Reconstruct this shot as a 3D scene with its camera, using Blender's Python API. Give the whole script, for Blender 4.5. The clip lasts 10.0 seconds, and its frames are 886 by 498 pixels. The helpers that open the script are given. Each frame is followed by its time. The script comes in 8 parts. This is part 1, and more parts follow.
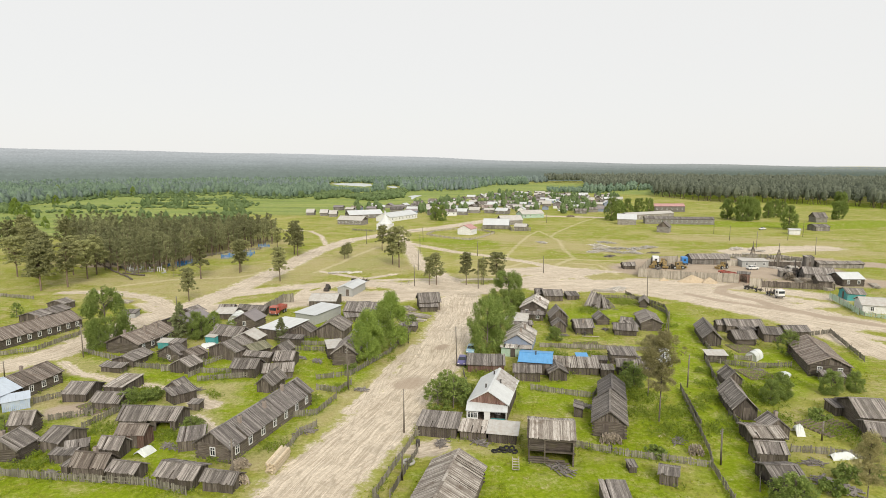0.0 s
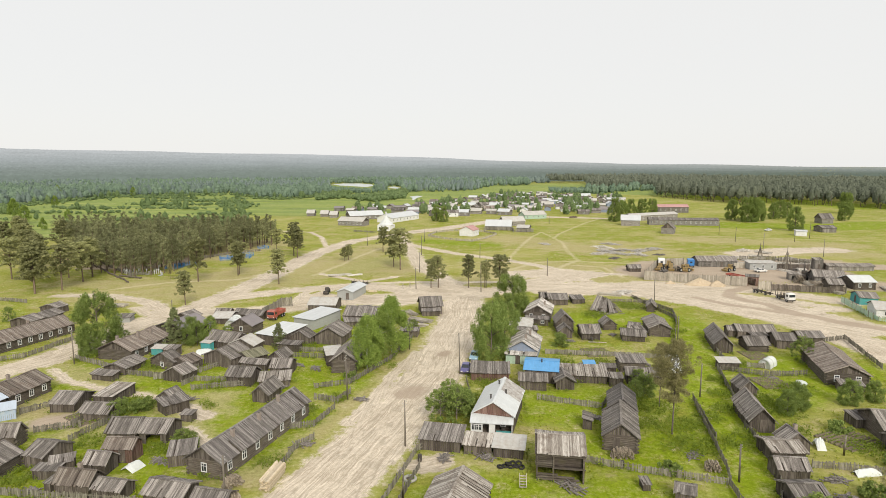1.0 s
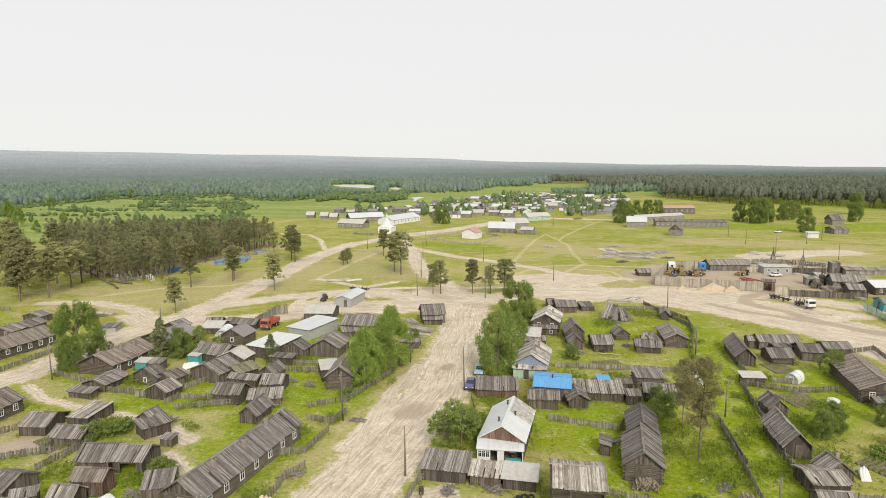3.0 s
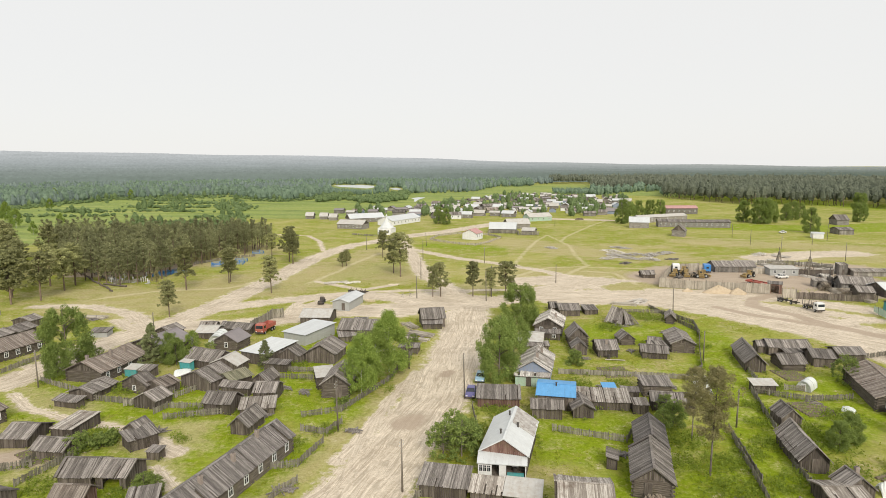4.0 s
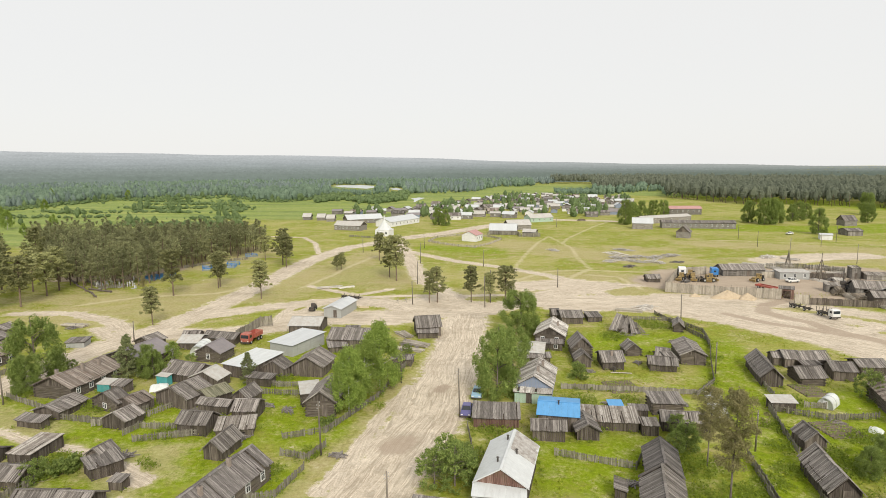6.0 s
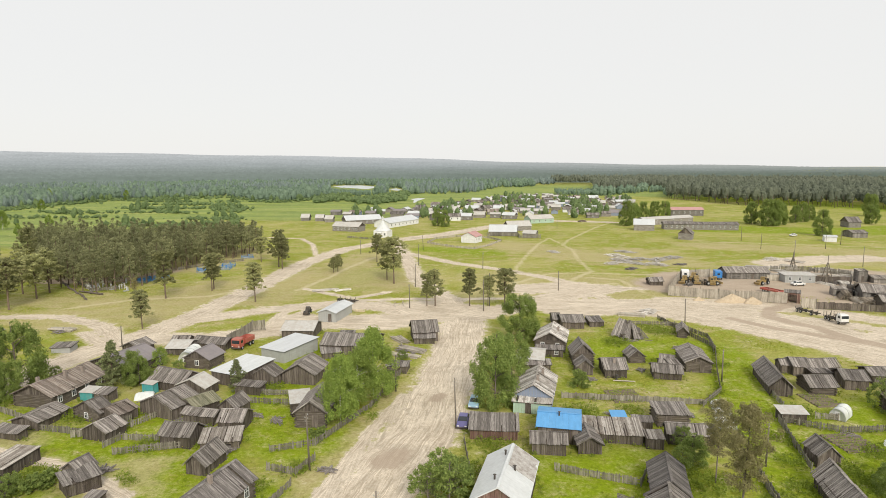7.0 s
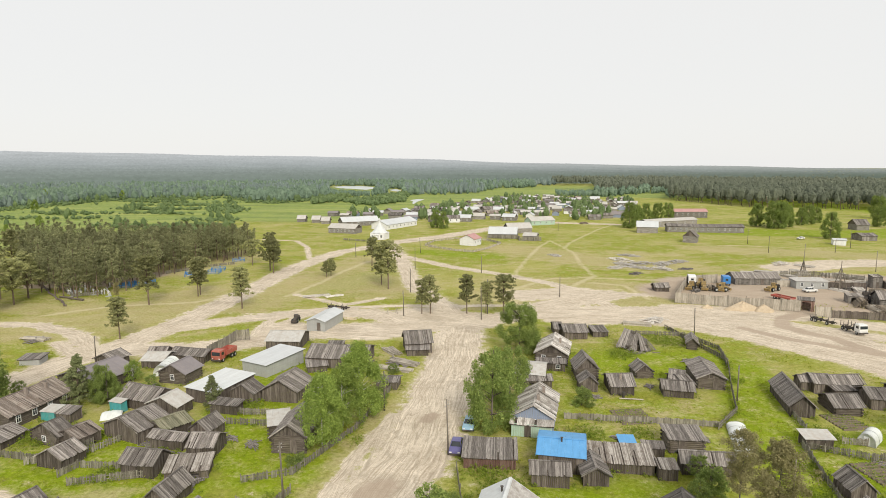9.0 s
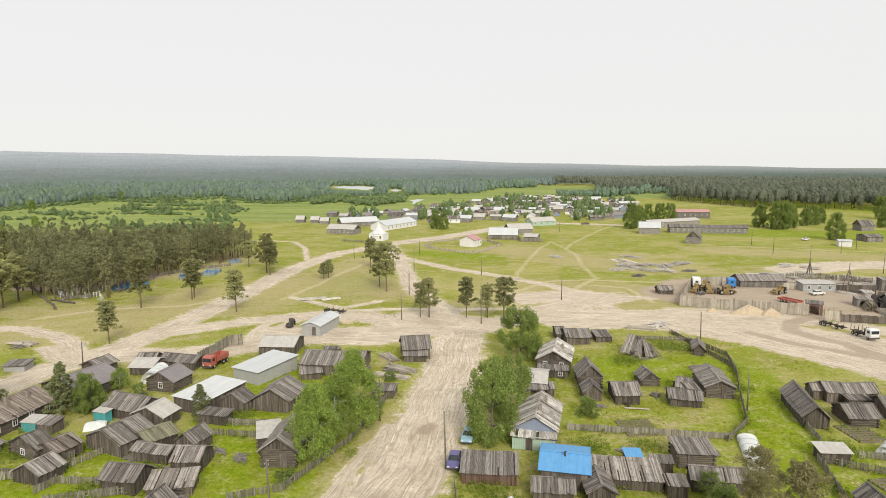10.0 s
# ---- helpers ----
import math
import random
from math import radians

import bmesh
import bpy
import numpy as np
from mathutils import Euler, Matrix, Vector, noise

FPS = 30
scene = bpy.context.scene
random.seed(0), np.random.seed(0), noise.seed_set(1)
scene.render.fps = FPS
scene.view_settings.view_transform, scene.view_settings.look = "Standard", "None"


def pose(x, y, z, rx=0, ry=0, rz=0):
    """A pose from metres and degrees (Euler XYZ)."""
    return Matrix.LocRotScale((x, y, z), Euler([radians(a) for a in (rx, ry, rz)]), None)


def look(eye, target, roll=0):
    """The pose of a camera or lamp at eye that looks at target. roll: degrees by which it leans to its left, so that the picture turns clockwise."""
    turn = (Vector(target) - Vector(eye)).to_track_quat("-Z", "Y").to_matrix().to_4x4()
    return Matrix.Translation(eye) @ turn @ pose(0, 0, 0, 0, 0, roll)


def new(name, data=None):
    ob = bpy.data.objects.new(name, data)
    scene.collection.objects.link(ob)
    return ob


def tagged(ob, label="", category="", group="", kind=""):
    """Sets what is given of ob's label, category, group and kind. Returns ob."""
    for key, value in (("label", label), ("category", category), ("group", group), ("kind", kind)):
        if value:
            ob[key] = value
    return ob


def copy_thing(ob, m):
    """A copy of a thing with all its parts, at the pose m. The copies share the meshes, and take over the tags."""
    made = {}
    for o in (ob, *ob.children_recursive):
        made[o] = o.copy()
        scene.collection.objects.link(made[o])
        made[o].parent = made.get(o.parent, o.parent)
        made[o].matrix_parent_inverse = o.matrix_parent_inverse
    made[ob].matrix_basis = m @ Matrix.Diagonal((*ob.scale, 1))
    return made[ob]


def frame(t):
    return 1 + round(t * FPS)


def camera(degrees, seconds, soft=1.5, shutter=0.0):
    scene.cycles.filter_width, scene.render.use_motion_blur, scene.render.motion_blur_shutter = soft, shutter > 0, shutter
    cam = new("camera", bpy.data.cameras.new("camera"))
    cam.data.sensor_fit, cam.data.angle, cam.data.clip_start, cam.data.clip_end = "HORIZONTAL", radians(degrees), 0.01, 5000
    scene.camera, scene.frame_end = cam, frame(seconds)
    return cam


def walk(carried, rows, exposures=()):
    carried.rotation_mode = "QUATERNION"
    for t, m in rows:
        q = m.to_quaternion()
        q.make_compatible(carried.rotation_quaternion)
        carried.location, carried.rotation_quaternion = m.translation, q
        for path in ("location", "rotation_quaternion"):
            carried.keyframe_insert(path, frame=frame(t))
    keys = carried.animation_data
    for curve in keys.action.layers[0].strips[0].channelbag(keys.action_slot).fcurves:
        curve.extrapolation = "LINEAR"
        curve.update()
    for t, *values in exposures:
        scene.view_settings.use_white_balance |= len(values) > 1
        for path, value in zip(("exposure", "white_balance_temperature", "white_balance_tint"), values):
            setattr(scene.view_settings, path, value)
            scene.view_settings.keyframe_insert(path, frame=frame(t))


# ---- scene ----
cam = camera(71.8, 10.0, soft=0.65)
PATH = [
    (0, (1.544, 0.223, 37.932), (1.378, 2.196, 37.65), -0.1),
    (0.5, (1.272, 2.197, 37.977), (1.104, 4.17, 37.695), -0.1),
    (1, (0.961, 4.137, 37.987), (0.791, 6.11, 37.706), -0.1),
    (1.5, (0.716, 6.09, 37.973), (0.544, 8.063, 37.693), -0.2),
    (2, (0.477, 8.031, 37.97), (0.304, 10.004, 37.69), -0.2),
    (2.5, (0.226, 9.971, 37.956), (0.052, 11.943, 37.677), -0.2),
    (4, (-0.007, 15.55, 37.951), (-0.185, 17.522, 37.673), -0.3),
    (4.5, (-0.003, 17.412, 37.936), (-0.183, 19.384, 37.658), -0.3),
    (5, (0.051, 19.226, 37.997), (-0.129, 21.198, 37.718), -0.3),
    (5.5, (0.303, 21.054, 38.027), (0.121, 23.026, 37.748), -0.4),
    (7, (0.893, 26.902, 37.976), (0.709, 28.874, 37.699), -0.3),
    (7.5, (1.031, 28.888, 37.96), (0.846, 30.86, 37.683), -0.3),
    (8, (1.201, 31.005, 37.961), (1.016, 32.977, 37.685), -0.3),
    (8.5, (1.335, 32.956, 37.922), (1.149, 34.928, 37.646), -0.3),
    (9, (1.37, 34.957, 37.924), (1.184, 36.929, 37.649), -0.2),
    (9.5, (1.416, 36.896, 37.884), (1.229, 38.868, 37.61), -0.2),
    (10, (1.415, 38.855, 37.923), (1.227, 40.827, 37.648), -0.2),
]
walk(cam, [(t, look(eye, target, roll)) for t, eye, target, roll in PATH])

# ---- world and sun: thin bright overcast ----
world = bpy.data.worlds.new("overcast_sky")
scene.world = world
world.use_nodes = True
wn, wl = world.node_tree.nodes, world.node_tree.links
sky = wn.new("ShaderNodeTexSky")
sky.sky_type, sky.sun_disc = "NISHITA", False
sky.sun_elevation, sky.sun_rotation = radians(48), radians(140)
veil = wn.new("ShaderNodeMix")
veil.data_type = "RGBA"
veil.inputs[0].default_value = 0.992
veil.inputs[7].default_value = (0.842, 0.836, 0.818, 1)
wl.new(sky.outputs[0], veil.inputs[6])
wl.new(veil.outputs[2], wn["Background"].inputs[0])
wn["Background"].inputs[1].default_value = 1.0
sun = new("sun", bpy.data.lights.new("sun", "SUN"))
sun.data.energy, sun.data.angle, sun.data.color = 3.2, radians(22), (1, 0.93, 0.8)
sun.matrix_world = look((60, -70, 120), (0, 100, 0))
scene.view_settings.exposure = 0.0

# ---- materials ----
MATS = {}


def shader(name, rough=0.85, metal=0.0):
    m = bpy.data.materials.new(name)
    m.use_nodes = True
    nt = m.node_tree
    b = nt.nodes["Principled BSDF"]
    b.inputs["Roughness"].default_value, b.inputs["Metallic"].default_value = rough, metal
    b.inputs["Specular IOR Level"].default_value = 0.25
    MATS[name] = m
    return m, nt, b


def noise_at(nt, scale=(1, 1, 1), detail=4.0, rough=0.6, coord="Object"):
    tc = nt.nodes.new("ShaderNodeTexCoord")
    mp = nt.nodes.new("ShaderNodeMapping")
    mp.inputs["Scale"].default_value = scale
    nz = nt.nodes.new("ShaderNodeTexNoise")
    nz.inputs["Scale"].default_value, nz.inputs["Detail"].default_value, nz.inputs["Roughness"].default_value = 1.0, detail, rough
    nt.links.new(tc.outputs[coord], mp.inputs[0])
    nt.links.new(mp.outputs[0], nz.inputs["Vector"])
    return nz.outputs["Fac"]


def ramp(nt, fac, *stops):
    r = nt.nodes.new("ShaderNodeValToRGB")
    while len(r.color_ramp.elements) < len(stops):
        r.color_ramp.elements.new(0.5)
    for el, (p, c) in zip(r.color_ramp.elements, stops):
        el.position, el.color = p, (c if len(c) == 4 else (*c, 1))
    nt.links.new(fac, r.inputs[0])
    return r.outputs[0]


def sharp(nt, fac, lo, hi):
    mr = nt.nodes.new("ShaderNodeMapRange")
    mr.inputs[1].default_value, mr.inputs[2].default_value = lo, hi
    nt.links.new(fac, mr.inputs[0])
    return mr.outputs[0]


def calc(nt, op, a, b):
    n = nt.nodes.new("ShaderNodeMath")
    n.operation = op
    for i, v in enumerate((a, b)):
        if isinstance(v, (int, float)):
            n.inputs[i].default_value = v
        else:
            nt.links.new(v, n.inputs[i])
    return n.outputs[0]


def blend(nt, fac, a, b, mode="MIX"):
    n = nt.nodes.new("ShaderNodeMix")
    n.data_type, n.blend_type = "RGBA", mode
    for i, v in ((0, fac), (6, a), (7, b)):
        if isinstance(v, (int, float)):
            n.inputs[i].default_value = v
        elif isinstance(v, tuple):
            n.inputs[i].default_value = (*v, 1)
        else:
            nt.links.new(v, n.inputs[i])
    return n.outputs[2]


def bumped(nt, b, height, strength=0.4, distance=0.03):
    n = nt.nodes.new("ShaderNodeBump")
    n.inputs["Strength"].default_value, n.inputs["Distance"].default_value = strength, distance
    nt.links.new(height, n.inputs["Height"])
    nt.links.new(n.outputs[0], b.inputs["Normal"])


def island(nt):
    return nt.nodes.new("ShaderNodeNewGeometry").outputs["Random Per Island"]


def object_random(nt):
    return nt.nodes.new("ShaderNodeObjectInfo").outputs["Random"]


def timber(name, dark, mid, light, grain=(12, 0.6, 0.6), stain=(0.1, 0.09, 0.05), stained=0.5, house_tone=0.25):
    """Weathered planks: each board its own tone, streaks along the grain, blotches of lichen."""
    m, nt, b = shader(name, 0.9)
    streak = noise_at(nt, grain, 6, 0.75)
    hair = noise_at(nt, tuple(g * 3.1 if g > 2 else g * 1.7 for g in grain), 3, 0.6)
    tone = calc(nt, "ADD", calc(nt, "MULTIPLY", island(nt), 0.15), calc(nt, "ADD", calc(nt, "MULTIPLY", streak, 0.47), calc(nt, "MULTIPLY", hair, 0.38)))
    col = ramp(nt, tone, (0.37, dark), (0.49, mid), (0.62, light))
    patch = sharp(nt, noise_at(nt, (0.7, 0.7, 0.7), 4), 0.52, 0.72)
    col = blend(nt, calc(nt, "MULTIPLY", patch, stained), col, stain)
    shade = calc(nt, "ADD", 1 - house_tone, calc(nt, "MULTIPLY", object_random(nt), 2 * house_tone))
    grey = nt.nodes.new("ShaderNodeCombineColor")
    for i in range(3):
        nt.links.new(shade, grey.inputs[i])
    col = blend(nt, 1.0, col, grey.outputs[0], "MULTIPLY")
    nt.links.new(col, b.inputs["Base Color"])
    bumped(nt, b, streak, 0.5, 0.02)
    return m


def paint(name, colour, worn=(0.25, 0.2, 0.15), amount=0.3, rough=0.6, scale=1.3, metal=0.0, streaks=(3, 0.4, 3)):
    """Paint or sheet metal with worn and rusty patches."""
    m, nt, b = shader(name, rough, metal)
    wear = sharp(nt, noise_at(nt, (scale, scale, scale), 6, 0.65), 0.58 - amount * 0.25, 0.75)
    run = noise_at(nt, streaks, 4)
    tone = blend(nt, sharp(nt, run, 0.3, 0.75), tuple(c * 0.82 for c in colour), colour)
    tone = blend(nt, calc(nt, "MULTIPLY", island(nt), 0.25), tone, tuple(c * 0.7 for c in colour))
    nt.links.new(blend(nt, calc(nt, "MULTIPLY", wear, amount), tone, worn), b.inputs["Base Color"])
    bumped(nt, b, run, 0.2, 0.02)
    return m


timber("roof_planks", (0.074, 0.065, 0.058), (0.174, 0.155, 0.141), (0.385, 0.352, 0.323), stain=(0.13, 0.118, 0.09))
timber("roof_planks_dark", (0.072, 0.064, 0.06), (0.145, 0.13, 0.122), (0.31, 0.285, 0.266), stain=(0.1, 0.095, 0.08))
timber("roof_planks_brown", (0.08, 0.064, 0.053), (0.165, 0.137, 0.117), (0.34, 0.3, 0.262), stain=(0.14, 0.095, 0.07))
timber("roof_planks_moss", (0.085, 0.08, 0.05), (0.18, 0.175, 0.12), (0.3, 0.28, 0.2), stain=(0.1, 0.115, 0.04))
timber("roof_planks_patched", (0.132, 0.111, 0.094), (0.263, 0.233, 0.202), (0.545, 0.508, 0.461), stain=(0.1, 0.065, 0.045), stained=0.7)
timber("roof_planks_bleached", (0.17, 0.15, 0.13), (0.4, 0.37, 0.335), (0.74, 0.71, 0.67), stain=(0.14, 0.11, 0.085), stained=0.8)
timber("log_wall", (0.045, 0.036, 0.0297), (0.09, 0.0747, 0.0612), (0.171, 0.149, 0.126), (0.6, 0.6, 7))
timber("silver_or_hazed_wall", (0.11, 0.1, 0.09), (0.2, 0.185, 0.168), (0.32, 0.3, 0.275), (0.6, 0.6, 3))
# dark timber, also laid behind roof gaps and in the loft as shade
timber("dark_or_shade_timber", (0.03, 0.025, 0.02), (0.06, 0.048, 0.04), (0.12, 0.1, 0.085), (0.6, 0.6, 7))
timber("board_wall", (0.0516, 0.0421, 0.0361), (0.107, 0.0886, 0.0757), (0.198, 0.172, 0.148), (7, 7, 0.5))
timber("red_boards", (0.09, 0.05, 0.04), (0.17, 0.1, 0.08), (0.26, 0.18, 0.15), (7, 7, 0.5))
timber("fence_boards", (0.095, 0.087, 0.07), (0.19, 0.175, 0.143), (0.32, 0.298, 0.25), (7, 7, 0.6))
timber("pale_boards", (0.25, 0.22, 0.18), (0.4, 0.36, 0.3), (0.55, 0.5, 0.42), (6, 6, 0.5), stained=0.3)
timber("bleached_boards", (0.34, 0.31, 0.27), (0.52, 0.485, 0.435), (0.7, 0.665, 0.61), (6, 6, 0.5), stained=0.2)
timber("fresh_wood", (0.38, 0.3, 0.2), (0.54, 0.45, 0.32), (0.7, 0.61, 0.47), (4, 0.6, 4), stained=0.25)
timber("split_wood", (0.14, 0.115, 0.085), (0.3, 0.25, 0.19), (0.5, 0.43, 0.34), (4, 4, 4), stained=0.5)
timber("bark_grey", (0.07, 0.055, 0.045), (0.14, 0.115, 0.095), (0.22, 0.19, 0.165), (5, 5, 0.7), house_tone=0.15)
timber("bark_pine", (0.07, 0.055, 0.042), (0.14, 0.105, 0.078), (0.22, 0.165, 0.12), (4, 4, 0.6), house_tone=0.15)
timber("bark_birch", (0.12, 0.11, 0.1), (0.5, 0.48, 0.44), (0.68, 0.66, 0.62), (2, 2, 5), house_tone=0.1)
timber("pole_wood", (0.09, 0.075, 0.06), (0.16, 0.14, 0.115), (0.24, 0.21, 0.18), (6, 6, 0.5))
paint("metal_white", (0.66, 0.68, 0.68), (0.4, 0.37, 0.33), 0.25, 0.45)
paint("metal_pale", (0.55, 0.54, 0.51), (0.33, 0.26, 0.2), 0.65, 0.6)
paint("metal_worn", (0.6, 0.58, 0.55), (0.2, 0.165, 0.14), 1.0, 0.7, 1.6)
paint("metal_sky", (0.55, 0.62, 0.71), (0.5, 0.52, 0.55), 0.3, 0.5)
paint("metal_galv", (0.6, 0.62, 0.63), (0.45, 0.44, 0.42), 0.3, 0.45)
paint("metal_blue", (0.13, 0.37, 0.69), (0.22, 0.44, 0.7), 0.3, 0.5)
paint("metal_mauve", (0.26, 0.235, 0.24), (0.3, 0.25, 0.22), 0.4, 0.55)
paint("metal_rust", (0.5, 0.27, 0.26), (0.55, 0.44, 0.4), 0.6, 0.7)
paint("metal_mint", (0.5, 0.62, 0.56), (0.45, 0.45, 0.42), 0.4, 0.6)
paint("white_paint", (0.78, 0.78, 0.78), (0.5, 0.47, 0.44), 0.3, 0.7)
paint("teal_paint", (0.08, 0.36, 0.37), (0.25, 0.27, 0.25), 0.5, 0.7)
paint("mint_paint", (0.42, 0.56, 0.45), (0.42, 0.45, 0.4), 0.5, 0.7)
paint("blue_grey_paint", (0.27, 0.32, 0.42), (0.3, 0.29, 0.28), 0.5, 0.75)
paint("pale_blue_paint", (0.42, 0.52, 0.68), (0.55, 0.55, 0.55), 0.6, 0.7)
paint("panel_grey", (0.42, 0.43, 0.42), (0.35, 0.32, 0.28), 0.4, 0.6)
paint("plastic_sheet", (0.72, 0.75, 0.73), (0.5, 0.5, 0.46), 0.4, 0.35)
paint("red_enamel", (0.42, 0.1, 0.075), (0.38, 0.24, 0.19), 0.7, 0.5)
paint("yellow_enamel", (0.4, 0.285, 0.105), (0.13, 0.1, 0.07), 0.95, 0.55)
paint("blue_enamel", (0.05, 0.22, 0.55), (0.2, 0.25, 0.3), 0.3, 0.4)
paint("car_blue", (0.3, 0.47, 0.6), (0.4, 0.45, 0.48), 0.2, 0.3)
paint("car_violet", (0.14, 0.13, 0.3), (0.2, 0.2, 0.3), 0.2, 0.3)
paint("car_white", (0.75, 0.75, 0.73), (0.5, 0.48, 0.45), 0.2, 0.3)
paint("dark_steel", (0.07, 0.065, 0.06), (0.2, 0.14, 0.095), 0.5, 0.6)
paint("rubber", (0.025, 0.025, 0.025), (0.09, 0.08, 0.065), 0.5, 0.9)
paint("brick", (0.3, 0.245, 0.21), (0.4, 0.38, 0.35), 0.6, 0.9, 5)
paint("sawdust", (0.56, 0.46, 0.33), (0.36, 0.27, 0.18), 0.7, 0.95, 1.5)
paint("soil", (0.2, 0.165, 0.12), (0.12, 0.1, 0.075), 0.6, 0.95, 3)
paint("concrete", (0.42, 0.41, 0.38), (0.26, 0.25, 0.22), 0.6, 0.9, 2)

m, nt, b = shader("window_glass", 0.08)
b.inputs["Base Color"].default_value, b.inputs["Specular IOR Level"].default_value = (0.03, 0.035, 0.04, 1), 0.6
m, nt, b = shader("sky_painted_water", 0.3)
# pale base colour stands in for the bright sky mirrored in the water
b.inputs["Base Color"].default_value, b.inputs["Specular IOR Level"].default_value = (0.5, 0.53, 0.52, 1), 0.5
bumped(nt, b, noise_at(nt, (0.5, 0.5, 0.5), 3), 0.1, 0.05)


def foliage(name, dark, light, through_light=0.25, tone=0.3):
    m, nt, b = shader(name, 0.75)
    mix = calc(nt, "ADD", calc(nt, "MULTIPLY", island(nt), 0.6), calc(nt, "MULTIPLY", noise_at(nt, (0.6, 0.6, 0.6), 3), 0.4))
    col = ramp(nt, mix, (0.15, dark), (0.85, light))
    shade = calc(nt, "ADD", 1 - tone, calc(nt, "MULTIPLY", object_random(nt), 2 * tone))
    grey = nt.nodes.new("ShaderNodeCombineColor")
    for i in range(3):
        nt.links.new(shade, grey.inputs[i])
    col = blend(nt, 1.0, col, grey.outputs[0], "MULTIPLY")
    nt.links.new(col, b.inputs["Base Color"])
    tr = nt.nodes.new("ShaderNodeBsdfTranslucent")
    nt.links.new(col, tr.inputs[0])
    ms = nt.nodes.new("ShaderNodeMixShader")
    ms.inputs[0].default_value = through_light
    nt.links.new(b.outputs[0], ms.inputs[1])
    nt.links.new(tr.outputs[0], ms.inputs[2])
    nt.links.new(ms.outputs[0], nt.nodes["Material Output"].inputs[0])
    return m


foliage("pine_needles", (0.2, 0.215, 0.095), (0.42, 0.415, 0.19), 0.42)
foliage("forest_needles", (0.17, 0.185, 0.09), (0.325, 0.325, 0.165), 0.36, 0.3)
foliage("birch_leaves", (0.14, 0.21, 0.04), (0.375, 0.465, 0.11), 0.45, 0.15)
foliage("broad_leaves", (0.13, 0.195, 0.046), (0.35, 0.42, 0.118), 0.45, 0.15)
foliage("dry_needles", (0.215, 0.2, 0.088), (0.45, 0.405, 0.2), 0.4)
foliage("garden_leaves", (0.15, 0.21, 0.035), (0.34, 0.42, 0.09), 0.35, 0.1)
foliage("spruce_needles", (0.11, 0.135, 0.06), (0.26, 0.28, 0.125), 0.3)


def far_foliage(name, dark, light):
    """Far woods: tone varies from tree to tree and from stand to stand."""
    m, nt, b = shader(name, 0.9)
    mix = calc(nt, "ADD", calc(nt, "MULTIPLY", island(nt), 0.15), calc(nt, "ADD", calc(nt, "MULTIPLY", noise_at(nt, (0.12, 0.12, 0.04), 3), 0.55), calc(nt, "MULTIPLY", noise_at(nt, (0.012, 0.012, 0.012), 3), 0.3)))
    col = ramp(nt, mix, (0.3, dark), (0.7, light))
    nt.links.new(col, b.inputs["Base Color"])
    tr = nt.nodes.new("ShaderNodeBsdfTranslucent")
    nt.links.new(col, tr.inputs[0])
    ms = nt.nodes.new("ShaderNodeMixShader")
    ms.inputs[0].default_value = 0.5
    nt.links.new(b.outputs[0], ms.inputs[1])
    nt.links.new(tr.outputs[0], ms.inputs[2])
    nt.links.new(ms.outputs[0], nt.nodes["Material Output"].inputs[0])
    return m


# far wood, pine and leaf-wood colours are paled and blued: painted haze
far_foliage("hazed_wood", (0.175, 0.231, 0.212), (0.312, 0.385, 0.339))
far_foliage("hazed_wood_rear", (0.211, 0.269, 0.259), (0.348, 0.418, 0.384))
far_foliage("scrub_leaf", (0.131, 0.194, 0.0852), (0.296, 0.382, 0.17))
far_foliage("hazed_pine", (0.16, 0.184, 0.137), (0.26, 0.286, 0.211))
far_foliage("hazed_pine_rear", (0.165, 0.185, 0.14), (0.28, 0.305, 0.23))
far_foliage("hazed_leaf_wood", (0.17, 0.243, 0.186), (0.328, 0.426, 0.304))
foliage("nettles", (0.115, 0.17, 0.017), (0.285, 0.355, 0.05), 0.35, 0.05)
foliage("weeds", (0.2, 0.24, 0.017), (0.375, 0.405, 0.046), 0.35, 0.05)

# ---- mesh helpers ----


def mesh_of(name, verts, faces, material):
    me = bpy.data.meshes.new(name)
    me.from_pydata([tuple(v) for v in verts], [], faces)
    me.materials.append(MATS[material])
    return me


BOX_FACES = [(0, 3, 2, 1), (4, 5, 6, 7), (0, 1, 5, 4), (1, 2, 6, 5), (2, 3, 7, 6), (3, 0, 4, 7)]


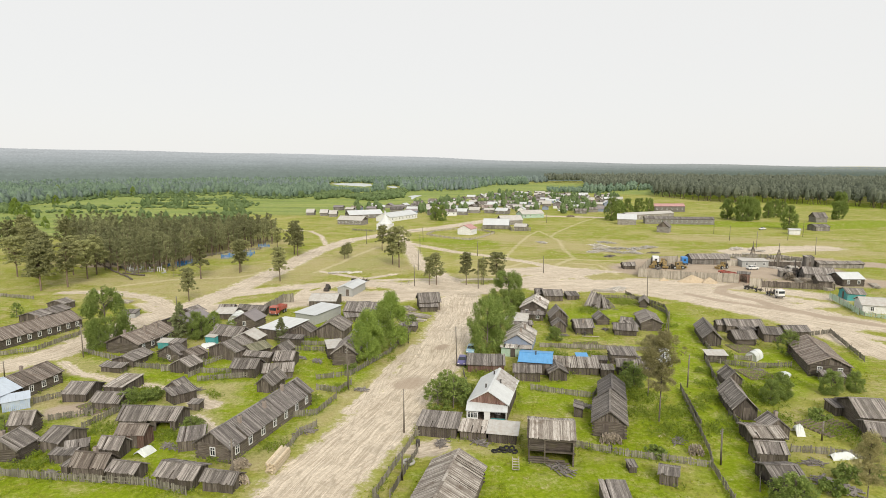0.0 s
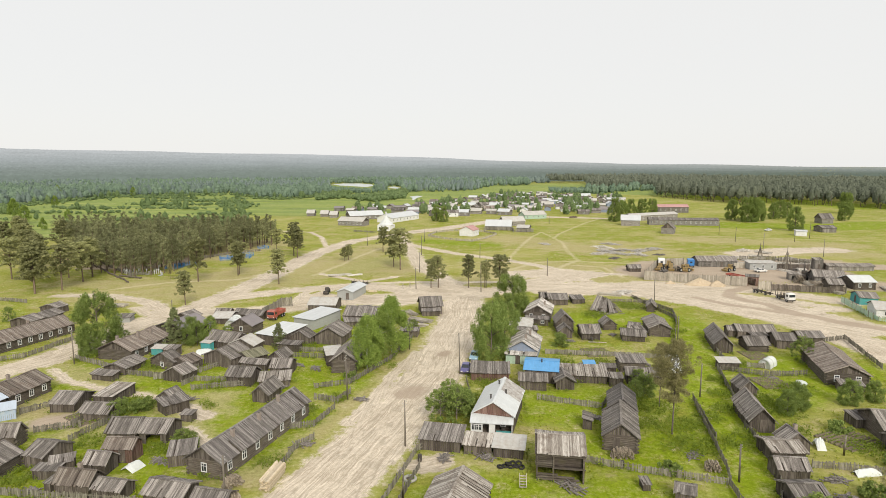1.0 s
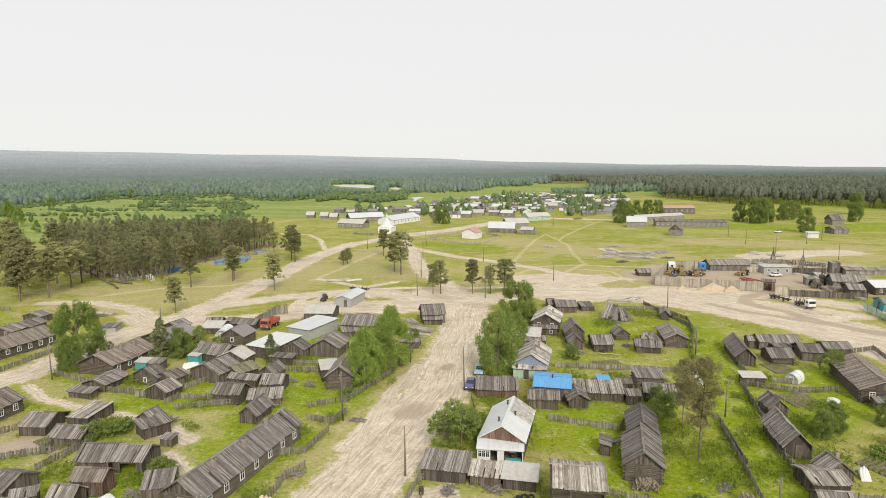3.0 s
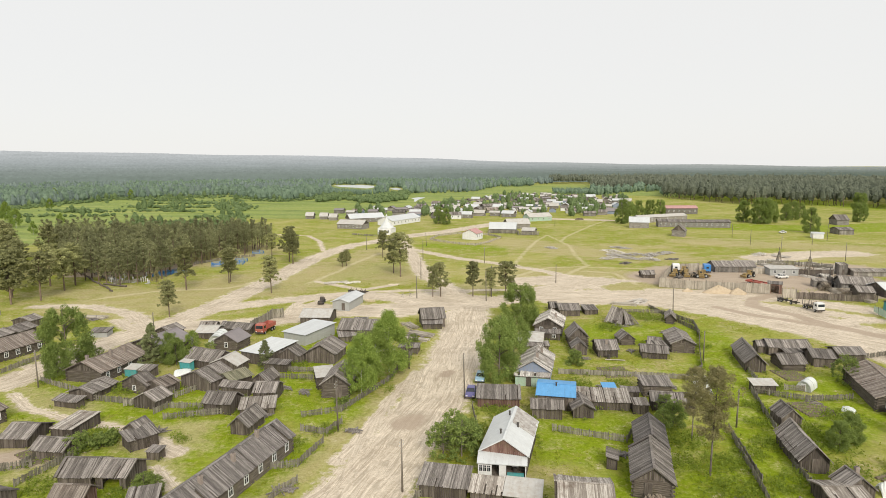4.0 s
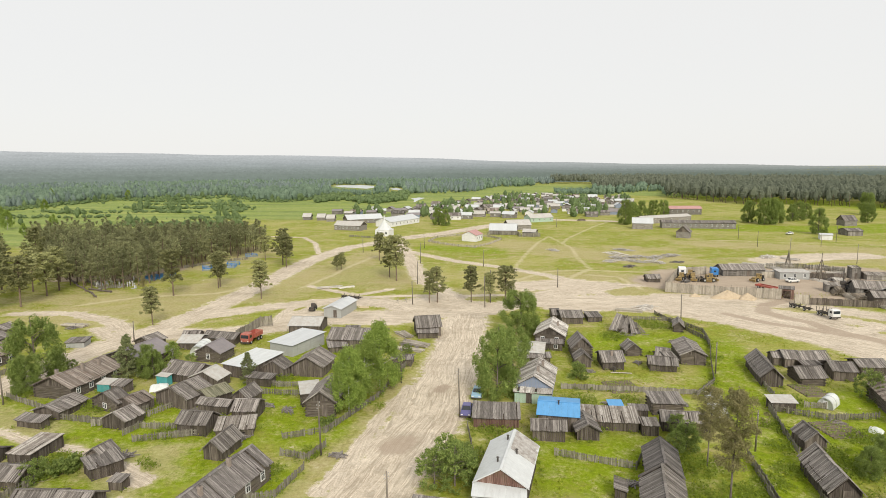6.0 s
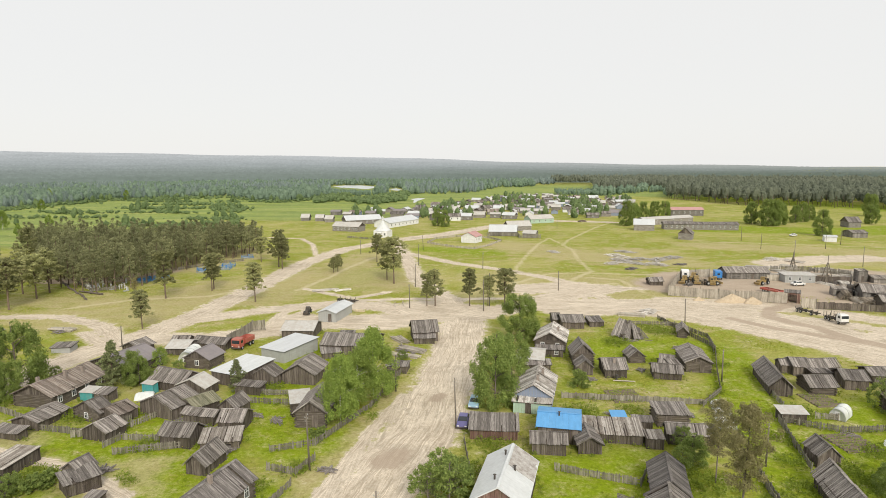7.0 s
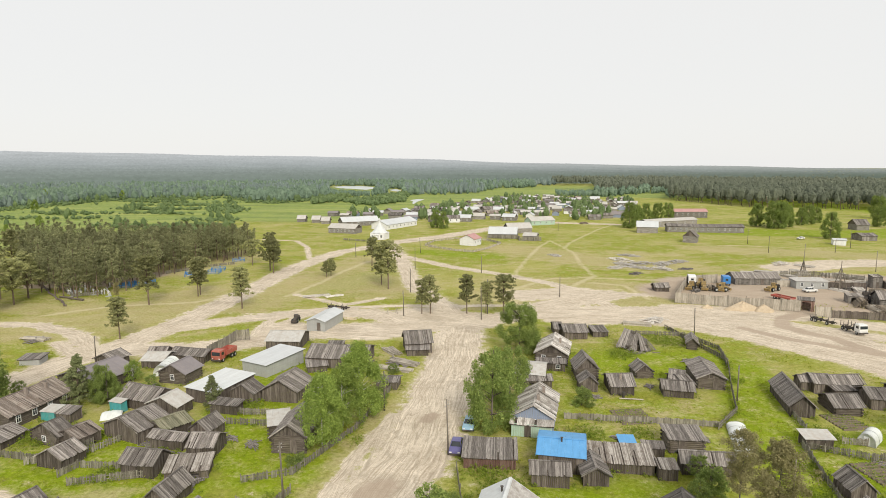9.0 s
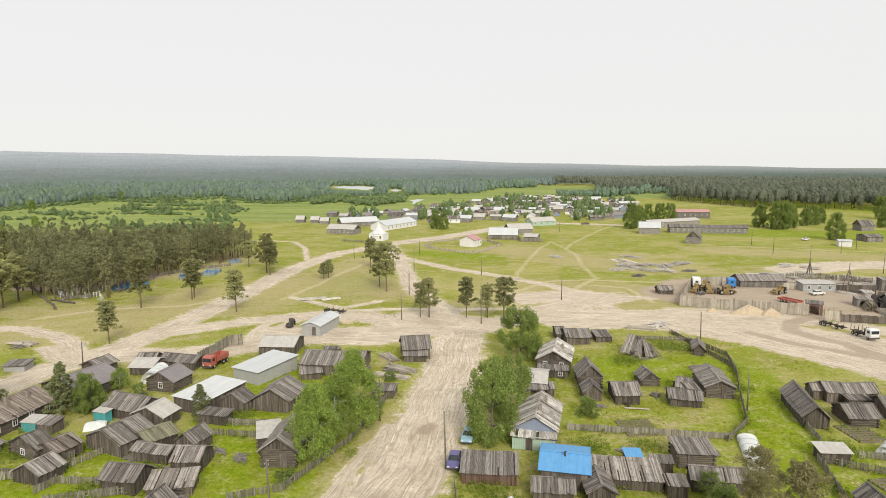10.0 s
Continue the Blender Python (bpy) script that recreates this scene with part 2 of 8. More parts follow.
class Pile:
    """Collects boxes and panels into one mesh."""

    def __init__(self):
        self.v, self.f = [], []

    def hexa(self, corners):
        n = len(self.v)
        self.v += corners
        self.f += [tuple(i + n for i in q) for q in BOX_FACES]

    def box(self, x, y, z, sx, sy, sz, yaw=0.0, pitch=0.0):
        m = pose(x, y, z, 0, pitch, yaw)
        self.hexa([m @ Vector((a * sx / 2, b * sy / 2, c * sz / 2)) for c in (-1, 1) for a, b in ((-1, -1), (1, -1), (1, 1), (-1, 1))])

    def tube(self, a, b, ra, rb, n=8, caps=True):
        a, b = Vector(a), Vector(b)
        q = (b - a).to_track_quat("Z", "Y")
        k = len(self.v)
        for c, r in ((a, ra), (b, rb)):
            self.v += [c + q @ Vector((r * math.cos(2 * math.pi * i / n), r * math.sin(2 * math.pi * i / n), 0)) for i in range(n)]
        self.f += [(k + i, k + (i + 1) % n, k + n + (i + 1) % n, k + n + i) for i in range(n)]
        if caps:
            self.f += [tuple(k + i for i in reversed(range(n))), tuple(k + n + i for i in range(n))]

    def prism(self, outline, y0, y1):
        """Outline of (x, z) points, extruded along y."""
        k, n = len(self.v), len(outline)
        for y in (y0, y1):
            self.v += [Vector((x, y, z)) for x, z in outline]
        self.f += [(k + i, k + n + i, k + n + (i + 1) % n, k + (i + 1) % n) for i in range(n)]
        self.f += [tuple(k + i for i in range(n)), tuple(k + n + i for i in reversed(range(n)))]

    def mesh(self, name, material):
        return mesh_of(name, self.v, self.f, material)


def thing(name, x, y, z=0.0, yaw=0.0, label="", category="", group="", kind=""):
    ob = new(name)
    ob.empty_display_size = 0.5
    ob.matrix_world = pose(x, y, z, 0, 0, yaw)
    return tagged(ob, label, category, group, kind)


def part(name, me, parent, label="", at=None):
    ob = new(name, me)
    ob.parent = parent
    if at is not None:
        ob.matrix_basis = at
    return tagged(ob, label)


def smooth_edges(me):
    for p in me.polygons:
        p.use_smooth = True
    return me

# ---- ground ----


STROKES = {"sand": [], "mud": [], "lush": [], "dry": [], "wet": [], "path": []}


def stroke(kind, width, points):
    STROKES[kind].append((width, points))


# roads, tracks and bare sand; width in metres
stroke('sand', 8.5, [(-21.7, 58.3), (-19.5, 69.1), (-16.0, 80.1), (-13.0, 95.4), (-10.0, 109.6), (-8.4, 128.2), (-7.4, 150.8), (-8.0, 174.3)])
stroke('sand', 6, [(-98.2, 97.2), (-90.5, 103.3), (-85.6, 113.4), (-85.3, 127.6), (-83.0, 142.1), (-79.0, 151.4), (-76.2, 169.1), (-75.2, 188.0), (-74.5, 212.4), (-74.4, 254.9), (-68.8, 293.8), (-51.7, 326.5), (-29.5, 354.0), (-3.9, 401.2), (31.6, 437.6), (73.2, 426.8)])
stroke('sand', 7, [(-79.0, 151.4), (-62.6, 152.7), (-47.3, 162.5), (-33.4, 172.4), (-17.0, 173.6), (-8.6, 175.8), (6.2, 187.7), (24.1, 193.6), (42.0, 194.9), (53.3, 185.3), (62.5, 173.7), (69.0, 159.7), (76.4, 144.0), (79.7, 125.2)])
stroke('sand', 8, [(49.1, 188.4), (64.3, 183.7), (74.4, 176.8), (79.1, 163.5), (85.7, 149.7), (96.7, 143.2)])
stroke('sand', 5, [(-75.5, 167.6), (-59.6, 180.2), (-40.3, 188.8), (-17.7, 180.0)])
stroke('sand', 4, [(-51.7, 326.5), (-35.7, 266.3), (-25.3, 222.2), (-12.9, 195.6), (-8.2, 178.2)])
stroke('sand', 3, [(-39.6, 285.2), (-16.3, 259.0), (2.9, 244.7), (19.6, 228.0), (27.7, 208.8), (33.1, 194.3)])
stroke('sand', 3, [(19.4, 225.5), (36.3, 214.9), (61.2, 214.5), (74.3, 219.9)])
stroke('sand', 14, [(-18.3, 185.9), (-5.8, 180.9)])
stroke('sand', 10, [(-49.4, 169.6), (-26.3, 169.1)])
stroke('sand', 9, [(13.7, 197.5), (34.3, 214.7)])
stroke('sand', 1.2, [(-119.2, 336.4), (-100.6, 332.1), (-87.7, 309.1), (-76.3, 276.6)])
stroke('sand', 1.0, [(-81.1, 107.3), (-73.6, 101.5), (-62.2, 97.2), (-49.8, 95.0)])
stroke('sand', 2.2, [(-48.6, 92.6), (-42.9, 88.8)])
stroke('sand', 0.8, [(-42.9, 85.1), (-38.5, 80.4)])
stroke('sand', 3, [(-124.2, 167.5), (-108.8, 168.6), (-92.6, 160.5), (-80.8, 148.1)])
stroke('sand', 2.5, [(-93.5, 154.9), (-82.0, 145.7)])
stroke('sand', 2, [(72.7, 139.0), (81.4, 139.7), (85.9, 135.6)])
stroke('sand', 6, [(83.6, 187.6), (97.1, 176.3)])
stroke('mud', 25, [(58.3, 221.1), (74.7, 222.4), (87.3, 215.8), (108.3, 221.2)])
stroke('mud', 15, [(86, 207), (98.3, 216.7)])
stroke('sand', 14, [(104.8, 265.3), (126.0, 276.8), (145.8, 280.8)])
stroke('lush', 7, [(45.7, 152.1), (40.7, 124.0), (36.4, 99.3), (34.1, 81.0), (32.4, 68.2)])
stroke('lush', 10, [(8.8, 97.1), (18.0, 97.9)])
stroke('lush', 12, [(20.7, 150.1), (41.5, 151.7)])
stroke('lush', 8, [(-37.1, 116.1), (-26.3, 105.2)])
stroke('lush', 8, [(-1.8, 67.9), (16.9, 69.4)])
stroke('lush', 10, [(19.6, 83.3), (30.5, 86.0)])
stroke('dry', 30, [(-72.6, 196.1), (-54.5, 233.3), (-34.7, 221.5)])
stroke('dry', 22, [(-109.2, 166.6), (-89.7, 172.1), (-82.1, 195.3)])
stroke('dry', 18, [(2.8, 224.2), (34.6, 204.1)])
stroke('dry', 3, [(-29.3, 71.2), (-24.1, 83.5), (-20.4, 97.3), (-15.3, 123.5)])
stroke('dry', 8, [(52.6, 272.6), (77.4, 257.7)])
stroke('dry', 12, [(122.8, 269.1), (162.5, 263.9)])
stroke('dry', 4, [(-51.4, 92.3), (-43.6, 88.3)])
stroke('mud', 16, [(62.2, 234.1), (81.6, 240.3), (98.9, 237.0), (124.0, 243.5)])
stroke('mud', 10, [(82, 200), (96.7, 200.5), (121, 200)])
stroke('mud', 8, [(75.4, 229.6), (115.4, 242.9), (143.4, 234.6)])
stroke('wet', 60, [(-383.3, 397.4), (-382.9, 446.6), (-358.3, 489.7), (-319.5, 533.7), (-255.4, 569.1), (-183.9, 627.7)])
stroke('wet', 70, [(-463.4, 503.5), (-393.1, 561.2), (-279.3, 622.5)])
stroke('wet', 40, [(-199.2, 494.9), (-159.1, 543.2), (-103.2, 577.8)])
stroke('sand', 9, [(-49.0, 331.0), (-29.5, 354.0), (-9.0, 389.0)])
stroke('dry', 16, [(-62.0, 205.0), (-58.0, 240.0), (-50.0, 275.0)])
stroke('dry', 14, [(-6.0, 200.0), (4.0, 222.0), (24.0, 214.0)])
stroke('dry', 9, [(76.0, 188.0), (84.0, 183.0), (95.0, 178.0)])
stroke('sand', 4, [(74.0, 180.0), (80.0, 177.0), (90.0, 168.0)])
stroke('lush', 10, [(-30.1, 296.5), (-2.3, 287.8)])
stroke('lush', 8, [(-52.6, 208.3), (-42.5, 241.4)])
stroke('lush', 30, [(115.5, 390.4), (193.5, 378.6), (240.3, 398.6)])
stroke('sand', 16, [(18.9, 188.9), (37.8, 190.2), (47.5, 185.9), (60.1, 175.9), (70.6, 162.9), (81.9, 150.9)])
stroke('sand', 12, [(8.7, 211.5), (23.7, 217.2)])
stroke('sand', 1.5, [(-58.4, 207.2), (-40.9, 195.1), (-32.1, 204.3)])
stroke('sand', 5, [(-41.5, 183.4), (-32.6, 187.7)])
stroke('dry', 10, [(26.1, 222.4), (48.1, 214.0)])
stroke('sand', 3, [(78.9, 164.5), (88.2, 167.7)])
stroke('mud', 2.2, [(82.8, 196.5), (75.3, 192.9), (70.6, 188.8), (67.5, 181.9), (70.1, 176.5), (74.1, 172.5), (75.6, 166.9), (77.7, 161.9), (84, 153), (92, 147)])
stroke('wet', 120, [(-150, 620), (-220, 800), (-240, 1000)])
stroke('lush', 60, [(200, 760), (330, 530), (420, 420)])
stroke('wet', 90, [(-60, 620), (-80, 760)])
stroke('wet', 90, [(60, 990), (150, 1100)])
stroke('wet', 120, [(-420, 400), (-260, 410)])
stroke('wet', 130, [(-600, 510), (-120, 510)])
stroke('wet', 60, [(-320, 300), (-240, 330)])
stroke('wet', 170, [(-520, 560), (-400, 640), (-300, 690), (-150, 740)])
stroke('wet', 170, [(-40, 800), (60, 870), (200, 820)])
stroke('lush', 14, [(-62.7, 76.7), (-54.5, 82.1), (-42.2, 80.2)])
stroke('lush', 10, [(-58.4, 67.4), (-49.9, 66.0), (-39.9, 66.1)])
stroke('lush', 12, [(-71.4, 104.8), (-56.4, 107.6), (-40.4, 98.4)])
stroke('lush', 10, [(-42.1, 93.1), (-52.6, 100.2)])
stroke('lush', 6, [(-31.2, 75.7), (-27.7, 89.5)])
stroke('lush', 10, [(-37.9, 130.4), (-29.9, 140.8)])
stroke('lush', 14, [(41.9, 104.6), (54.4, 113.8), (62.5, 119.1)])
stroke('lush', 10, [(-39.5, 144.2), (-36.3, 114.0)])
stroke('dry', 40, [(-157.1, 234.4), (-127.9, 242.8), (-114.3, 274.6)])
stroke('dry', 14, [(-131.0, 185.1), (-97.1, 187.3), (-86.2, 210.3)])
stroke('sand', 3, [(-7.9, 76.8), (-6.2, 77.7)])
stroke('sand', 8, [(47.8, 198.0), (59.7, 194.2), (75.6, 192.1)])
stroke('sand', 3, [(52.2, 200.8), (76.5, 195.6)])
stroke('mud', 8, [(62.0, 228.0), (116.1, 232.2)])
stroke('dry', 5, [(-48.6, 92.6), (-42.7, 90.2), (-43.7, 95.5)])
stroke('dry', 3, [(-17.1, 112.4), (-14.6, 127.8)])
stroke('dry', 6, [(-65.8, 102.1), (-74.6, 104.5)])
stroke('lush', 4, [(75.7, 225.1), (79.6, 224.5)])
stroke('lush', 4, [(87.7, 224.3), (89.9, 224.5)])
stroke('dry', 7, [(-73.7, 90.6), (-57.5, 83.9)])
stroke('dry', 4, [(-47.7, 92.6), (-38.9, 80.4)])
stroke('dry', 26, [(5.1, 310.8), (37.9, 277.2), (63.6, 268.2)])
stroke('dry', 20, [(93.5, 316.9), (157.2, 296.0)])
stroke('mud', 1.6, [(57.7, 179.4), (64.5, 170.5), (77.8, 160.3), (94, 146)])
stroke('mud', 2.6, [(-13.5, 100.1), (-12.3, 102.2)])
stroke('mud', 1.4, [(-9.4, 121.7), (-8.7, 123.6)])
stroke('sand', 1.3, [(-20.4, 88.0), (-19.0, 95.3), (-17.3, 108.3), (-14.6, 122.7)])
# brown ground under the pine stand's edge, its shade painted as mud colour
stroke('mud', 7, [(-146.3, 214.2), (-127.9, 217.3), (-119.2, 234.8)])
stroke('mud', 3.5, [(-64.7, 85.1), (-60.3, 86.0)])

# trodden paths over the field
stroke('path', 0.54, [(5.8, 234.4), (7.1, 250.0), (12.4, 282.2), (18.9, 315.7), (25.9, 340.6), (30.3, 316.5), (32.9, 295.9), (31.9, 269.8), (33.3, 244.5)])
stroke('path', 0.54, [(30.4, 312.8), (34.6, 332.6), (44.9, 360.6), (57.3, 394.3), (72.9, 428.3)])
stroke('path', 0.60, [(30.5, 231.7), (40.2, 228.0), (43.3, 208.8)])
stroke('path', 0.72, [(54.6, 238.2), (40.6, 239.0), (30.1, 241.2), (16.9, 237.2)])
stroke('path', 0.84, [(-114.5, 177.1), (-102.9, 188.6), (-83.2, 194.9), (-73.8, 211.5)])
stroke('path', 0.72, [(-60.2, 204.1), (-56.7, 224.9), (-54.8, 245.3), (-50.3, 270.5)])
stroke('path', 0.60, [(57.3, 394.3), (72.0, 385.0), (90.0, 380.0)])
stroke('path', 0.84, [(100, 330), (150, 318), (200, 306), (250, 300)])
stroke('path', 0.96, [(33.3, 244.5), (24, 226), (27, 206)])
stroke('path', 0.96, [(16.9, 237.2), (3.8, 216.8), (6.0, 200.0)])
stroke('path', 0.84, [(5.0, 222.0), (20.4, 218.1), (38.0, 222.0)])
stroke('path', 0.84, [(-0.5, 204.0), (14.0, 206.0), (30.0, 203.0)])
stroke('sand', 1.6, [(-53.6, 164.8), (-54.7, 175.7), (-51.9, 187.5), (-40.6, 192.1), (-26.2, 195.2), (-11.3, 196.4), (12, 199)])
stroke('sand', 1.2, [(-51.7, 164.9), (-51.8, 173.4), (-48.1, 182.6), (-45.4, 188.1)])
stroke('sand', 7, [(-31.9, 186.8), (-26.2, 183.3), (-19.6, 174.2)])
stroke('dry', 16, [(3.8, 216.8), (20.4, 218.1), (26.5, 206.0), (11.1, 202.5)])
stroke('dry', 14, [(0.4, 234.0), (26.4, 230.0), (46, 226)])
stroke('dry', 12, [(38, 212), (52, 206)])
stroke('dry', 14, [(98, 262), (125, 268), (150, 275)])
stroke('dry', 8, [(50, 300), (72, 296)])


def spaced(stops):
    """Grid lines: runs of (from, to, step)."""
    out = []
    for a, c, s in stops:
        out += list(np.arange(a, c, s))
    return np.array(out + [stops[-1][1]])


def near_stroke(kind, px, py, fade):
    """How far inside the strokes each place lies (1 inside, 0 outside), with distances along and across the nearest one."""
    best, along, across = np.full(px.shape, -9.0), np.zeros(px.shape), np.zeros(px.shape)
    for width, pts in STROKES[kind]:
        run = 0.0
        for (ax, ay), (bx, by) in zip(pts, pts[1:]):
            dx, dy = bx - ax, by - ay
            length = math.hypot(dx, dy)
            s = np.clip(((px - ax) * dx + (py - ay) * dy) / length ** 2, 0, 1)
            ox, oy = px - ax - s * dx, py - ay - s * dy
            d = np.hypot(ox, oy)
            v = 1 - (d - width / 2) / (1.25 if kind == "path" else min(fade, 0.25 + 0.6 * width))
            m = v > best
            best = np.where(m, v, best)
            along = np.where(m, run + s * length, along)
            across = np.where(m, (ox * dy - oy * dx) / length, across)
            run += length
    return np.clip(best, 0, 1.5), along, across


gx = spaced([(-2600, -600, 200), (-600, -240, 30), (-240, -125, 4), (-125, 125, 1.15), (125, 240, 4), (240, 600, 30), (600, 2600, 200)])
gy = spaced([(-400, 0, 100), (0, 52, 8), (52, 250, 1.0), (250, 350, 1.3), (350, 480, 2.2), (480, 900, 30), (900, 4600, 300)])
PX, PY = [a.ravel() for a in np.meshgrid(gx, gy)]
NX, NY = len(gx), len(gy)
SAND, ALONG, ACROSS = near_stroke("sand", PX, PY, 3.0)
MUD, LUSH, DRY, WET, TROD = (near_stroke(k, PX, PY, f)[0] for k, f in (("mud", 6.0), ("lush", 5.0), ("dry", 9.0), ("wet", 25.0), ("path", 1.5)))
PZ = 0.05 * np.sin(PX * 0.31 + 1.3 * np.sin(PY * 0.11)) * np.sin(PY * 0.27 + np.sin(PX * 0.13)) - 0.08 * np.clip(SAND, 0, 1) * (1 + 0.4 * np.sin(ACROSS * 2.1))
PZ = np.where(PY > 480, 0.0, PZ) - 0.05
me = bpy.data.meshes.new("ground")
quads = [(j * NX + i, j * NX + i + 1, (j + 1) * NX + i + 1, (j + 1) * NX + i) for j in range(NY - 1) for i in range(NX - 1)]
me.from_pydata(np.stack([PX, PY, PZ], 1).tolist(), [], quads)
for key, values in (("sand", SAND), ("mud", MUD), ("lush", LUSH), ("dry", DRY), ("wet", WET), ("path", TROD), ("along", ALONG), ("across", ACROSS)):
    me.attributes.new(key, "FLOAT", "POINT").data.foreach_set("value", values.astype(np.float32))
smooth_edges(me)


def ground_material():
    m, nt, b = shader("village_ground", 1.0)
    b.inputs["Specular IOR Level"].default_value = 0.12

    def attr(key):
        n = nt.nodes.new("ShaderNodeAttribute")
        n.attribute_name = key
        return n.outputs["Fac"]

    fine = noise_at(nt, (1.6, 1.6, 1.6), 8, 0.85)
    mid = noise_at(nt, (0.28, 0.28, 0.28), 5, 0.65)
    wide = noise_at(nt, (0.03, 0.03, 0.03), 6, 0.7)
    wide_dark = noise_at(nt, (0.055, 0.09, 0.05), 5, 0.7)
    blotch = noise_at(nt, (0.11, 0.16, 0.11), 8, 0.8)
    grass = ramp(nt, fine, (0.3, (0.115, 0.122, 0.018)), (0.5, (0.235, 0.245, 0.036)), (0.7, (0.39, 0.37, 0.085)))
    lush = ramp(nt, fine, (0.3, (0.108, 0.15, 0.004)), (0.5, (0.2, 0.27, 0.009)), (0.7, (0.315, 0.37, 0.03)))
    olive = ramp(nt, fine, (0.28, (0.215, 0.208, 0.06)), (0.5, (0.34, 0.323, 0.1)), (0.75, (0.48, 0.44, 0.18)))
    dry = ramp(nt, fine, (0.3, (0.26, 0.207, 0.1)), (0.5, (0.41, 0.34, 0.19)), (0.7, (0.57, 0.49, 0.32)))
    col = blend(nt, sharp(nt, mid, 0.42, 0.62), grass, lush)
    col = blend(nt, sharp(nt, wide, 0.45, 0.62), col, olive)
    col = blend(nt, calc(nt, "MULTIPLY", sharp(nt, mid, 0.56, 0.72), 0.4), col, dry)
    col = blend(nt, calc(nt, "MULTIPLY", sharp(nt, blotch, 0.49, 0.64), 0.7), col, dry)
    col = blend(nt, calc(nt, "MULTIPLY", sharp(nt, blotch, 0.46, 0.3), 0.6), col, grass)
    ragged = calc(nt, "MULTIPLY", calc(nt, "SUBTRACT", calc(nt, "ADD", fine, mid), 1.0), 1.3)
    tufts = noise_at(nt, (0.45, 0.45, 0.45), 6, 0.75)
    meadow = blend(nt, calc(nt, "MULTIPLY", sharp(nt, tufts, 0.5, 0.62), 0.75), lush, grass)
    meadow = blend(nt, calc(nt, "MULTIPLY", sharp(nt, blotch, 0.52, 0.66), 0.35), meadow, olive)
    meadow = blend(nt, calc(nt, "MULTIPLY", sharp(nt, tufts, 0.46, 0.34), 0.65), meadow, (0.1, 0.13, 0.012))
    meadow = blend(nt, calc(nt, "MULTIPLY", sharp(nt, calc(nt, "ADD", mid, calc(nt, "MULTIPLY", fine, 0.5)), 0.86, 0.98), 0.45), meadow, dry)
    col = blend(nt, sharp(nt, calc(nt, "ADD", attr("lush"), ragged), 0.2, 0.8), col, meadow)
    wet = ramp(nt, fine, (0.3, (0.13, 0.18, 0.045)), (0.5, (0.2, 0.265, 0.07)), (0.7, (0.3, 0.36, 0.125)))
    wet = blend(nt, calc(nt, "MULTIPLY", sharp(nt, wide, 0.48, 0.6), 0.8), wet, (0.24, 0.3, 0.06))
    wet = blend(nt, calc(nt, "MULTIPLY", sharp(nt, blotch, 0.47, 0.36), 0.7), wet, (0.1, 0.14, 0.035))
    bands = noise_at(nt, (0.008, 0.05, 0.05), 5, 0.7)
    wet = blend(nt, calc(nt, "MULTIPLY", sharp(nt, bands, 0.5, 0.62), 0.75), wet, (0.3, 0.33, 0.1))
    wet = blend(nt, calc(nt, "MULTIPLY", sharp(nt, bands, 0.46, 0.36), 0.6), wet, (0.12, 0.165, 0.05))
    col = blend(nt, sharp(nt, calc(nt, "ADD", attr("wet"), ragged), 0.1, 0.9), col, wet)
    uneven = calc(nt, "MULTIPLY", calc(nt, "SUBTRACT", blotch, 0.5), 5.0)
    col = blend(nt, calc(nt, "MULTIPLY", sharp(nt, calc(nt, "ADD", attr("dry"), calc(nt, "ADD", ragged, uneven)), 0.2, 1.3), 0.6), col, dry)
    trodden = calc(nt, "MULTIPLY", sharp(nt, calc(nt, "ADD", attr("path"), calc(nt, "MULTIPLY", calc(nt, "SUBTRACT", tufts, 0.5), 2.4)), 0.3, 1.0), 0.55)
    col = blend(nt, trodden, col, (0.56, 0.48, 0.33))
    # wheel ruts follow the road
    v = nt.nodes.new("ShaderNodeCombineXYZ")
    wander = calc(nt, "MULTIPLY", calc(nt, "SUBTRACT", noise_at(nt, (0.05, 0.05, 0.05), 4, 0.65), 0.5), 9.0)
    nt.links.new(calc(nt, "ADD", calc(nt, "MULTIPLY", attr("across"), 2.0), wander), v.inputs[0])
    nt.links.new(calc(nt, "MULTIPLY", attr("along"), 0.07), v.inputs[1])
    rut = nt.nodes.new("ShaderNodeTexNoise")
    rut.inputs["Scale"].default_value, rut.inputs["Detail"].default_value, rut.inputs["Roughness"].default_value = 1.0, 6, 0.6
    nt.links.new(v.outputs[0], rut.inputs["Vector"])
    v2 = nt.nodes.new("ShaderNodeCombineXYZ")
    nt.links.new(calc(nt, "ADD", calc(nt, "MULTIPLY", attr("across"), 8.0), calc(nt, "MULTIPLY", wander, 3.0)), v2.inputs[0])
    nt.links.new(calc(nt, "MULTIPLY", attr("along"), 0.09), v2.inputs[1])
    track = nt.nodes.new("ShaderNodeTexNoise")
    track.inputs["Scale"].default_value, track.inputs["Detail"].default_value, track.inputs["Roughness"].default_value = 1.0, 4, 0.7
    nt.links.new(v2.outputs[0], track.inputs["Vector"])
    grit = noise_at(nt, (3.5, 3.5, 3.5), 6, 0.85)
    worn = calc(nt, "ADD", calc(nt, "MULTIPLY", rut.outputs["Fac"], 0.2), calc(nt, "ADD", calc(nt, "MULTIPLY", track.outputs["Fac"], 0.3), calc(nt, "ADD", calc(nt, "MULTIPLY", blotch, 0.22), calc(nt, "MULTIPLY", grit, 0.28))))
    sand = ramp(nt, worn, (0.37, (0.27, 0.215, 0.155)), (0.48, (0.5, 0.425, 0.33)), (0.58, (0.77, 0.685, 0.565)))
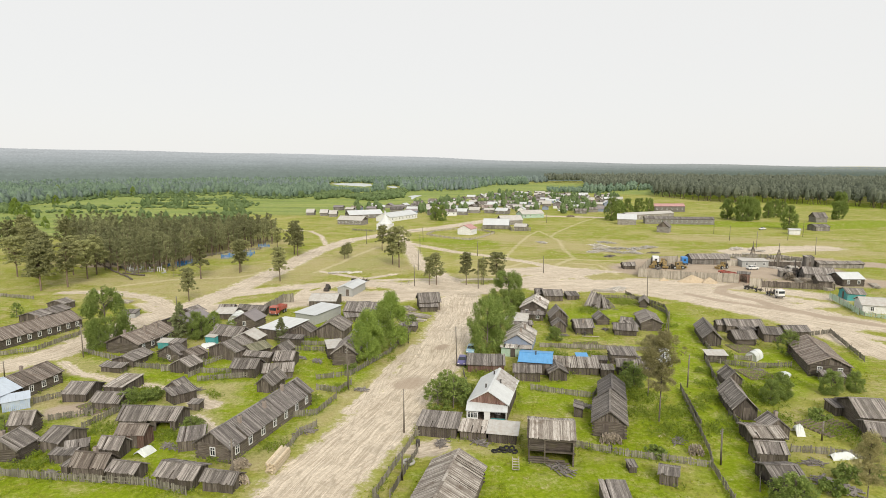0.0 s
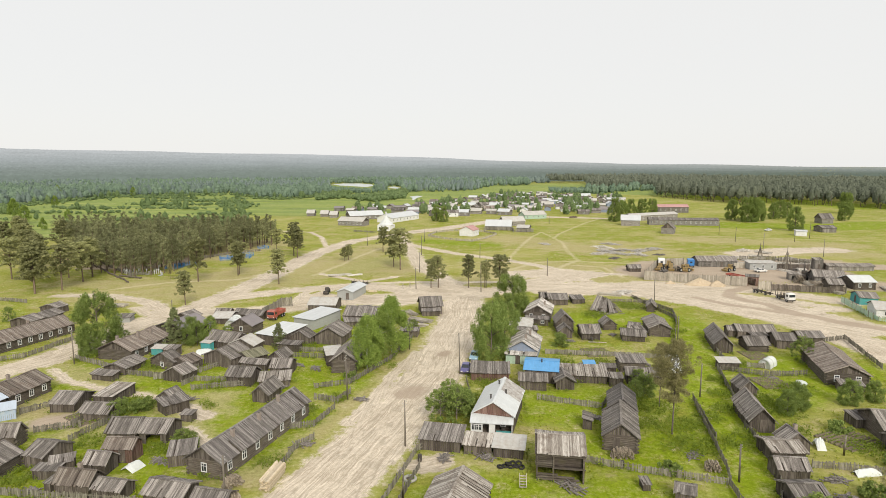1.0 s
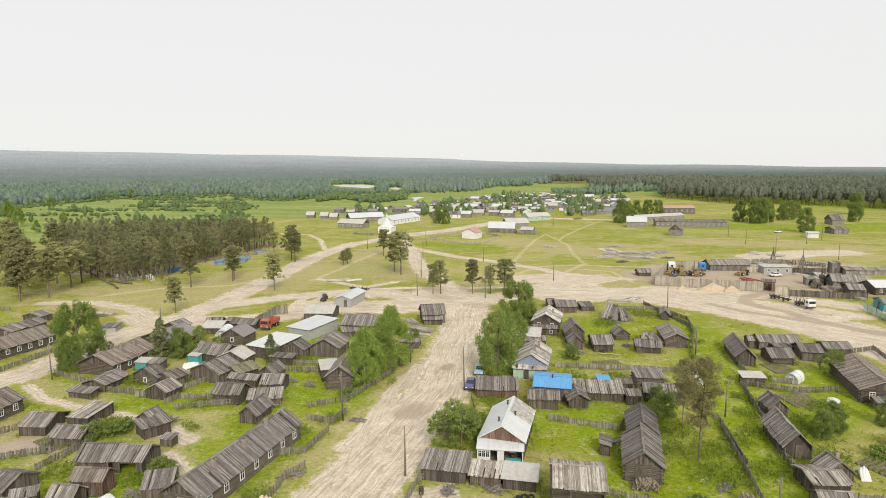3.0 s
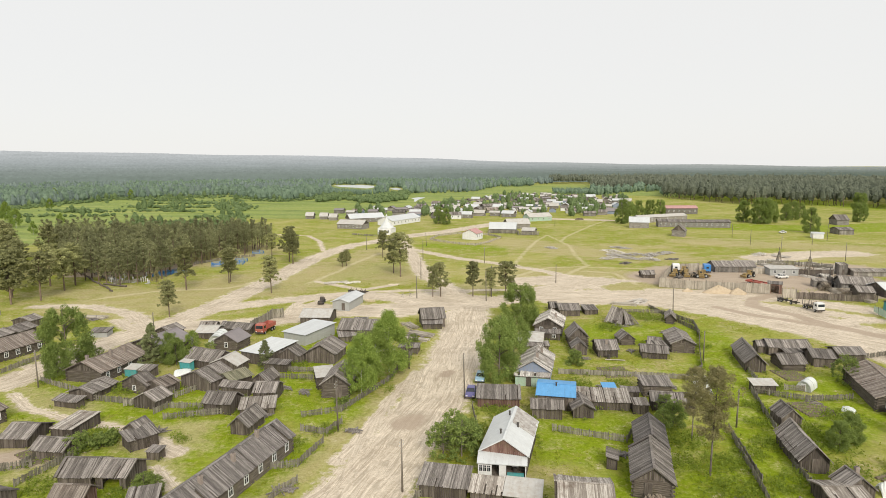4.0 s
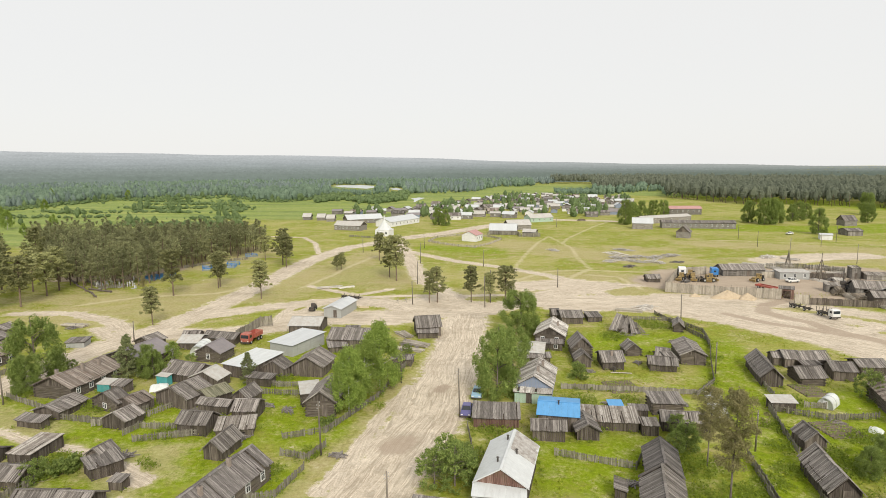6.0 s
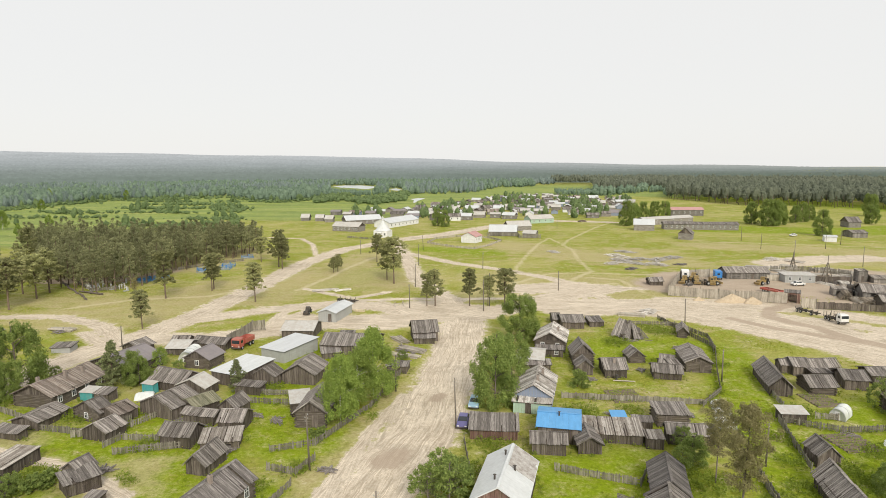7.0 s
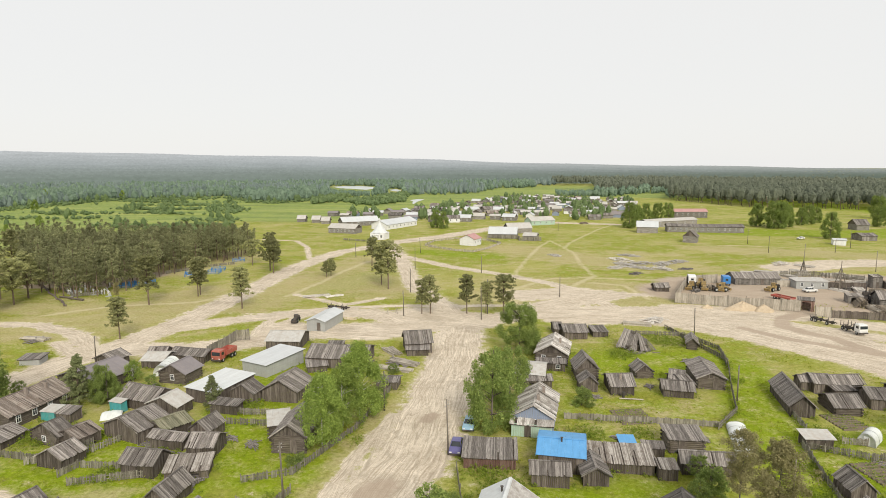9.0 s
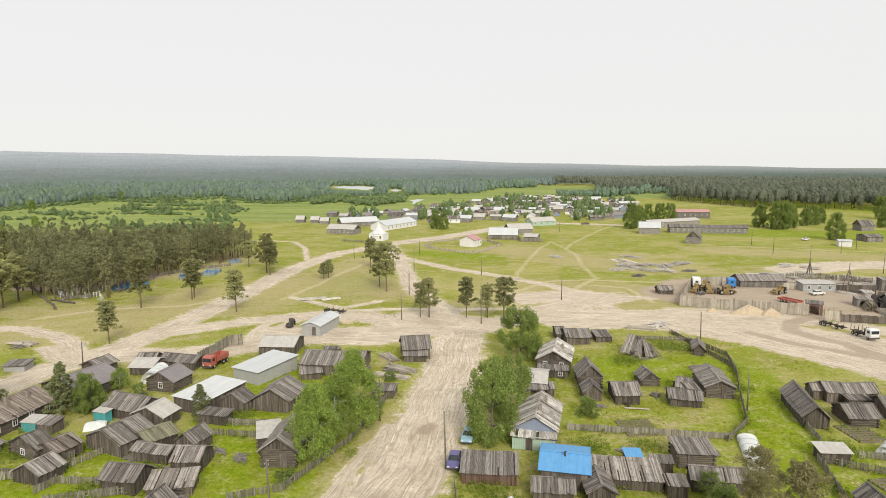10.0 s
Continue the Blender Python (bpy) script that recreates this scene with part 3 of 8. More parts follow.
    # crossing tyre tracks, wandering along the road
    for seed, wide, count in ((0.0, 0.2, 110.0), (7.3, 0.35, 80.0)):
        v3 = nt.nodes.new("ShaderNodeCombineXYZ")
        nt.links.new(calc(nt, "MULTIPLY", attr("across"), wide), v3.inputs[0])
        nt.links.new(calc(nt, "MULTIPLY", attr("along"), 0.03), v3.inputs[1])
        v3.inputs[2].default_value = seed
        flow = nt.nodes.new("ShaderNodeTexNoise")
        flow.inputs["Scale"].default_value, flow.inputs["Detail"].default_value, flow.inputs["Roughness"].default_value = 1.0, 2.5, 0.45
        nt.links.new(v3.outputs[0], flow.inputs["Vector"])
        tyre = sharp(nt, calc(nt, "SINE", calc(nt, "MULTIPLY", flow.outputs["Fac"], count), 0.0), 0.55, 0.95)
        tyre = calc(nt, "MULTIPLY", calc(nt, "MULTIPLY", tyre, sharp(nt, tufts, 0.4, 0.56)), 0.6)
        sand = blend(nt, tyre, sand, (0.33, 0.275, 0.205))
    sand = blend(nt, calc(nt, "MULTIPLY", sharp(nt, tufts, 0.53, 0.66), 0.4), sand, (0.68, 0.605, 0.5))
    sand = blend(nt, calc(nt, "MULTIPLY", sharp(nt, wide_dark, 0.55, 0.68), 0.5), sand, (0.3, 0.255, 0.195))
    tired = blend(nt, sharp(nt, tufts, 0.42, 0.6), (0.33, 0.33, 0.1), (0.5, 0.45, 0.25))
    col = blend(nt, calc(nt, "MULTIPLY", sharp(nt, calc(nt, "ADD", attr("sand"), ragged), 0.0, 0.5), 0.7), col, tired)
    verge = calc(nt, "ADD", ragged, calc(nt, "MULTIPLY", calc(nt, "SUBTRACT", tufts, 0.5), 2.4))
    col = blend(nt, sharp(nt, calc(nt, "ADD", attr("sand"), verge), 0.38, 0.72), col, sand)
    mud = ramp(nt, worn, (0.3, (0.24, 0.19, 0.14)), (0.5, (0.4, 0.325, 0.25)), (0.65, (0.54, 0.46, 0.37)))
    col = blend(nt, sharp(nt, calc(nt, "ADD", attr("mud"), ragged), 0.3, 0.8), col, mud)
    nt.links.new(col, b.inputs["Base Color"])
    bumped(nt, b, calc(nt, "ADD", fine, worn), 0.6, 0.12)
    return m


me.materials.append(ground_material())
ground = tagged(new("ground", me), "flat village ground with grass, dry patches and bare sand", "ground", kind="structure")
# the beaten part of the roads, laid just over the sheet
on_road = SAND > 0.95
rme = bpy.data.meshes.new("road")
keep = [q for q in quads if on_road[q[0]] and on_road[q[1]] and on_road[q[2]] and on_road[q[3]]]
used = sorted({i for q in keep for i in q})
where = {i: k for k, i in enumerate(used)}
rme.from_pydata([(PX[i], PY[i], PZ[i] + 0.004) for i in used], [], [tuple(where[i] for i in q) for q in keep])
for key, values in (("sand", SAND), ("mud", MUD), ("lush", LUSH), ("dry", DRY), ("wet", WET), ("path", TROD), ("along", ALONG), ("across", ACROSS)):
    rme.attributes.new(key, "FLOAT", "POINT").data.foreach_set("value", values[used].astype(np.float32))
rme.materials.append(MATS["village_ground"])
smooth_edges(rme)
tagged(new("road", rme), "pale rutted sandy village road", "road", kind="structure")

# ---- distant hills and river ----


def ridge(name, dist, rise, colour, label):
    """A long far ridge of treetops; rise: its height over eye level per distance, from west to east."""
    n = 1500
    rng = np.random.RandomState(int(dist))
    bump = rng.rand(n) ** 1.5 * 3.4
    bump[1::2] *= 0.45
    v, f_ = [], []
    for i in range(n):
        s = i / (n - 1)
        a = radians(-46 + 92 * s)
        h = 38 + dist * np.interp(s, np.linspace(0, 1, len(rise)), rise)
        h += bump[i] + dist * 0.0005 * (math.sin(i * 0.031 + dist) + math.sin(i * 0.013 + 2 * dist))
        v += [(dist * math.sin(a), dist * math.cos(a), -90), (dist * math.sin(a), dist * math.cos(a), h)]
        if i:
            f_.append((2 * i - 2, 2 * i, 2 * i + 1, 2 * i - 1))
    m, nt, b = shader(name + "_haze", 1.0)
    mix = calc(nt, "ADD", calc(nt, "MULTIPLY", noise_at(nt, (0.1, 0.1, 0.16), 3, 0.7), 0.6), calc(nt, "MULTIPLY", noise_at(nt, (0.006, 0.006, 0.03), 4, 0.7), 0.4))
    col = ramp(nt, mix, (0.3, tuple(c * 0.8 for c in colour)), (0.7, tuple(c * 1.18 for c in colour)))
    # painted haze thins towards the east, where the ridge colour is darkened
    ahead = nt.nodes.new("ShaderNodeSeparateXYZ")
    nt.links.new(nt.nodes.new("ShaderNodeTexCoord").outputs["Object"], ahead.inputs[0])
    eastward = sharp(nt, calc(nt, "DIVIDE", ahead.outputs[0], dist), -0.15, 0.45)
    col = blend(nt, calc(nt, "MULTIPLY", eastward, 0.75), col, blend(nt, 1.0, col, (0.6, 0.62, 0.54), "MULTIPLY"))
    # the ridge glows by emission, so its haze colour needs no lamp
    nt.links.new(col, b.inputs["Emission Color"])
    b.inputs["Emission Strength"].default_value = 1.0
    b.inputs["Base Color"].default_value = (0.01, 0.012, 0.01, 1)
    me = bpy.data.meshes.new(name)
    me.from_pydata(v, [], f_)
    me.materials.append(m)
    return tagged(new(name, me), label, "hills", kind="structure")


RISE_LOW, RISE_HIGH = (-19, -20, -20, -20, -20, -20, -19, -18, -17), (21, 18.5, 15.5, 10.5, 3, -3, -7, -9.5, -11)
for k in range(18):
    # each farther ridge gets a paler, bluer glow: haze put into colour
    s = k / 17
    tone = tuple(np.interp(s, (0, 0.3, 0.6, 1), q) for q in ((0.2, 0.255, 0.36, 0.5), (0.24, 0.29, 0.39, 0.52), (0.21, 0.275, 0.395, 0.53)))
    ridge("backdrop_hills", 1250 + 190 * k, [(a + (c - a) * s) / 1083 for a, c in zip(RISE_LOW, RISE_HIGH)], tone, "glowing wooded backdrop hills with haze painted paler by distance")


WATERS = []


def water(name, pts, label):
    WATERS.append(pts)
    me = mesh_of(name, [(x, y, 0.03) for x, y in pts], [tuple(range(len(pts)))], "sky_painted_water")
    tagged(new(name, me), label, "river", kind="structure")


water('water_bend', [(-286.1, 1063.7), (-274.3, 1104.4), (-245.0, 1102.8), (-213.7, 1060.0), (-196.7, 985.8), (-200.2, 942.4), (-227.4, 975.8), (-254.6, 999.8)], 'pale river bend between the woods')
water('water_upper', [(-165.0, 941.2), (-159.9, 973.1), (-142.6, 920.2), (-139.8, 882.1), (-152.0, 901.1)], 'narrow pale river reach among trees')
water('water_reach', [(-95.0, 681.3), (-88.9, 701.3), (-81.2, 695.6), (-81.6, 678.1), (-83.3, 653.4), (-81.8, 620.6), (-84.2, 625.0), (-88.3, 659.4)], 'pale river reach beside the village')

# ---- timber buildings ----
ROOFS = {"bleached": "roof_planks_bleached", "worn": "metal_worn", "old": "roof_planks", "dark": "roof_planks_dark", "brown": "roof_planks_brown", "moss": "roof_planks_moss", "patched": "roof_planks_patched", "pale": "metal_pale", "white": "metal_white",
         "galv": "metal_galv", "sky": "metal_sky", "blue": "metal_blue", "bluesheet": "metal_blue", "mauve": "metal_mauve", "rust": "metal_rust", "mint": "metal_mint"}
WALLS = {"log": "log_wall", "darklog": "dark_or_shade_timber", "board": "board_wall", "redboard": "red_boards", "white": "white_paint", "teal": "teal_paint", "mint": "mint_paint",
         "blueboard": "blue_grey_paint", "bluewhite": "pale_blue_paint", "panel": "panel_grey", "whitegable": "log_wall", "silverboard": "silver_or_hazed_wall"}
WALL_WORDS = {"log": "log", "darklog": "dark log", "board": "board", "redboard": "red-brown board", "white": "white", "teal": "teal", "mint": "pale green", "blueboard": "blue-grey board",
              "bluewhite": "pale blue", "panel": "grey panelled", "whitegable": "white", "silverboard": "silver-grey board"}
ROOF_WORDS = {"bleached": "bleached broken plank", "worn": "patched pale sheet", "old": "weathered grey plank", "dark": "dark weathered plank", "brown": "brown weathered plank", "moss": "mossy plank", "patched": "patched broken plank", "pale": "pale rusty metal", "white": "white sheet-metal",
              "galv": "galvanised metal", "sky": "pale blue metal", "blue": "bright blue metal", "bluesheet": "blue sheet", "mauve": "mauve metal", "rust": "dull red metal", "mint": "mint metal"}
dice = random.Random(7)


def slope_boards(pile, length, lo, hi, wide, ragged, gaps, sag, thick=0.045):
    """Boards down one roof slope: lo and hi are (y, z) of eave and top, along x."""
    n = max(2, round(length / wide))
    w = length / n
    dy, dz = hi[0] - lo[0], hi[1] - lo[1]
    run = math.hypot(dy, dz)
    uy, uz = dy / run, dz / run
    ny, nz = -uz, uy
    if nz < 0:
        ny, nz = -ny, -nz
    for i in range(n):
        if dice.random() < gaps:
            continue
        x0, x1 = -length / 2 + i * w + 0.004, -length / 2 + (i + 1) * w - 0.004
        lift = dice.uniform(0, 0.03) if ragged else 0.0
        out = (dice.uniform(-0.06, 0.06) - (0.2 if dice.random() < 0.05 else 0)) if ragged else 0.0
        short = dice.uniform(0.15, 0.7) * run if dice.random() < gaps else 0.0
        c = []
        for s in (0, 1):
            for x, e in ((x0, 0), (x1, 0), (x1, 1), (x0, 1)):
                y = lo[0] + uy * (-out + short) if e == 0 else hi[0]
                z = lo[1] + uz * (-out + short) if e == 0 else hi[1]
                d = -sag * math.sin(math.pi * (x + length / 2) / length)
                c.append(Vector((x, y + ny * (lift + thick * s), z + nz * (lift + thick * s) + d)))
        pile.hexa(c)


def log_ring(pile, lx, ly, top, course, ends=True):
    n = max(3, round(top / course))
    hgt, k = top / n, len(pile.v)
    rows = []
    for i in range(n):
        rows += [(i * hgt + 0.01, -0.05), (i * hgt + hgt * 0.3, 0.0), (i * hgt + hgt * 0.7, 0.0), ((i + 1) * hgt - 0.01, -0.05)]
    rows[0] = (-0.3, 0.0)
    for z, o in rows:
        pile.v += [Vector((a * (lx / 2 + o), b * (ly / 2 + o), z)) for a, b in ((-1, -1), (1, -1), (1, 1), (-1, 1))]
    for r in range(len(rows) - 1):
        for i in range(4):
            a, c = k + 4 * r + i, k + 4 * r + (i + 1) % 4
            pile.f.append((a, c, c + 4, a + 4))
    for sx in (-1, 1) if ends else ():
        for sy in (-1, 1):
            for i in range(n):
                z = (i + 0.5) * hgt
                if i % 2:
                    pile.box(sx * (lx / 2 + 0.1), sy * (ly / 2 - 0.11), z, 0.22, 0.2, hgt * 0.85)
                else:
                    pile.box(sx * (lx / 2 - 0.11), sy * (ly / 2 + 0.1), z, 0.2, 0.22, hgt * 0.85)


def board_side(pile, a, c, top_at, wide, lift=0.0):
    """Upright boards from a to c (x, y); top_at gives the height along the side from 0 to 1."""
    dx, dy = c[0] - a[0], c[1] - a[1]
    length = math.hypot(dx, dy)
    n = max(2, round(length / wide))
    ux, uy = dx / length, dy / length
    for i in range(n):
        s0, s1 = i / n + 0.012 / length, (i + 1) / n - 0.012 / length
        off = dice.uniform(0, 0.025)
        foot = lift - (0.3 if lift == 0 else 0) + (dice.uniform(0, 0.1) if lift == 0 else 0)
        z0, z1 = top_at(s0), top_at(s1)
        if max(z0, z1) <= foot + 0.02:
            continue
        q = []
        for inner in (0, 1):
            ox, oy = uy * (off - 0.05 * inner), -ux * (off - 0.05 * inner)
            q.append([Vector((a[0] + dx * s + ox, a[1] + dy * s + oy, z)) for s, z in ((s0, foot), (s1, foot), (s1, z1), (s0, z0))])
        pile.hexa(q[1] + q[0])


def welded(pile, name, material, drop_inner=True):
    """One connected mesh out of boxes that touch."""
    bm = bmesh.new()
    bm.from_mesh(pile.mesh(name, material))
    bmesh.ops.remove_doubles(bm, verts=bm.verts, dist=0.001)
    me = bpy.data.meshes.new(name)
    bm.to_mesh(me)
    bm.free()
    me.materials.append(MATS[material])
    return me


def window_meshes():
    """A casement: outer frame, mullion, transom and sill on one grid of cells, and its pane."""
    fr, pn = Pile(), Pile()
    xs, zs = [-0.56, -0.44, -0.03, 0.03, 0.44, 0.56], [-0.76, -0.62, 0.2, 0.25, 0.6, 0.72]
    for i in range(5):
        for k in range(5):
            if i in (0, 4) or k in (0, 4) or i == 2 or k == 2:
                fr.box((xs[i] + xs[i + 1]) / 2, 0, (zs[k] + zs[k + 1]) / 2, xs[i + 1] - xs[i], 0.08, zs[k + 1] - zs[k])
    pn.box(0, 0.005, 0, 0.94, 0.02, 1.3)
    return welded(fr, "window_frame", "white_paint"), pn.mesh("pane", "window_glass")


WINDOW_FRAME, WINDOW_PANE = window_meshes()


def simple(material, *boxes):
    p = Pile()
    for q in boxes:
        p.box(*q)
    return p.mesh("part", material)


_p = Pile()
_edge = [(-0.45 + 0.18 * i + d, y) for i in range(5) for d, y in ((0.012, -0.015), (0.02, -0.035), (0.16, -0.035), (0.168, -0.015))]
_p.prism(_edge + [(0.45, 0.03), (-0.45, 0.03)], 0, 1.9)
_p.v = [Vector((v.x, v.z, v.y)) for v in _p.v]
DOOR_MESH = _p.mesh("door", "board_wall")
BRICK_STACK = simple("brick", (0, 0, 0, 0.5, 0.5, 1.6), (0, 0, 0.72, 0.6, 0.6, 0.12), (0, 0, 0.86, 0.44, 0.44, 0.16))
# dark plate on the closed stack top, painted shade of a flue opening
FLUE_SHADE_PLATE = simple("dark_steel", (0, 0, 0, 0.3, 0.3, 0.03))
_p = Pile()
_p.tube((0, 0, -0.6), (0, 0, 0.75), 0.11, 0.11, 10)
_p.tube((0, 0, 0.82), (0, 0, 0.95), 0.2, 0.03, 10)
_p.tube((0, 0, 0.7), (0, 0, 0.84), 0.03, 0.03, 5)
FLUE_MESH = _p.mesh("flue", "dark_steel")
FOOTPRINTS = []


def add_windows(root, n, a, c, sill, eave):
    """n windows along the wall from a to c, seen from its right-hand side."""
    dx, dy = c[0] - a[0], c[1] - a[1]
    length = math.hypot(dx, dy)
    yaw = math.degrees(math.atan2(dy, dx))
    for i in range(n):
        s = (i + 0.5) / n
        x, y = a[0] + dx * s + dy / length * 0.06, a[1] + dy * s - dx / length * 0.06
        w = part("window", WINDOW_FRAME, root, at=pose(x, y, sill, 0, 0, yaw) @ Matrix.Diagonal((0.74, 1, min(0.85, 0.5 * eave / 1.4), 1)), label="white-framed window")
        part("pane", WINDOW_PANE, w)


def shell(name, x, y, yaw, L, W, e, r, mono, wall, roof, windows, chimneys, open_front, label, category):
    far = y > 260
    FOOTPRINTS.append((x, y, yaw, L, W))
    big = bool(windows) or L * W > 40
    kind = category or ("house" if big else "shed")
    text = label or f"{ROOF_WORDS[roof]}-roofed {WALL_WORDS[wall]} {kind}"
    if len(text.split()) < 4:
        text = "small old " + text
    root = thing(name if not category else category.replace(" ", "_"), x, y, 0, yaw, text, kind)
    if not category and not big:
        root.name = "shed"
        root.matrix_world = pose(x, y, 0, dice.uniform(-2.2, 2.2), dice.uniform(-2.2, 2.2), yaw + dice.uniform(-2, 2))
    metal = roof not in ("old", "dark", "brown", "moss", "patched", "bleached")
    wide = (0.9 if metal else 0.34 if roof == "bleached" else 0.16) * (2.0 if far else 1.0)
    over = 0.35 if L > 4 else 0.22
    lx, ly = L - 2 * over, W - 2 * over
    sag = 0.0 if metal else dice.uniform(0.03, 0.16) * min(1.5, L / 6)
    gaps = {"bleached": 0.06, "patched": 0.055, "old": 0.025, "dark": 0.018, "brown": 0.025, "moss": 0.02}.get(roof, 0)
    # roof
    rp = Pile()
    if mono:
        slope_boards(rp, L, (-W / 2, e), (W / 2, r), wide, not metal, gaps, sag)
        top = lambda yy: e + (r - e) * (yy + W / 2) / W - 0.06
    else:
        slope_boards(rp, L, (-W / 2, e), (0, r), wide, not metal, gaps, sag)
        slope_boards(rp, L, (W / 2, e), (0, r), wide, not metal, gaps, sag)
        n = max(1, round(L / 2.5))
        for i in range(n):
            xx = -L / 2 + (i + 0.5) * L / n
            rp.box(xx, 0, r + 0.07 - sag * math.sin(math.pi * (i + 0.5) / n), L / n + 0.03, 0.3, 0.05)
        for sx in (-1, 1):
            for sy in (-1, 1):
                m_ = math.hypot(W / 2, r - e)
                a, c = Vector((sx * (L / 2 + 0.03), sy * (W / 2 + 0.05), e - 0.05)), Vector((sx * (L / 2 + 0.03), 0, r + 0.02))
                rp.hexa([a + Vector((-0.02, 0, -0.07)), a + Vector((0.02, 0, -0.07)), c + Vector((0.02, 0, -0.07)), c + Vector((-0.02, 0, -0.07)),
                         a + Vector((-0.02, 0, 0.1)), a + Vector((0.02, 0, 0.1)), c + Vector((0.02, 0, 0.1)), c + Vector((-0.02, 0, 0.1))])
        top = lambda yy: e + (r - e) * (1 - abs(yy) / (W / 2)) - 0.06
    # added deck in dark colour, so gaps between the boards look shaded
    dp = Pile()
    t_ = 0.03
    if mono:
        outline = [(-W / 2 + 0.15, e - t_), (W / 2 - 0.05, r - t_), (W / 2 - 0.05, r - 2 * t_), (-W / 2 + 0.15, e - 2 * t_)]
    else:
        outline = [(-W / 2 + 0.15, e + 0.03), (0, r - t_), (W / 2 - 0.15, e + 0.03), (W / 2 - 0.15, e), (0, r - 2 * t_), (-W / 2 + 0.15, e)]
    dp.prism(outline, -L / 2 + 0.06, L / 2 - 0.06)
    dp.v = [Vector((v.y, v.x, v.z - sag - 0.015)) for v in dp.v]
    deck = part("roof", dp.mesh("roof", "dark_or_shade_timber"), root, ROOF_WORDS[roof] + " roof")
    tagged(part("sheeting" if metal else "planking", rp.mesh("planking", ROOFS[roof]), deck), kind="stuff")
    # walls
    wp = Pile()
    logs = wall in ("log", "darklog")
    eave = top(ly / 2) if not mono else min(top(-ly / 2), top(ly / 2))
    corners = {"f": ((-lx / 2, -ly / 2), (lx / 2, -ly / 2)), "p": ((lx / 2, -ly / 2), (lx / 2, ly / 2)), "b": ((lx / 2, ly / 2), (-lx / 2, ly / 2)), "n": ((-lx / 2, ly / 2), (-lx / 2, -ly / 2))}
    bw = 0.5 if far else 0.24
    if logs and not open_front:
        log_ring(wp, lx, ly, eave, 0.5 if far else 0.25, not far)
    gable = Pile()
    for side, (a, c) in corners.items():
        at = lambda s, a=a, c=c: top(a[1] + (c[1] - a[1]) * s)
        if logs and not open_front:
            if side in "pn" or mono:
                board_side(gable, a, c, at, bw, eave)
            continue
        if open_front and side == "f":
            k = 0.22
            q1, q2 = (a[0] + (c[0] - a[0]) * k, a[1]), (a[0] + (c[0] - a[0]) * 0.8, a[1])
            board_side(wp, a, q1, lambda s: top(-ly / 2), bw)
            board_side(wp, q2, c, lambda s: top(-ly / 2), bw)
            board_side(wp, q1, q2, lambda s: top(-ly / 2), bw, top(-ly / 2) - 0.45)
            continue
        board_side(wp, a, c, at if (side in "pn" or mono) else (lambda s, a=a: top(a[1])), bw)
    if wall not in ("log", "darklog", "white", "panel", "whitegable"):
        for sx in (-1, 1):
            for sy in (-1, 1):
                wp.box(sx * lx / 2, sy * ly / 2, (top(sy * ly / 2) - 0.3) / 2, 0.14, 0.14, top(sy * ly / 2) + 0.24)
    # far log and board walls swap to a paler material: painted haze
    tagged(part("wall", wp.mesh("wall", "silver_or_hazed_wall" if far and wall in ("log", "board") else WALLS[wall]), root), kind="" if logs and not open_front else "stuff")
    if gable.v:
        tagged(part("gable", gable.mesh("gable", "board_wall"), root, "weathered grey gable boards"), kind="stuff")
    if wall == "whitegable":
        gp = Pile()
        a, c = corners["n"]
        board_side(gp, (a[0] - 0.04, a[1]), (c[0] - 0.04, c[1]), lambda s: top(a[1] + (c[1] - a[1]) * s), 0.24, e - 0.1)
        tagged(part("gable", gp.mesh("gable", "red_boards"), root, "brown weathered gable boards"), kind="stuff")
    for side, n in windows.items():
        a, c = corners[side]
        add_windows(root, n, a, c, eave * 0.56, eave)
    if not far and not windows and not open_front and not category == "warehouse":
        side = "f" if (mono or dice.random() < 0.6) else "n"
        a, c = corners[side]
        s = dice.uniform(0.3, 0.7)
        dx, dy = c[0] - a[0], c[1] - a[1]
        ln = math.hypot(dx, dy)
        if ln > 1.6 and top(a[1] + dy * s) > 1.7:
            k = min(1.0, (top(a[1] + dy * s) - 0.15) / 1.95)
            part("door", DOOR_MESH, root, at=pose(a[0] + dx * s + dy / ln * 0.07, a[1] + dy * s - dx / ln * 0.07, 0, 0, 0, math.degrees(math.atan2(dy, dx))) @ Matrix.Diagonal((1, 1, k, 1)))
    for i in range(chimneys):
        cx = (-0.5 + (i + 0.5) / chimneys) * L * 0.8
        cy = dice.uniform(0.05, 0.2) * W * dice.choice((-1, 1)) if not mono else 0
        z = (r - (r - e) * abs(cy) / (W / 2)) if not mono else (e + r) / 2
        if roof in ("white", "blue") or category == "porch":
            part("flue", FLUE_MESH, root, "dark metal flue pipe", at=pose(cx, cy, z + 0.1) @ Matrix.Diagonal((1, 1, 0.62, 1)))
        else:
            ch = part("chimney", BRICK_STACK, root, "brick chimney", at=pose(cx, cy, z + 0.15) @ Matrix.Diagonal((0.85, 0.85, 0.8, 1)))
            part("chimney_hole", FLUE_SHADE_PLATE, ch, at=pose(0, 0, 0.95))
    return root


def house(x, y, yaw, L, W, e, r, wall="board", roof="old", windows={}, chimneys=0, open_front=False, label="", category=""):
    return shell("house", x, y, yaw, L, W, e, r, False, wall, roof, windows, chimneys, open_front, label, category)


def lean(x, y, yaw, L, W, e, r, wall="board", roof="old", windows={}, chimneys=0, open_front=False, label="", category=""):
    return shell("shed", x, y, yaw, L, W, e, r, True, wall, roof, windows, chimneys, open_front, label, category or ("warehouse" if roof == "galv" else "shed"))


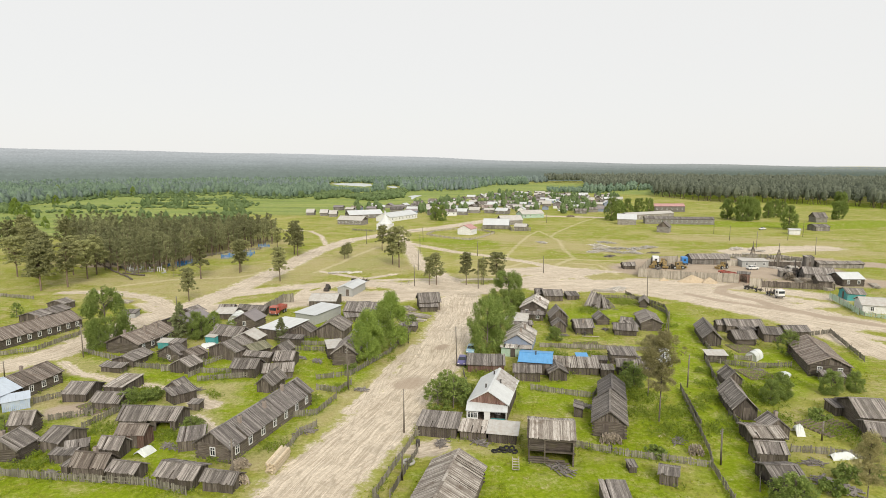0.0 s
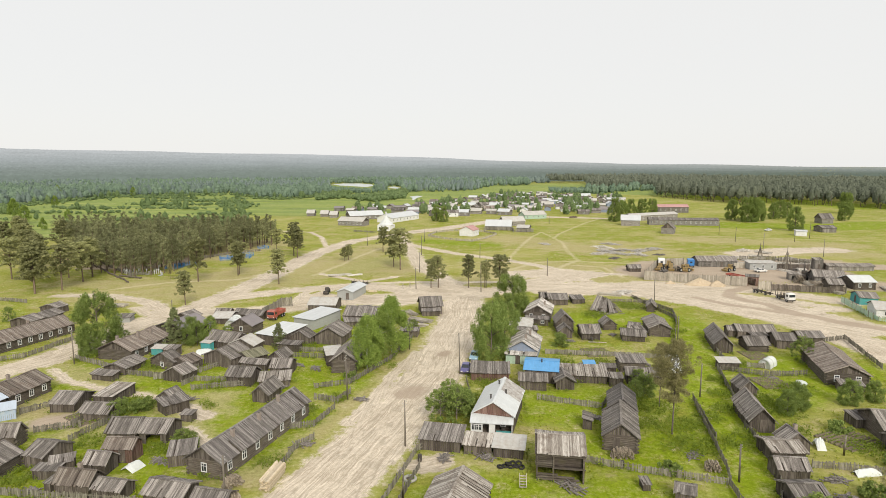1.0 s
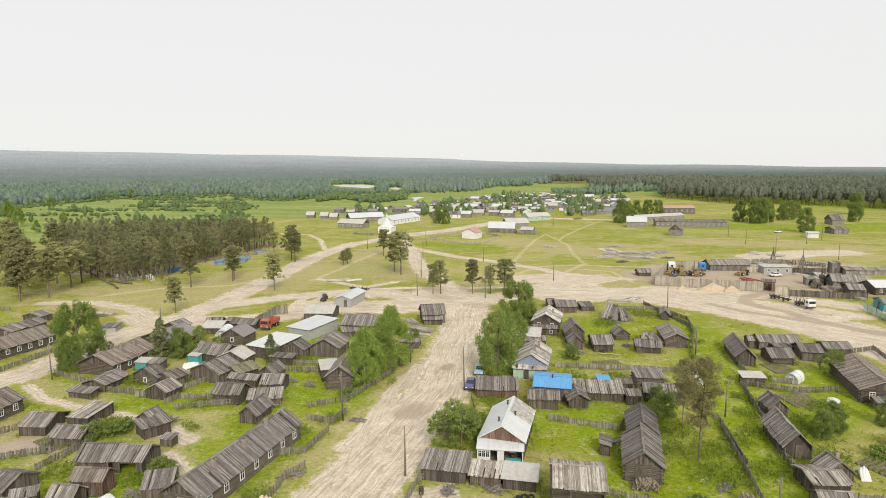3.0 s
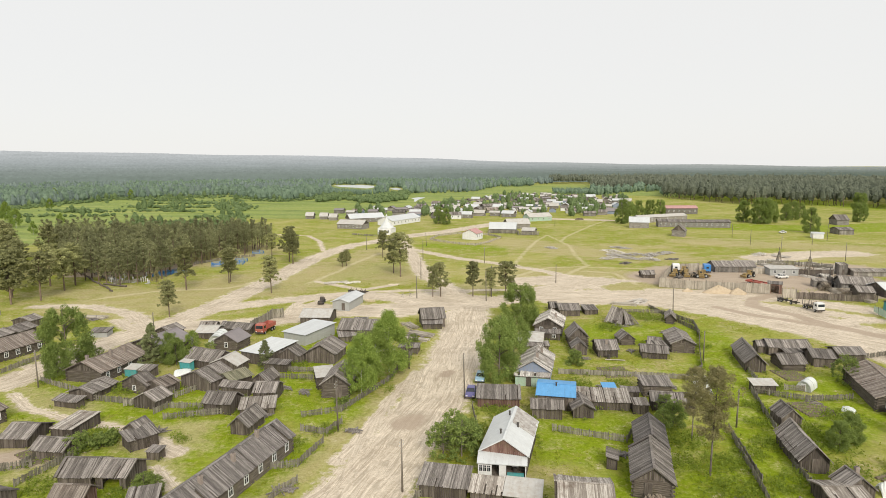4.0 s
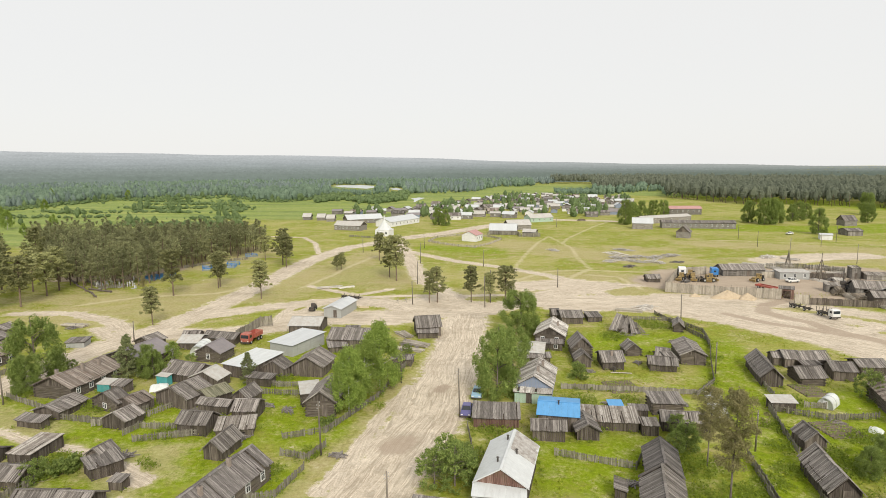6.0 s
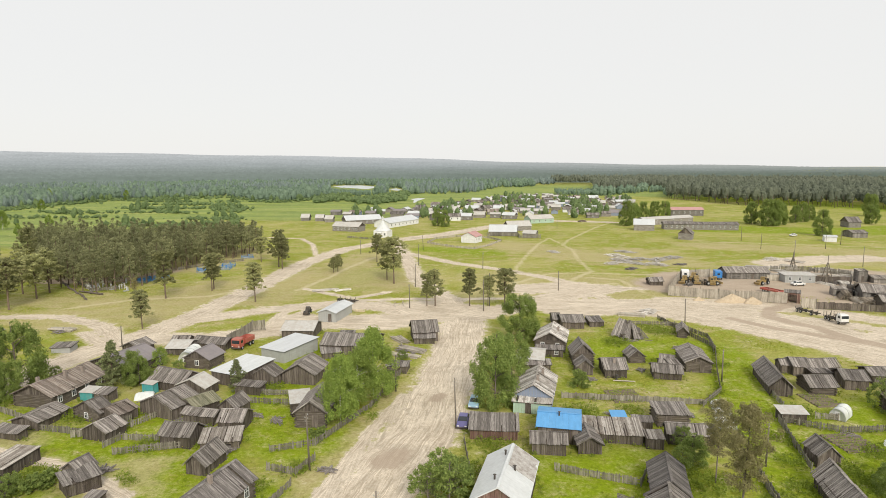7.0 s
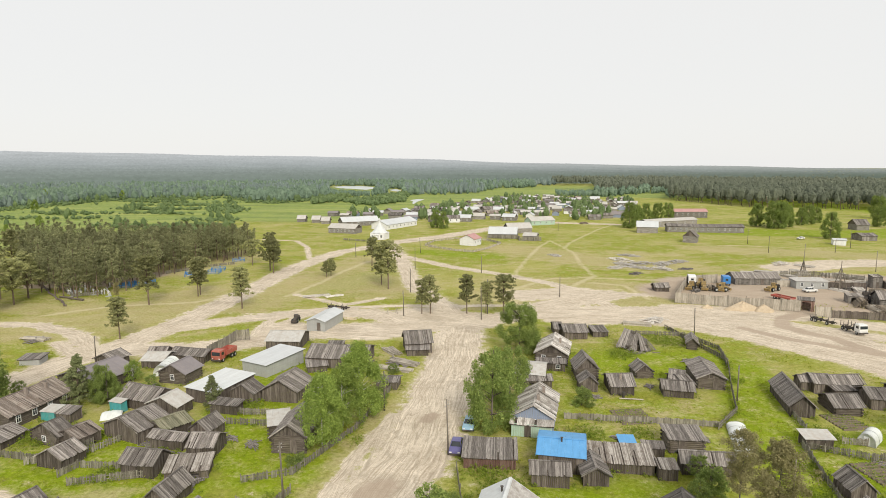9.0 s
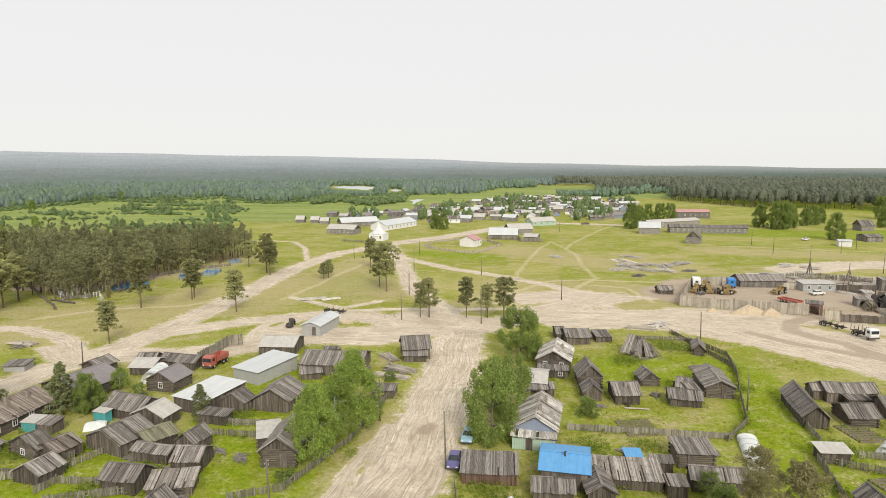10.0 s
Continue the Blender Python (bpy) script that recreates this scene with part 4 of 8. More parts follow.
def veranda(x, y, yaw, L, W, e, r):
    """The porch before the white-roofed house: glazed corner, doorway, white panel and an open bay with a bench."""
    root = thing("veranda", x, y, 0, yaw, "veranda with white metal roof, glazed corner and green bench", "veranda")
    rp = Pile()
    slope_boards(rp, L, (-W / 2, e), (W / 2, r), 0.8, False, 0, 0)
    tagged(part("roof", rp.mesh("roof", "metal_white"), root, "white sheet-metal roof"), kind="stuff")
    part("floor", simple("board_wall", (0, 0, 0.1, L - 0.3, W - 0.3, 0.5)), root)
    y0, top = -W / 2 + 0.25, e - 0.03
    for px in (-L / 2 + 0.2, -L / 2 + 1.75, -L / 2 + 2.75, -L / 2 + 3.5, L / 2 - 0.2):
        part("post", simple("white_paint", (px, y0, top / 2, 0.12, 0.12, top)), root)
    part("beam", simple("white_paint", (0, y0, top - 0.06, L - 0.3, 0.1, 0.12)), root)
    part("parapet", simple("white_paint", (-L / 2 + 0.97, y0, 0.58, 1.45, 0.07, 0.5)), root)
    for i in range(3):
        w = part("window", WINDOW_FRAME, root, "white-framed window", at=pose(-L / 2 + 0.49 + 0.48 * i, y0 - 0.01, 1.27) @ Matrix.Diagonal((0.43, 1, 0.62, 1)))
        part("pane", WINDOW_PANE, w)
    part("panel", simple("white_paint", (-L / 2 + 3.12, y0 + 0.02, 0.95, 0.66, 0.05, 1.8)), root)
    part("door", DOOR_MESH, root, "dark plank door", at=pose(-L / 2 + 2.25, W / 2 - 0.4, 0.33) @ Matrix.Diagonal((1, 1, 0.75, 1)))
    part("back_wall", simple("dark_or_shade_timber", (0, W / 2 - 0.25, 1.0, L - 0.4, 0.08, 2.0)), root)
    part("side_wall", simple("dark_or_shade_timber", (L / 2 - 0.25, 0.1, 0.9, 0.07, W - 0.6, 1.8)), root)
    part("side_wall", simple("white_paint", (-L / 2 + 0.25, 0.1, 0.95, 0.07, W - 0.6, 1.9)), root)
    part("bench", simple("teal_paint", (L / 2 - 1.4, y0 + 0.1, 0.75, 2.0, 0.4, 0.06), (L / 2 - 1.4, y0 - 0.1, 0.55, 2.0, 0.05, 0.4)), root, "green-painted bench")


def hay_barn(x, y, yaw, L, W, e, r):
    """A barn raised on posts: log room at one end, a loft darkened by an added sheet and an undercroft below it."""
    FOOTPRINTS.append((x, y, yaw, L, W))
    root = thing("hay_barn", x, y, 0, yaw, "hay barn on posts with loft darkened by a sheet, and undercroft", "barn")
    rp, lx, ly, fl = Pile(), L - 0.5, W - 0.5, 1.75
    slope_boards(rp, L, (-W / 2, e), (0, r), 0.16, True, 0.01, 0.12)
    slope_boards(rp, L, (W / 2, e), (0, r), 0.16, True, 0.01, 0.12)
    rp.box(0, 0, r - 0.02, L, 0.3, 0.05)
    # added dark deck gives the roof gaps their shade
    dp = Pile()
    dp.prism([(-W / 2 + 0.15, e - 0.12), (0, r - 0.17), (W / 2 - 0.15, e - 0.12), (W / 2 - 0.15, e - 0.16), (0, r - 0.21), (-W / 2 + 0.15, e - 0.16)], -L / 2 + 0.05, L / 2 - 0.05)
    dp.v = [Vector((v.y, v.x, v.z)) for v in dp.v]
    deck = part("roof", dp.mesh("roof", "dark_or_shade_timber"), root, "pale mossy plank roof")
    tagged(part("planking", rp.mesh("planking", "roof_planks_patched"), deck), kind="stuff")
    split = -lx / 2 + lx * 0.36
    part("floor", simple("dark_or_shade_timber", (0, 0, fl, lx, ly, 0.16)), root)
    wp = Pile()
    roof_at = lambda yy: e + (r - e) * (1 - abs(yy) / (W / 2)) - 0.22
    board_side(wp, (lx / 2, ly / 2), (-lx / 2, ly / 2), lambda s: roof_at(ly / 2), 0.24)
    board_side(wp, (lx / 2, -ly / 2), (lx / 2, ly / 2), lambda s: roof_at(-ly / 2 + ly * s), 0.24)
    board_side(wp, (-lx / 2, ly / 2), (-lx / 2, -ly / 2), lambda s: roof_at(ly / 2 - ly * s), 0.24)
    tagged(part("wall", wp.mesh("wall", "dark_or_shade_timber"), root), kind="stuff")
    room = Pile()
    n = 7
    for i in range(n):
        room.tube((-lx / 2 - 0.1, -ly / 2 + 0.1, fl + 0.2 + 0.25 * i), (split + 0.1, -ly / 2 + 0.1, fl + 0.2 + 0.25 * i), 0.13, 0.13, 7)
    tagged(part("log_front", room.mesh("log_front", "log_wall"), root), kind="stuff")
    part("partition", simple("dark_or_shade_timber", (split, -0.4, (fl + e) / 2, 0.1, ly - 0.9, e - fl - 0.2)), root)
    # dark sheet close behind the front stands in for the loft's inner shade
    part("loft_back", simple("dark_or_shade_timber", ((split + lx / 2) / 2, -ly / 2 + 0.45, (fl + e) / 2, lx / 2 - split, 0.1, e - fl - 0.1)), root)
    for px in (-lx / 2 + 0.1, split, lx / 2 - 0.1):
        part("post", simple("log_wall", (px, -ly / 2 - 0.02, e / 2 - 0.25, 0.18, 0.18, e + 0.1)), root)
    for z in (fl - 0.05, e - 0.28):
        part("beam", simple("log_wall", ((split + lx / 2) / 2, -ly / 2 - 0.1, z, lx / 2 - split + 0.3, 0.12, 0.14)), root)
    for z, w in ((0.25, 0.9), (0.55, 0.8), (0.85, 0.45)):
        part("log", simple("log_wall", (-lx / 2 + w * lx * 0.5, -ly / 2, z, lx * w, 0.2, 0.2)), root)


# west street: long barracks, cottages, sheds
house(-100.6, 120.1, 74, 25.4, 8.0, 2.0, 3.7, wall='log', windows={'f': 11}, chimneys=2, roof='brown', label='long one-storey log barracks with white window frames beside the road', category='barracks')
house(-108.0, 140.9, 83, 5.2, 6.0, 1.5, 2.4)
house(-109.0, 135.9, 88, 4.3, 6.0, 1.5, 2.4)
house(-112.0, 149.0, 81, 3.7, 5.7, 1.5, 2.4)
house(-76.8, 93.4, 82, 8.0, 7.0, 2.0, 3.5, wall='log', roof='brown', windows={'f': 3}, chimneys=1, label='brown-roofed log cottage with white windows')
house(-77.9, 86.1, 82, 6.2, 7.1, 2.0, 3.5, wall='log', roof='sky', windows={'f': 2}, label='cottage end under pale blue sheet-metal roofing')
lean(-72.7, 85.7, 39, 3.9, 3.0, 1.5, 1.9, wall='bluewhite', roof='sky', label='blue and white porch with a pale metal roof', category='porch')
house(-65.3, 91.1, 5, 4.0, 5.9, 1.3, 2.4)
house(-58.0, 87.4, -3, 4.9, 4.1, 1.3, 2.3)
lean(-60.4, 94.4, -3, 3.6, 6.0, 1.5, 1.7, roof='patched')
house(-50.1, 92.9, 75, 2.8, 3.0, 1.5, 2.6)
lean(-48.5, 90.8, 51, 4.3, 3.5, 1.6, 2.0)
lean(-44.3, 87.4, -4, 2.0, 1.8, 1.1, 1.3)
house(-50.0, 81.5, 5, 4.4, 5.1, 1.5, 2.8)
house(-45.3, 81.6, -1, 4.3, 4.9, 1.5, 2.7, open_front=True)
house(-46.7, 75.2, -0, 4.2, 3.0, 1.9, 2.9, wall='redboard', roof='brown', label='shed with red-brown board walls')
house(-47.7, 71.9, 2, 3.1, 3.0, 1.5, 2.6)
lean(-52.5, 71.6, 29, 3.0, 1.8, 1.3, 1.8)
house(-56.2, 74.0, -10, 3.2, 5.0, 1.5, 2.6)
house(-64.5, 77.5, 11, 3.4, 3.0, 1.6, 3.1, wall='log')
house(-61.0, 70.8, 86, 3.9, 5.3, 1.6, 3.1, wall='log', chimneys=1)
lean(-53.1, 69.9, 2, 3.3, 1.8, 1.2, 1.4)
house(-47.1, 67.1, -2, 4.8, 3.1, 1.5, 2.8, chimneys=1, roof='brown')
house(-42.5, 66.5, -8, 3.8, 3.0, 1.3, 2.1)
house(-35.4, 66.2, -7, 5.2, 4.1, 1.5, 2.4)
house(-30.0, 65.3, -4, 4.3, 3.0, 1.3, 2.1)
lean(-50.6, 67.3, -9, 1.2, 1.8, 1.1, 1.3)
house(-31.8, 81.3, 77, 20.9, 5.8, 2.1, 4.0, wall='log', roof='dark', windows={'f': 7, 'n': 1}, chimneys=3, label='long weathered log barracks with grey plank roof and white windows', category='barracks')
lean(-38.9, 75.5, 21, 3.5, 4.0, 1.5, 1.9)
# yard sheds between the two roads
house(-42.5, 103.4, -6, 5.1, 4.1, 1.6, 2.9)
house(-35.9, 97.0, 81, 5.0, 3.3, 1.3, 2.8)
house(-43.0, 110.2, -5, 5.5, 3.0, 1.5, 2.1)
house(-37.4, 109.1, 1, 3.9, 4.5, 1.5, 2.6)
house(-39.7, 113.9, 77, 3.8, 3.4, 1.5, 2.8)
house(-45.6, 114.4, 59, 4.6, 5.0, 1.5, 2.4, roof='moss')
house(-50.0, 113.7, 70, 5.9, 7.5, 1.8, 3.3)
house(-49.6, 121.6, 79, 3.7, 6.0, 1.6, 2.9, roof='pale')
house(-54.6, 123.9, -14, 7.4, 5.2, 1.7, 3.2, wall='board', roof='old', label='cottage with a weathered plank roof and a teal porch')
lean(-57.6, 120.9, -14, 2.6, 1.5, 1.6, 1.8, wall='teal', roof='pale', label='small teal-painted porch of the cottage', category='porch')
house(-60.1, 110.0, 71, 2.8, 6.0, 1.6, 3.1, wall='log', windows={'n': 1})
house(-56.5, 110.1, 72, 3.8, 5.0, 1.5, 2.4, roof='brown')
house(-54.7, 104.5, 78, 3.9, 4.5, 1.3, 2.5)
house(-71.8, 118.7, 83, 11.8, 8.0, 2.0, 3.8, wall='log', windows={'f': 4}, chimneys=3, roof='brown', label='long log house with three brick chimneys beside the road')
house(-67.3, 108.1, 83, 6.1, 5.0, 1.2, 2.0)
lean(-67.7, 102.9, -9, 4.9, 2.1, 1.1, 1.5)
lean(-65.8, 117.4, -4, 2.6, 2.4, 1.4, 1.7, wall='teal', roof='pale', label='teal porch with a white sheet roof', category='porch')
lean(-62.9, 117.0, -6, 2.8, 2.6, 1.4, 1.8)
house(-69.0, 132.5, 73, 8.5, 10.0, 1.9, 3.6, roof='mauve', wall='log', label='house under a mauve-grey metal roof')
house(-72.7, 142.2, 74, 4.1, 5.5, 1.5, 2.6)
house(-63.6, 143.2, -3, 4.8, 6.0, 1.5, 2.4, roof='pale')
house(-65.6, 146.7, 5, 3.9, 3.2, 1.5, 2.3)
house(-58.5, 146.0, -3, 7.5, 4.7, 1.5, 2.4)
house(-55.2, 135.3, 81, 5.2, 6.0, 1.9, 3.5, wall='log', roof='mauve', windows={'n': 1}, label='small log house with a mauve metal roof')
lean(-44.8, 129.1, -20, 7.0, 9.3, 2.2, 2.6, roof='white', wall='board', label='wide low shed under a white sheet-metal roof')
lean(-41.0, 143.0, -24, 6.7, 10.4, 2.3, 2.7, roof='galv', wall='panel', label='grey metal warehouse with a flat galvanised roof', category='warehouse')
house(-39.5, 127.5, 74, 3.2, 5.0, 1.5, 2.9)
lean(-40.6, 122.0, -9, 5.2, 2.4, 1.5, 1.8)
house(-33.5, 129.5, 85, 6.8, 6.5, 1.9, 3.7, wall='board', label='grey timber cottage with a steep plank roof')
house(-26.4, 113.0, 92, 8.0, 5.1, 2.3, 4.1, wall='log', roof='old', label='brown log house with a weathered board gable')
lean(-29.8, 115.5, 22, 3.4, 5.0, 2.1, 2.5, roof='pale', wall='log', label='log annex under a pale metal roof')
house(-29.1, 147.5, 0, 11.7, 9.0, 2.0, 3.4, label='long timber barn with a plank roof', category='barn')
lean(-32.5, 142.4, 21, 4.1, 4.0, 1.2, 1.7)
house(-43.1, 157.0, 2, 7.4, 8.3, 2.0, 3.2, roof='pale', label='barn with a pale weathered roof', category='barn')
lean(-32.5, 156.3, 5, 3.5, 2.2, 1.1, 1.2)
house(-40.0, 174.0, 81, 11.0, 5.2, 2.2, 3.0, roof='galv', wall='panel', label='grey corrugated metal garage beside the crossing', category='garage')
house(-15.5, 156.6, 16, 5.8, 6.0, 2.0, 4.0, label='tall grey timber barn by the crossroads', category='barn')
lean(-15.0, 153.1, 9, 4.9, 2.5, 1.3, 1.8)
house(-17.6, 135.1, -2, 4.2, 4.0, 1.3, 1.8)
# right of the main road
house(11.9, 152.5, 80, 9.0, 6.6, 2.3, 4.1, wall='log', roof='bleached', windows={'n': 2}, chimneys=1, label='two-window log house with a pale patched roof')
lean(11.0, 146.3, -4, 5.7, 2.5, 1.5, 1.8, windows={'f': 2}, label='glazed board porch', category='porch')
house(17.6, 169.5, 9, 5.6, 6.4, 1.6, 2.7)
house(14.3, 171.9, 5, 2.0, 6.0, 1.5, 2.4)
lean(23.4, 171.1, 5, 3.6, 5.4, 1.2, 1.4)
house(16.8, 143.2, 91, 6.0, 4.4, 1.9, 4.0, wall='log', label='narrow log house with a steep gable')
house(16.3, 136.8, 91, 3.5, 3.3, 1.4, 2.7)
house(21.6, 136.9, 2, 4.4, 6.0, 1.5, 2.8, chimneys=1)
house(27.0, 144.4, 95, 4.0, 3.4, 1.2, 2.5, wall='log')
house(30.7, 135.7, -5, 5.3, 4.5, 1.3, 2.3)
house(32.1, 140.7, -17, 2.7, 6.0, 1.5, 2.4)
house(32.3, 139.2, 18, 2.2, 5.6, 1.3, 2.1)
house(37.4, 142.2, 86, 9.0, 5.1, 1.9, 3.0, wall='log')
house(41.3, 163.1, 78, 5.5, 2.6, 1.3, 2.4, wall='log')
house(7.1, 140.9, -7, 5.2, 7.0, 2.0, 2.9, roof='pale', label='shed under a white metal roof')
lean(7.8, 136.8, 5, 5.5, 2.5, 1.5, 1.9, open_front=True)
house(7.0, 123.2, 81, 9.9, 6.3, 2.3, 4.1, wall='blueboard', roof='bleached', chimneys=2, windows={'n': 1}, label='house with pale rusted roof and blue-grey gable')
lean(6.1, 118.1, -6, 6.2, 3.0, 1.9, 2.2, wall='mint', roof='bleached', label='pale green porch with a weathered roof', category='porch')
house(9.5, 110.6, -7, 6.1, 7.3, 2.2, 2.9, wall='board', roof='blue', chimneys=1, label='cottage with a bright blue metal roof')
lean(0.3, 109.7, -0, 7.1, 5.0, 1.5, 2.1, wall='redboard', roof='old', label='long woodshed with stacked red-brown plank front', category='woodshed')
house(7.6, 105.2, -2, 5.0, 3.6, 1.5, 2.5)
house(12.9, 106.6, 90, 5.0, 3.6, 1.3, 2.3)
lean(16.5, 109.9, -3, 8.7, 5.0, 1.4, 1.9, roof='patched', label='long row of plank lean-to sheds')
lean(18.3, 113.3, 2, 2.3, 3.4, 1.5, 1.8, roof='bluesheet', label='small shed under a bright blue sheet')
lean(21.4, 112.6, -3, 3.0, 1.9, 1.5, 1.8)
lean(26.1, 115.8, 0, 5.2, 4.5, 1.9, 2.2, wall='log')
house(27.0, 109.3, -1, 6.7, 3.0, 1.5, 2.6)
lean(21.8, 107.5, -0, 2.6, 2.5, 1.5, 1.8, roof='patched')
house(18.45, 86.3, 80, 8.8, 5.0, 2.1, 3.9, wall='log', label='timber barn with firewood stacked under its gable', category='barn')
house(20.2, 94.2, 81, 7.2, 4.3, 2.3, 3.9, wall='log', roof='dark', label='rear half of the timber barn with a dark plank roof', category='barn')
lean(14.6, 90.2, 80, 3.0, 1.6, 1.3, 1.7)
house(1.8, 92.1, 80, 10.5, 6.3, 2.5, 4.4, wall='whitegable', roof='white', chimneys=3, windows={'n': 2}, label='white-roofed house with brown gable boards and metal flues')
veranda(0.75, 86.45, -3, 6.1, 2.5, 1.95, 2.4)
lean(-5.9, 82.5, -6, 6.0, 4.4, 1.5, 2.1, label='plank lean-to with dark gaps between its roof boards')
lean(-0.9, 81.3, -7, 4.2, 3.4, 1.3, 1.75, roof='patched', label='plank lean-to with mottled patched roofing')
lean(3.1, 80.8, -7, 4.4, 3.6, 1.35, 1.85, roof='pale', label='lean-to under pale weathered sheets')
hay_barn(9.2, 77.0, -4, 6.2, 6.7, 3.5, 4.6)
house(-3.5, 63.3, 80, 13, 6.8, 1.9, 3.7, wall='log', roof='patched', label='large barn with a patched broken plank roof', category='barn')
house(22.8, 71.1, -18, 2.4, 3.0, 1.3, 1.8)
lean(15.3, 64.9, 1, 3.1, 5.0, 1.5, 1.8)
lean(18.8, 73.3, 5, 1.2, 1.8, 0.8, 1.0)
lean(-88.8, 142.0, 13, 4.3, 4.0, 1.1, 1.3, wall='panel', label='low block shed with a pale door')
# along the grassy lane
house(47.6, 132.6, 82, 11.2, 4.0, 1.6, 3.4, wall='board', label='long grey shed along the lane')
house(52.8, 140.2, -2, 2.1, 3.0, 1.5, 2.3)
house(54.9, 139.9, 1, 3.2, 4.7, 1.6, 2.7)
house(59.0, 139.8, 5, 5.3, 3.9, 1.6, 2.7)
house(54.0, 130.8, 0, 4.6, 5.5, 1.5, 2.7, wall='log')
lean(57.3, 136.5, 5, 3.7, 2.0, 1.3, 1.6)
house(60.9, 133.8, -4, 4.2, 5.9, 1.6, 2.7)
house(67.4, 136.8, -3, 5.0, 5.6, 1.5, 2.3)
lean(44.1, 117.7, 1, 4.1, 2.6, 1.4, 1.8, roof='pale')
house(42.0, 104.7, 94, 3.7, 3.1, 1.5, 2.9)
house(39.2, 93.9, 85, 8.7, 3.9, 1.6, 3.6, wall='board', label='long grey barn with a steep plank gable', category='barn')
house(40.5, 84.8, 95, 3.1, 3.6, 1.5, 2.9, chimneys=1)
house(38.3, 83.0, 3, 4.6, 5.0, 1.5, 2.1, roof='patched')
house(36.9, 77.7, -2, 3.9, 3.4, 1.5, 2.4)
house(35.7, 71.6, 5, 4.0, 4.6, 1.5, 2.3)
house(62.3, 116.7, 79, 15.0, 7.2, 2.2, 3.8, wall='log', roof='brown', windows={'n': 2}, label='old log house with a torn plank roof')
lean(60.3, 107.7, -8, 3.9, 2.5, 1.3, 1.6)
house(56.2, 91.3, -2, 4.8, 7.0, 1.8, 3.4, wall='log')
lean(53.9, 93.9, 5, 2.5, 3.0, 1.3, 1.6)
house(54.3, 84.9, -10, 3.3, 5.0, 1.5, 2.4)
# east street behind the lane
house(111.0, 197.6, 4, 7.0, 8.0, 2.2, 3.7, roof='white', wall='log', windows={'f': 2})
house(101.4, 192.9, -6, 4.4, 6.0, 2.2, 3.5, roof='old', wall='log')
house(99.4, 161.9, -15, 8.9, 8.0, 2.0, 3.4, roof='pale', wall='white', windows={'f': 2}, label='white-walled cottage with a pale roof')
house(101.1, 176.4, -4, 5.0, 6.0, 1.9, 3.0, roof='old', wall='teal', label='teal-green cottage by the sawmill yard')
# north field: chapel road and office blocks
house(-12.7, 323.2, 68, 8.4, 8.4, 3.0, 5.0, roof='rust', wall='white', windows={'f': 3}, label='white plastered house with a pink rusty roof')
house(2.9, 354.0, -5, 15.0, 10.5, 2.1, 5.4, roof='galv', wall='board', label='pale-roofed farmhouse with grey board walls')
house(16.7, 344.0, -16, 7.1, 7.2, 2.2, 3.6, roof='pale')
house(11.0, 377.0, 17, 14, 10.0, 2.6, 5.4, roof='pale', wall='log')
house(-85.4, 370.5, -16, 17.5, 9.0, 2.7, 5.0, roof='pale', wall='log', windows={'f': 7}, label='long log school block with pale roof')
house(-87.7, 413.4, 31, 24.1, 11.0, 2.6, 5.4, roof='galv', wall='log', windows={'f': 6})
house(-62.7, 402.1, 65, 32.6, 12.0, 2.8, 5.4, roof='galv', wall='white', windows={'f': 8}, label='long pale office block')
house(26.0, 424.0, 29, 17.6, 9.0, 2.6, 5.0, roof='pale', wall='mint', windows={'f': 4}, label='pale mint house with a greyish roof')
house(82.6, 382.6, -11, 11.6, 9.5, 3.2, 6.2, roof='galv', wall='log')
house(114.4, 387.0, -5, 40.6, 9.0, 3.2, 4.4, roof='old', wall='log', windows={'f': 14}, label='very long log dormitory with white windows', category='barracks')
house(104.0, 420.4, 30, 40.6, 8.0, 3.2, 4.6, roof='pale', wall='log', windows={'f': 6})
house(134.0, 482.1, 3, 23.5, 10.0, 4.2, 6.0, roof='rust', wall='log', windows={'f': 6}, label='log club house with a dull red roof')
house(93.5, 340.2, 66, 7.6, 7.0, 2.8, 6.0, wall='log', label='lone log hut in the field')
house(158.8, 334.7, -17, 5.7, 6.6, 2.4, 2.9, roof='galv', wall='white', label='small white kiosk', category='kiosk')
house(180.6, 353.9, 4, 8.0, 9.0, 2.4, 3.6)
house(205.1, 403.7, 3, 7.7, 8.8, 3.0, 6.0, wall='log')
house(49.6, 221.5, 4, 4.6, 4.6, 1.2, 2.3, label='tumbledown hut outside the yard fence')
house(-41.1, 512.2, 28, 9.5, 7.0, 2.6, 4.6, wall='log', roof='old', windows={'f': 2})
house(-22.1, 441.6, -11, 9.2, 7.0, 2.6, 4.6, wall='log', roof='galv', windows={'f': 2})
house(-38.3, 505.9, 27, 7.9, 7.0, 2.6, 4.6, wall='log', roof='galv', windows={'f': 2})
house(-0.0, 518.1, -8, 8.4, 7.0, 2.6, 4.6, wall='white', roof='galv', windows={'f': 2})
house(-43.8, 459.8, 3, 8.8, 7.0, 2.6, 4.6, wall='log', roof='pale', windows={'f': 2})
house(-20.9, 517.3, -18, 11.9, 7.0, 2.6, 4.6, wall='white', roof='galv', windows={'f': 2})
house(-52.6, 486.2, 15, 9.6, 7.0, 2.6, 4.6, wall='white', roof='pale', windows={'f': 2})
house(-25.9, 470.2, 25, 8.7, 7.0, 2.6, 4.6, wall='board', roof='galv', windows={'f': 2})
house(0.3, 534.9, -10, 7.5, 7.0, 2.6, 4.6, wall='board', roof='old', windows={'f': 2})
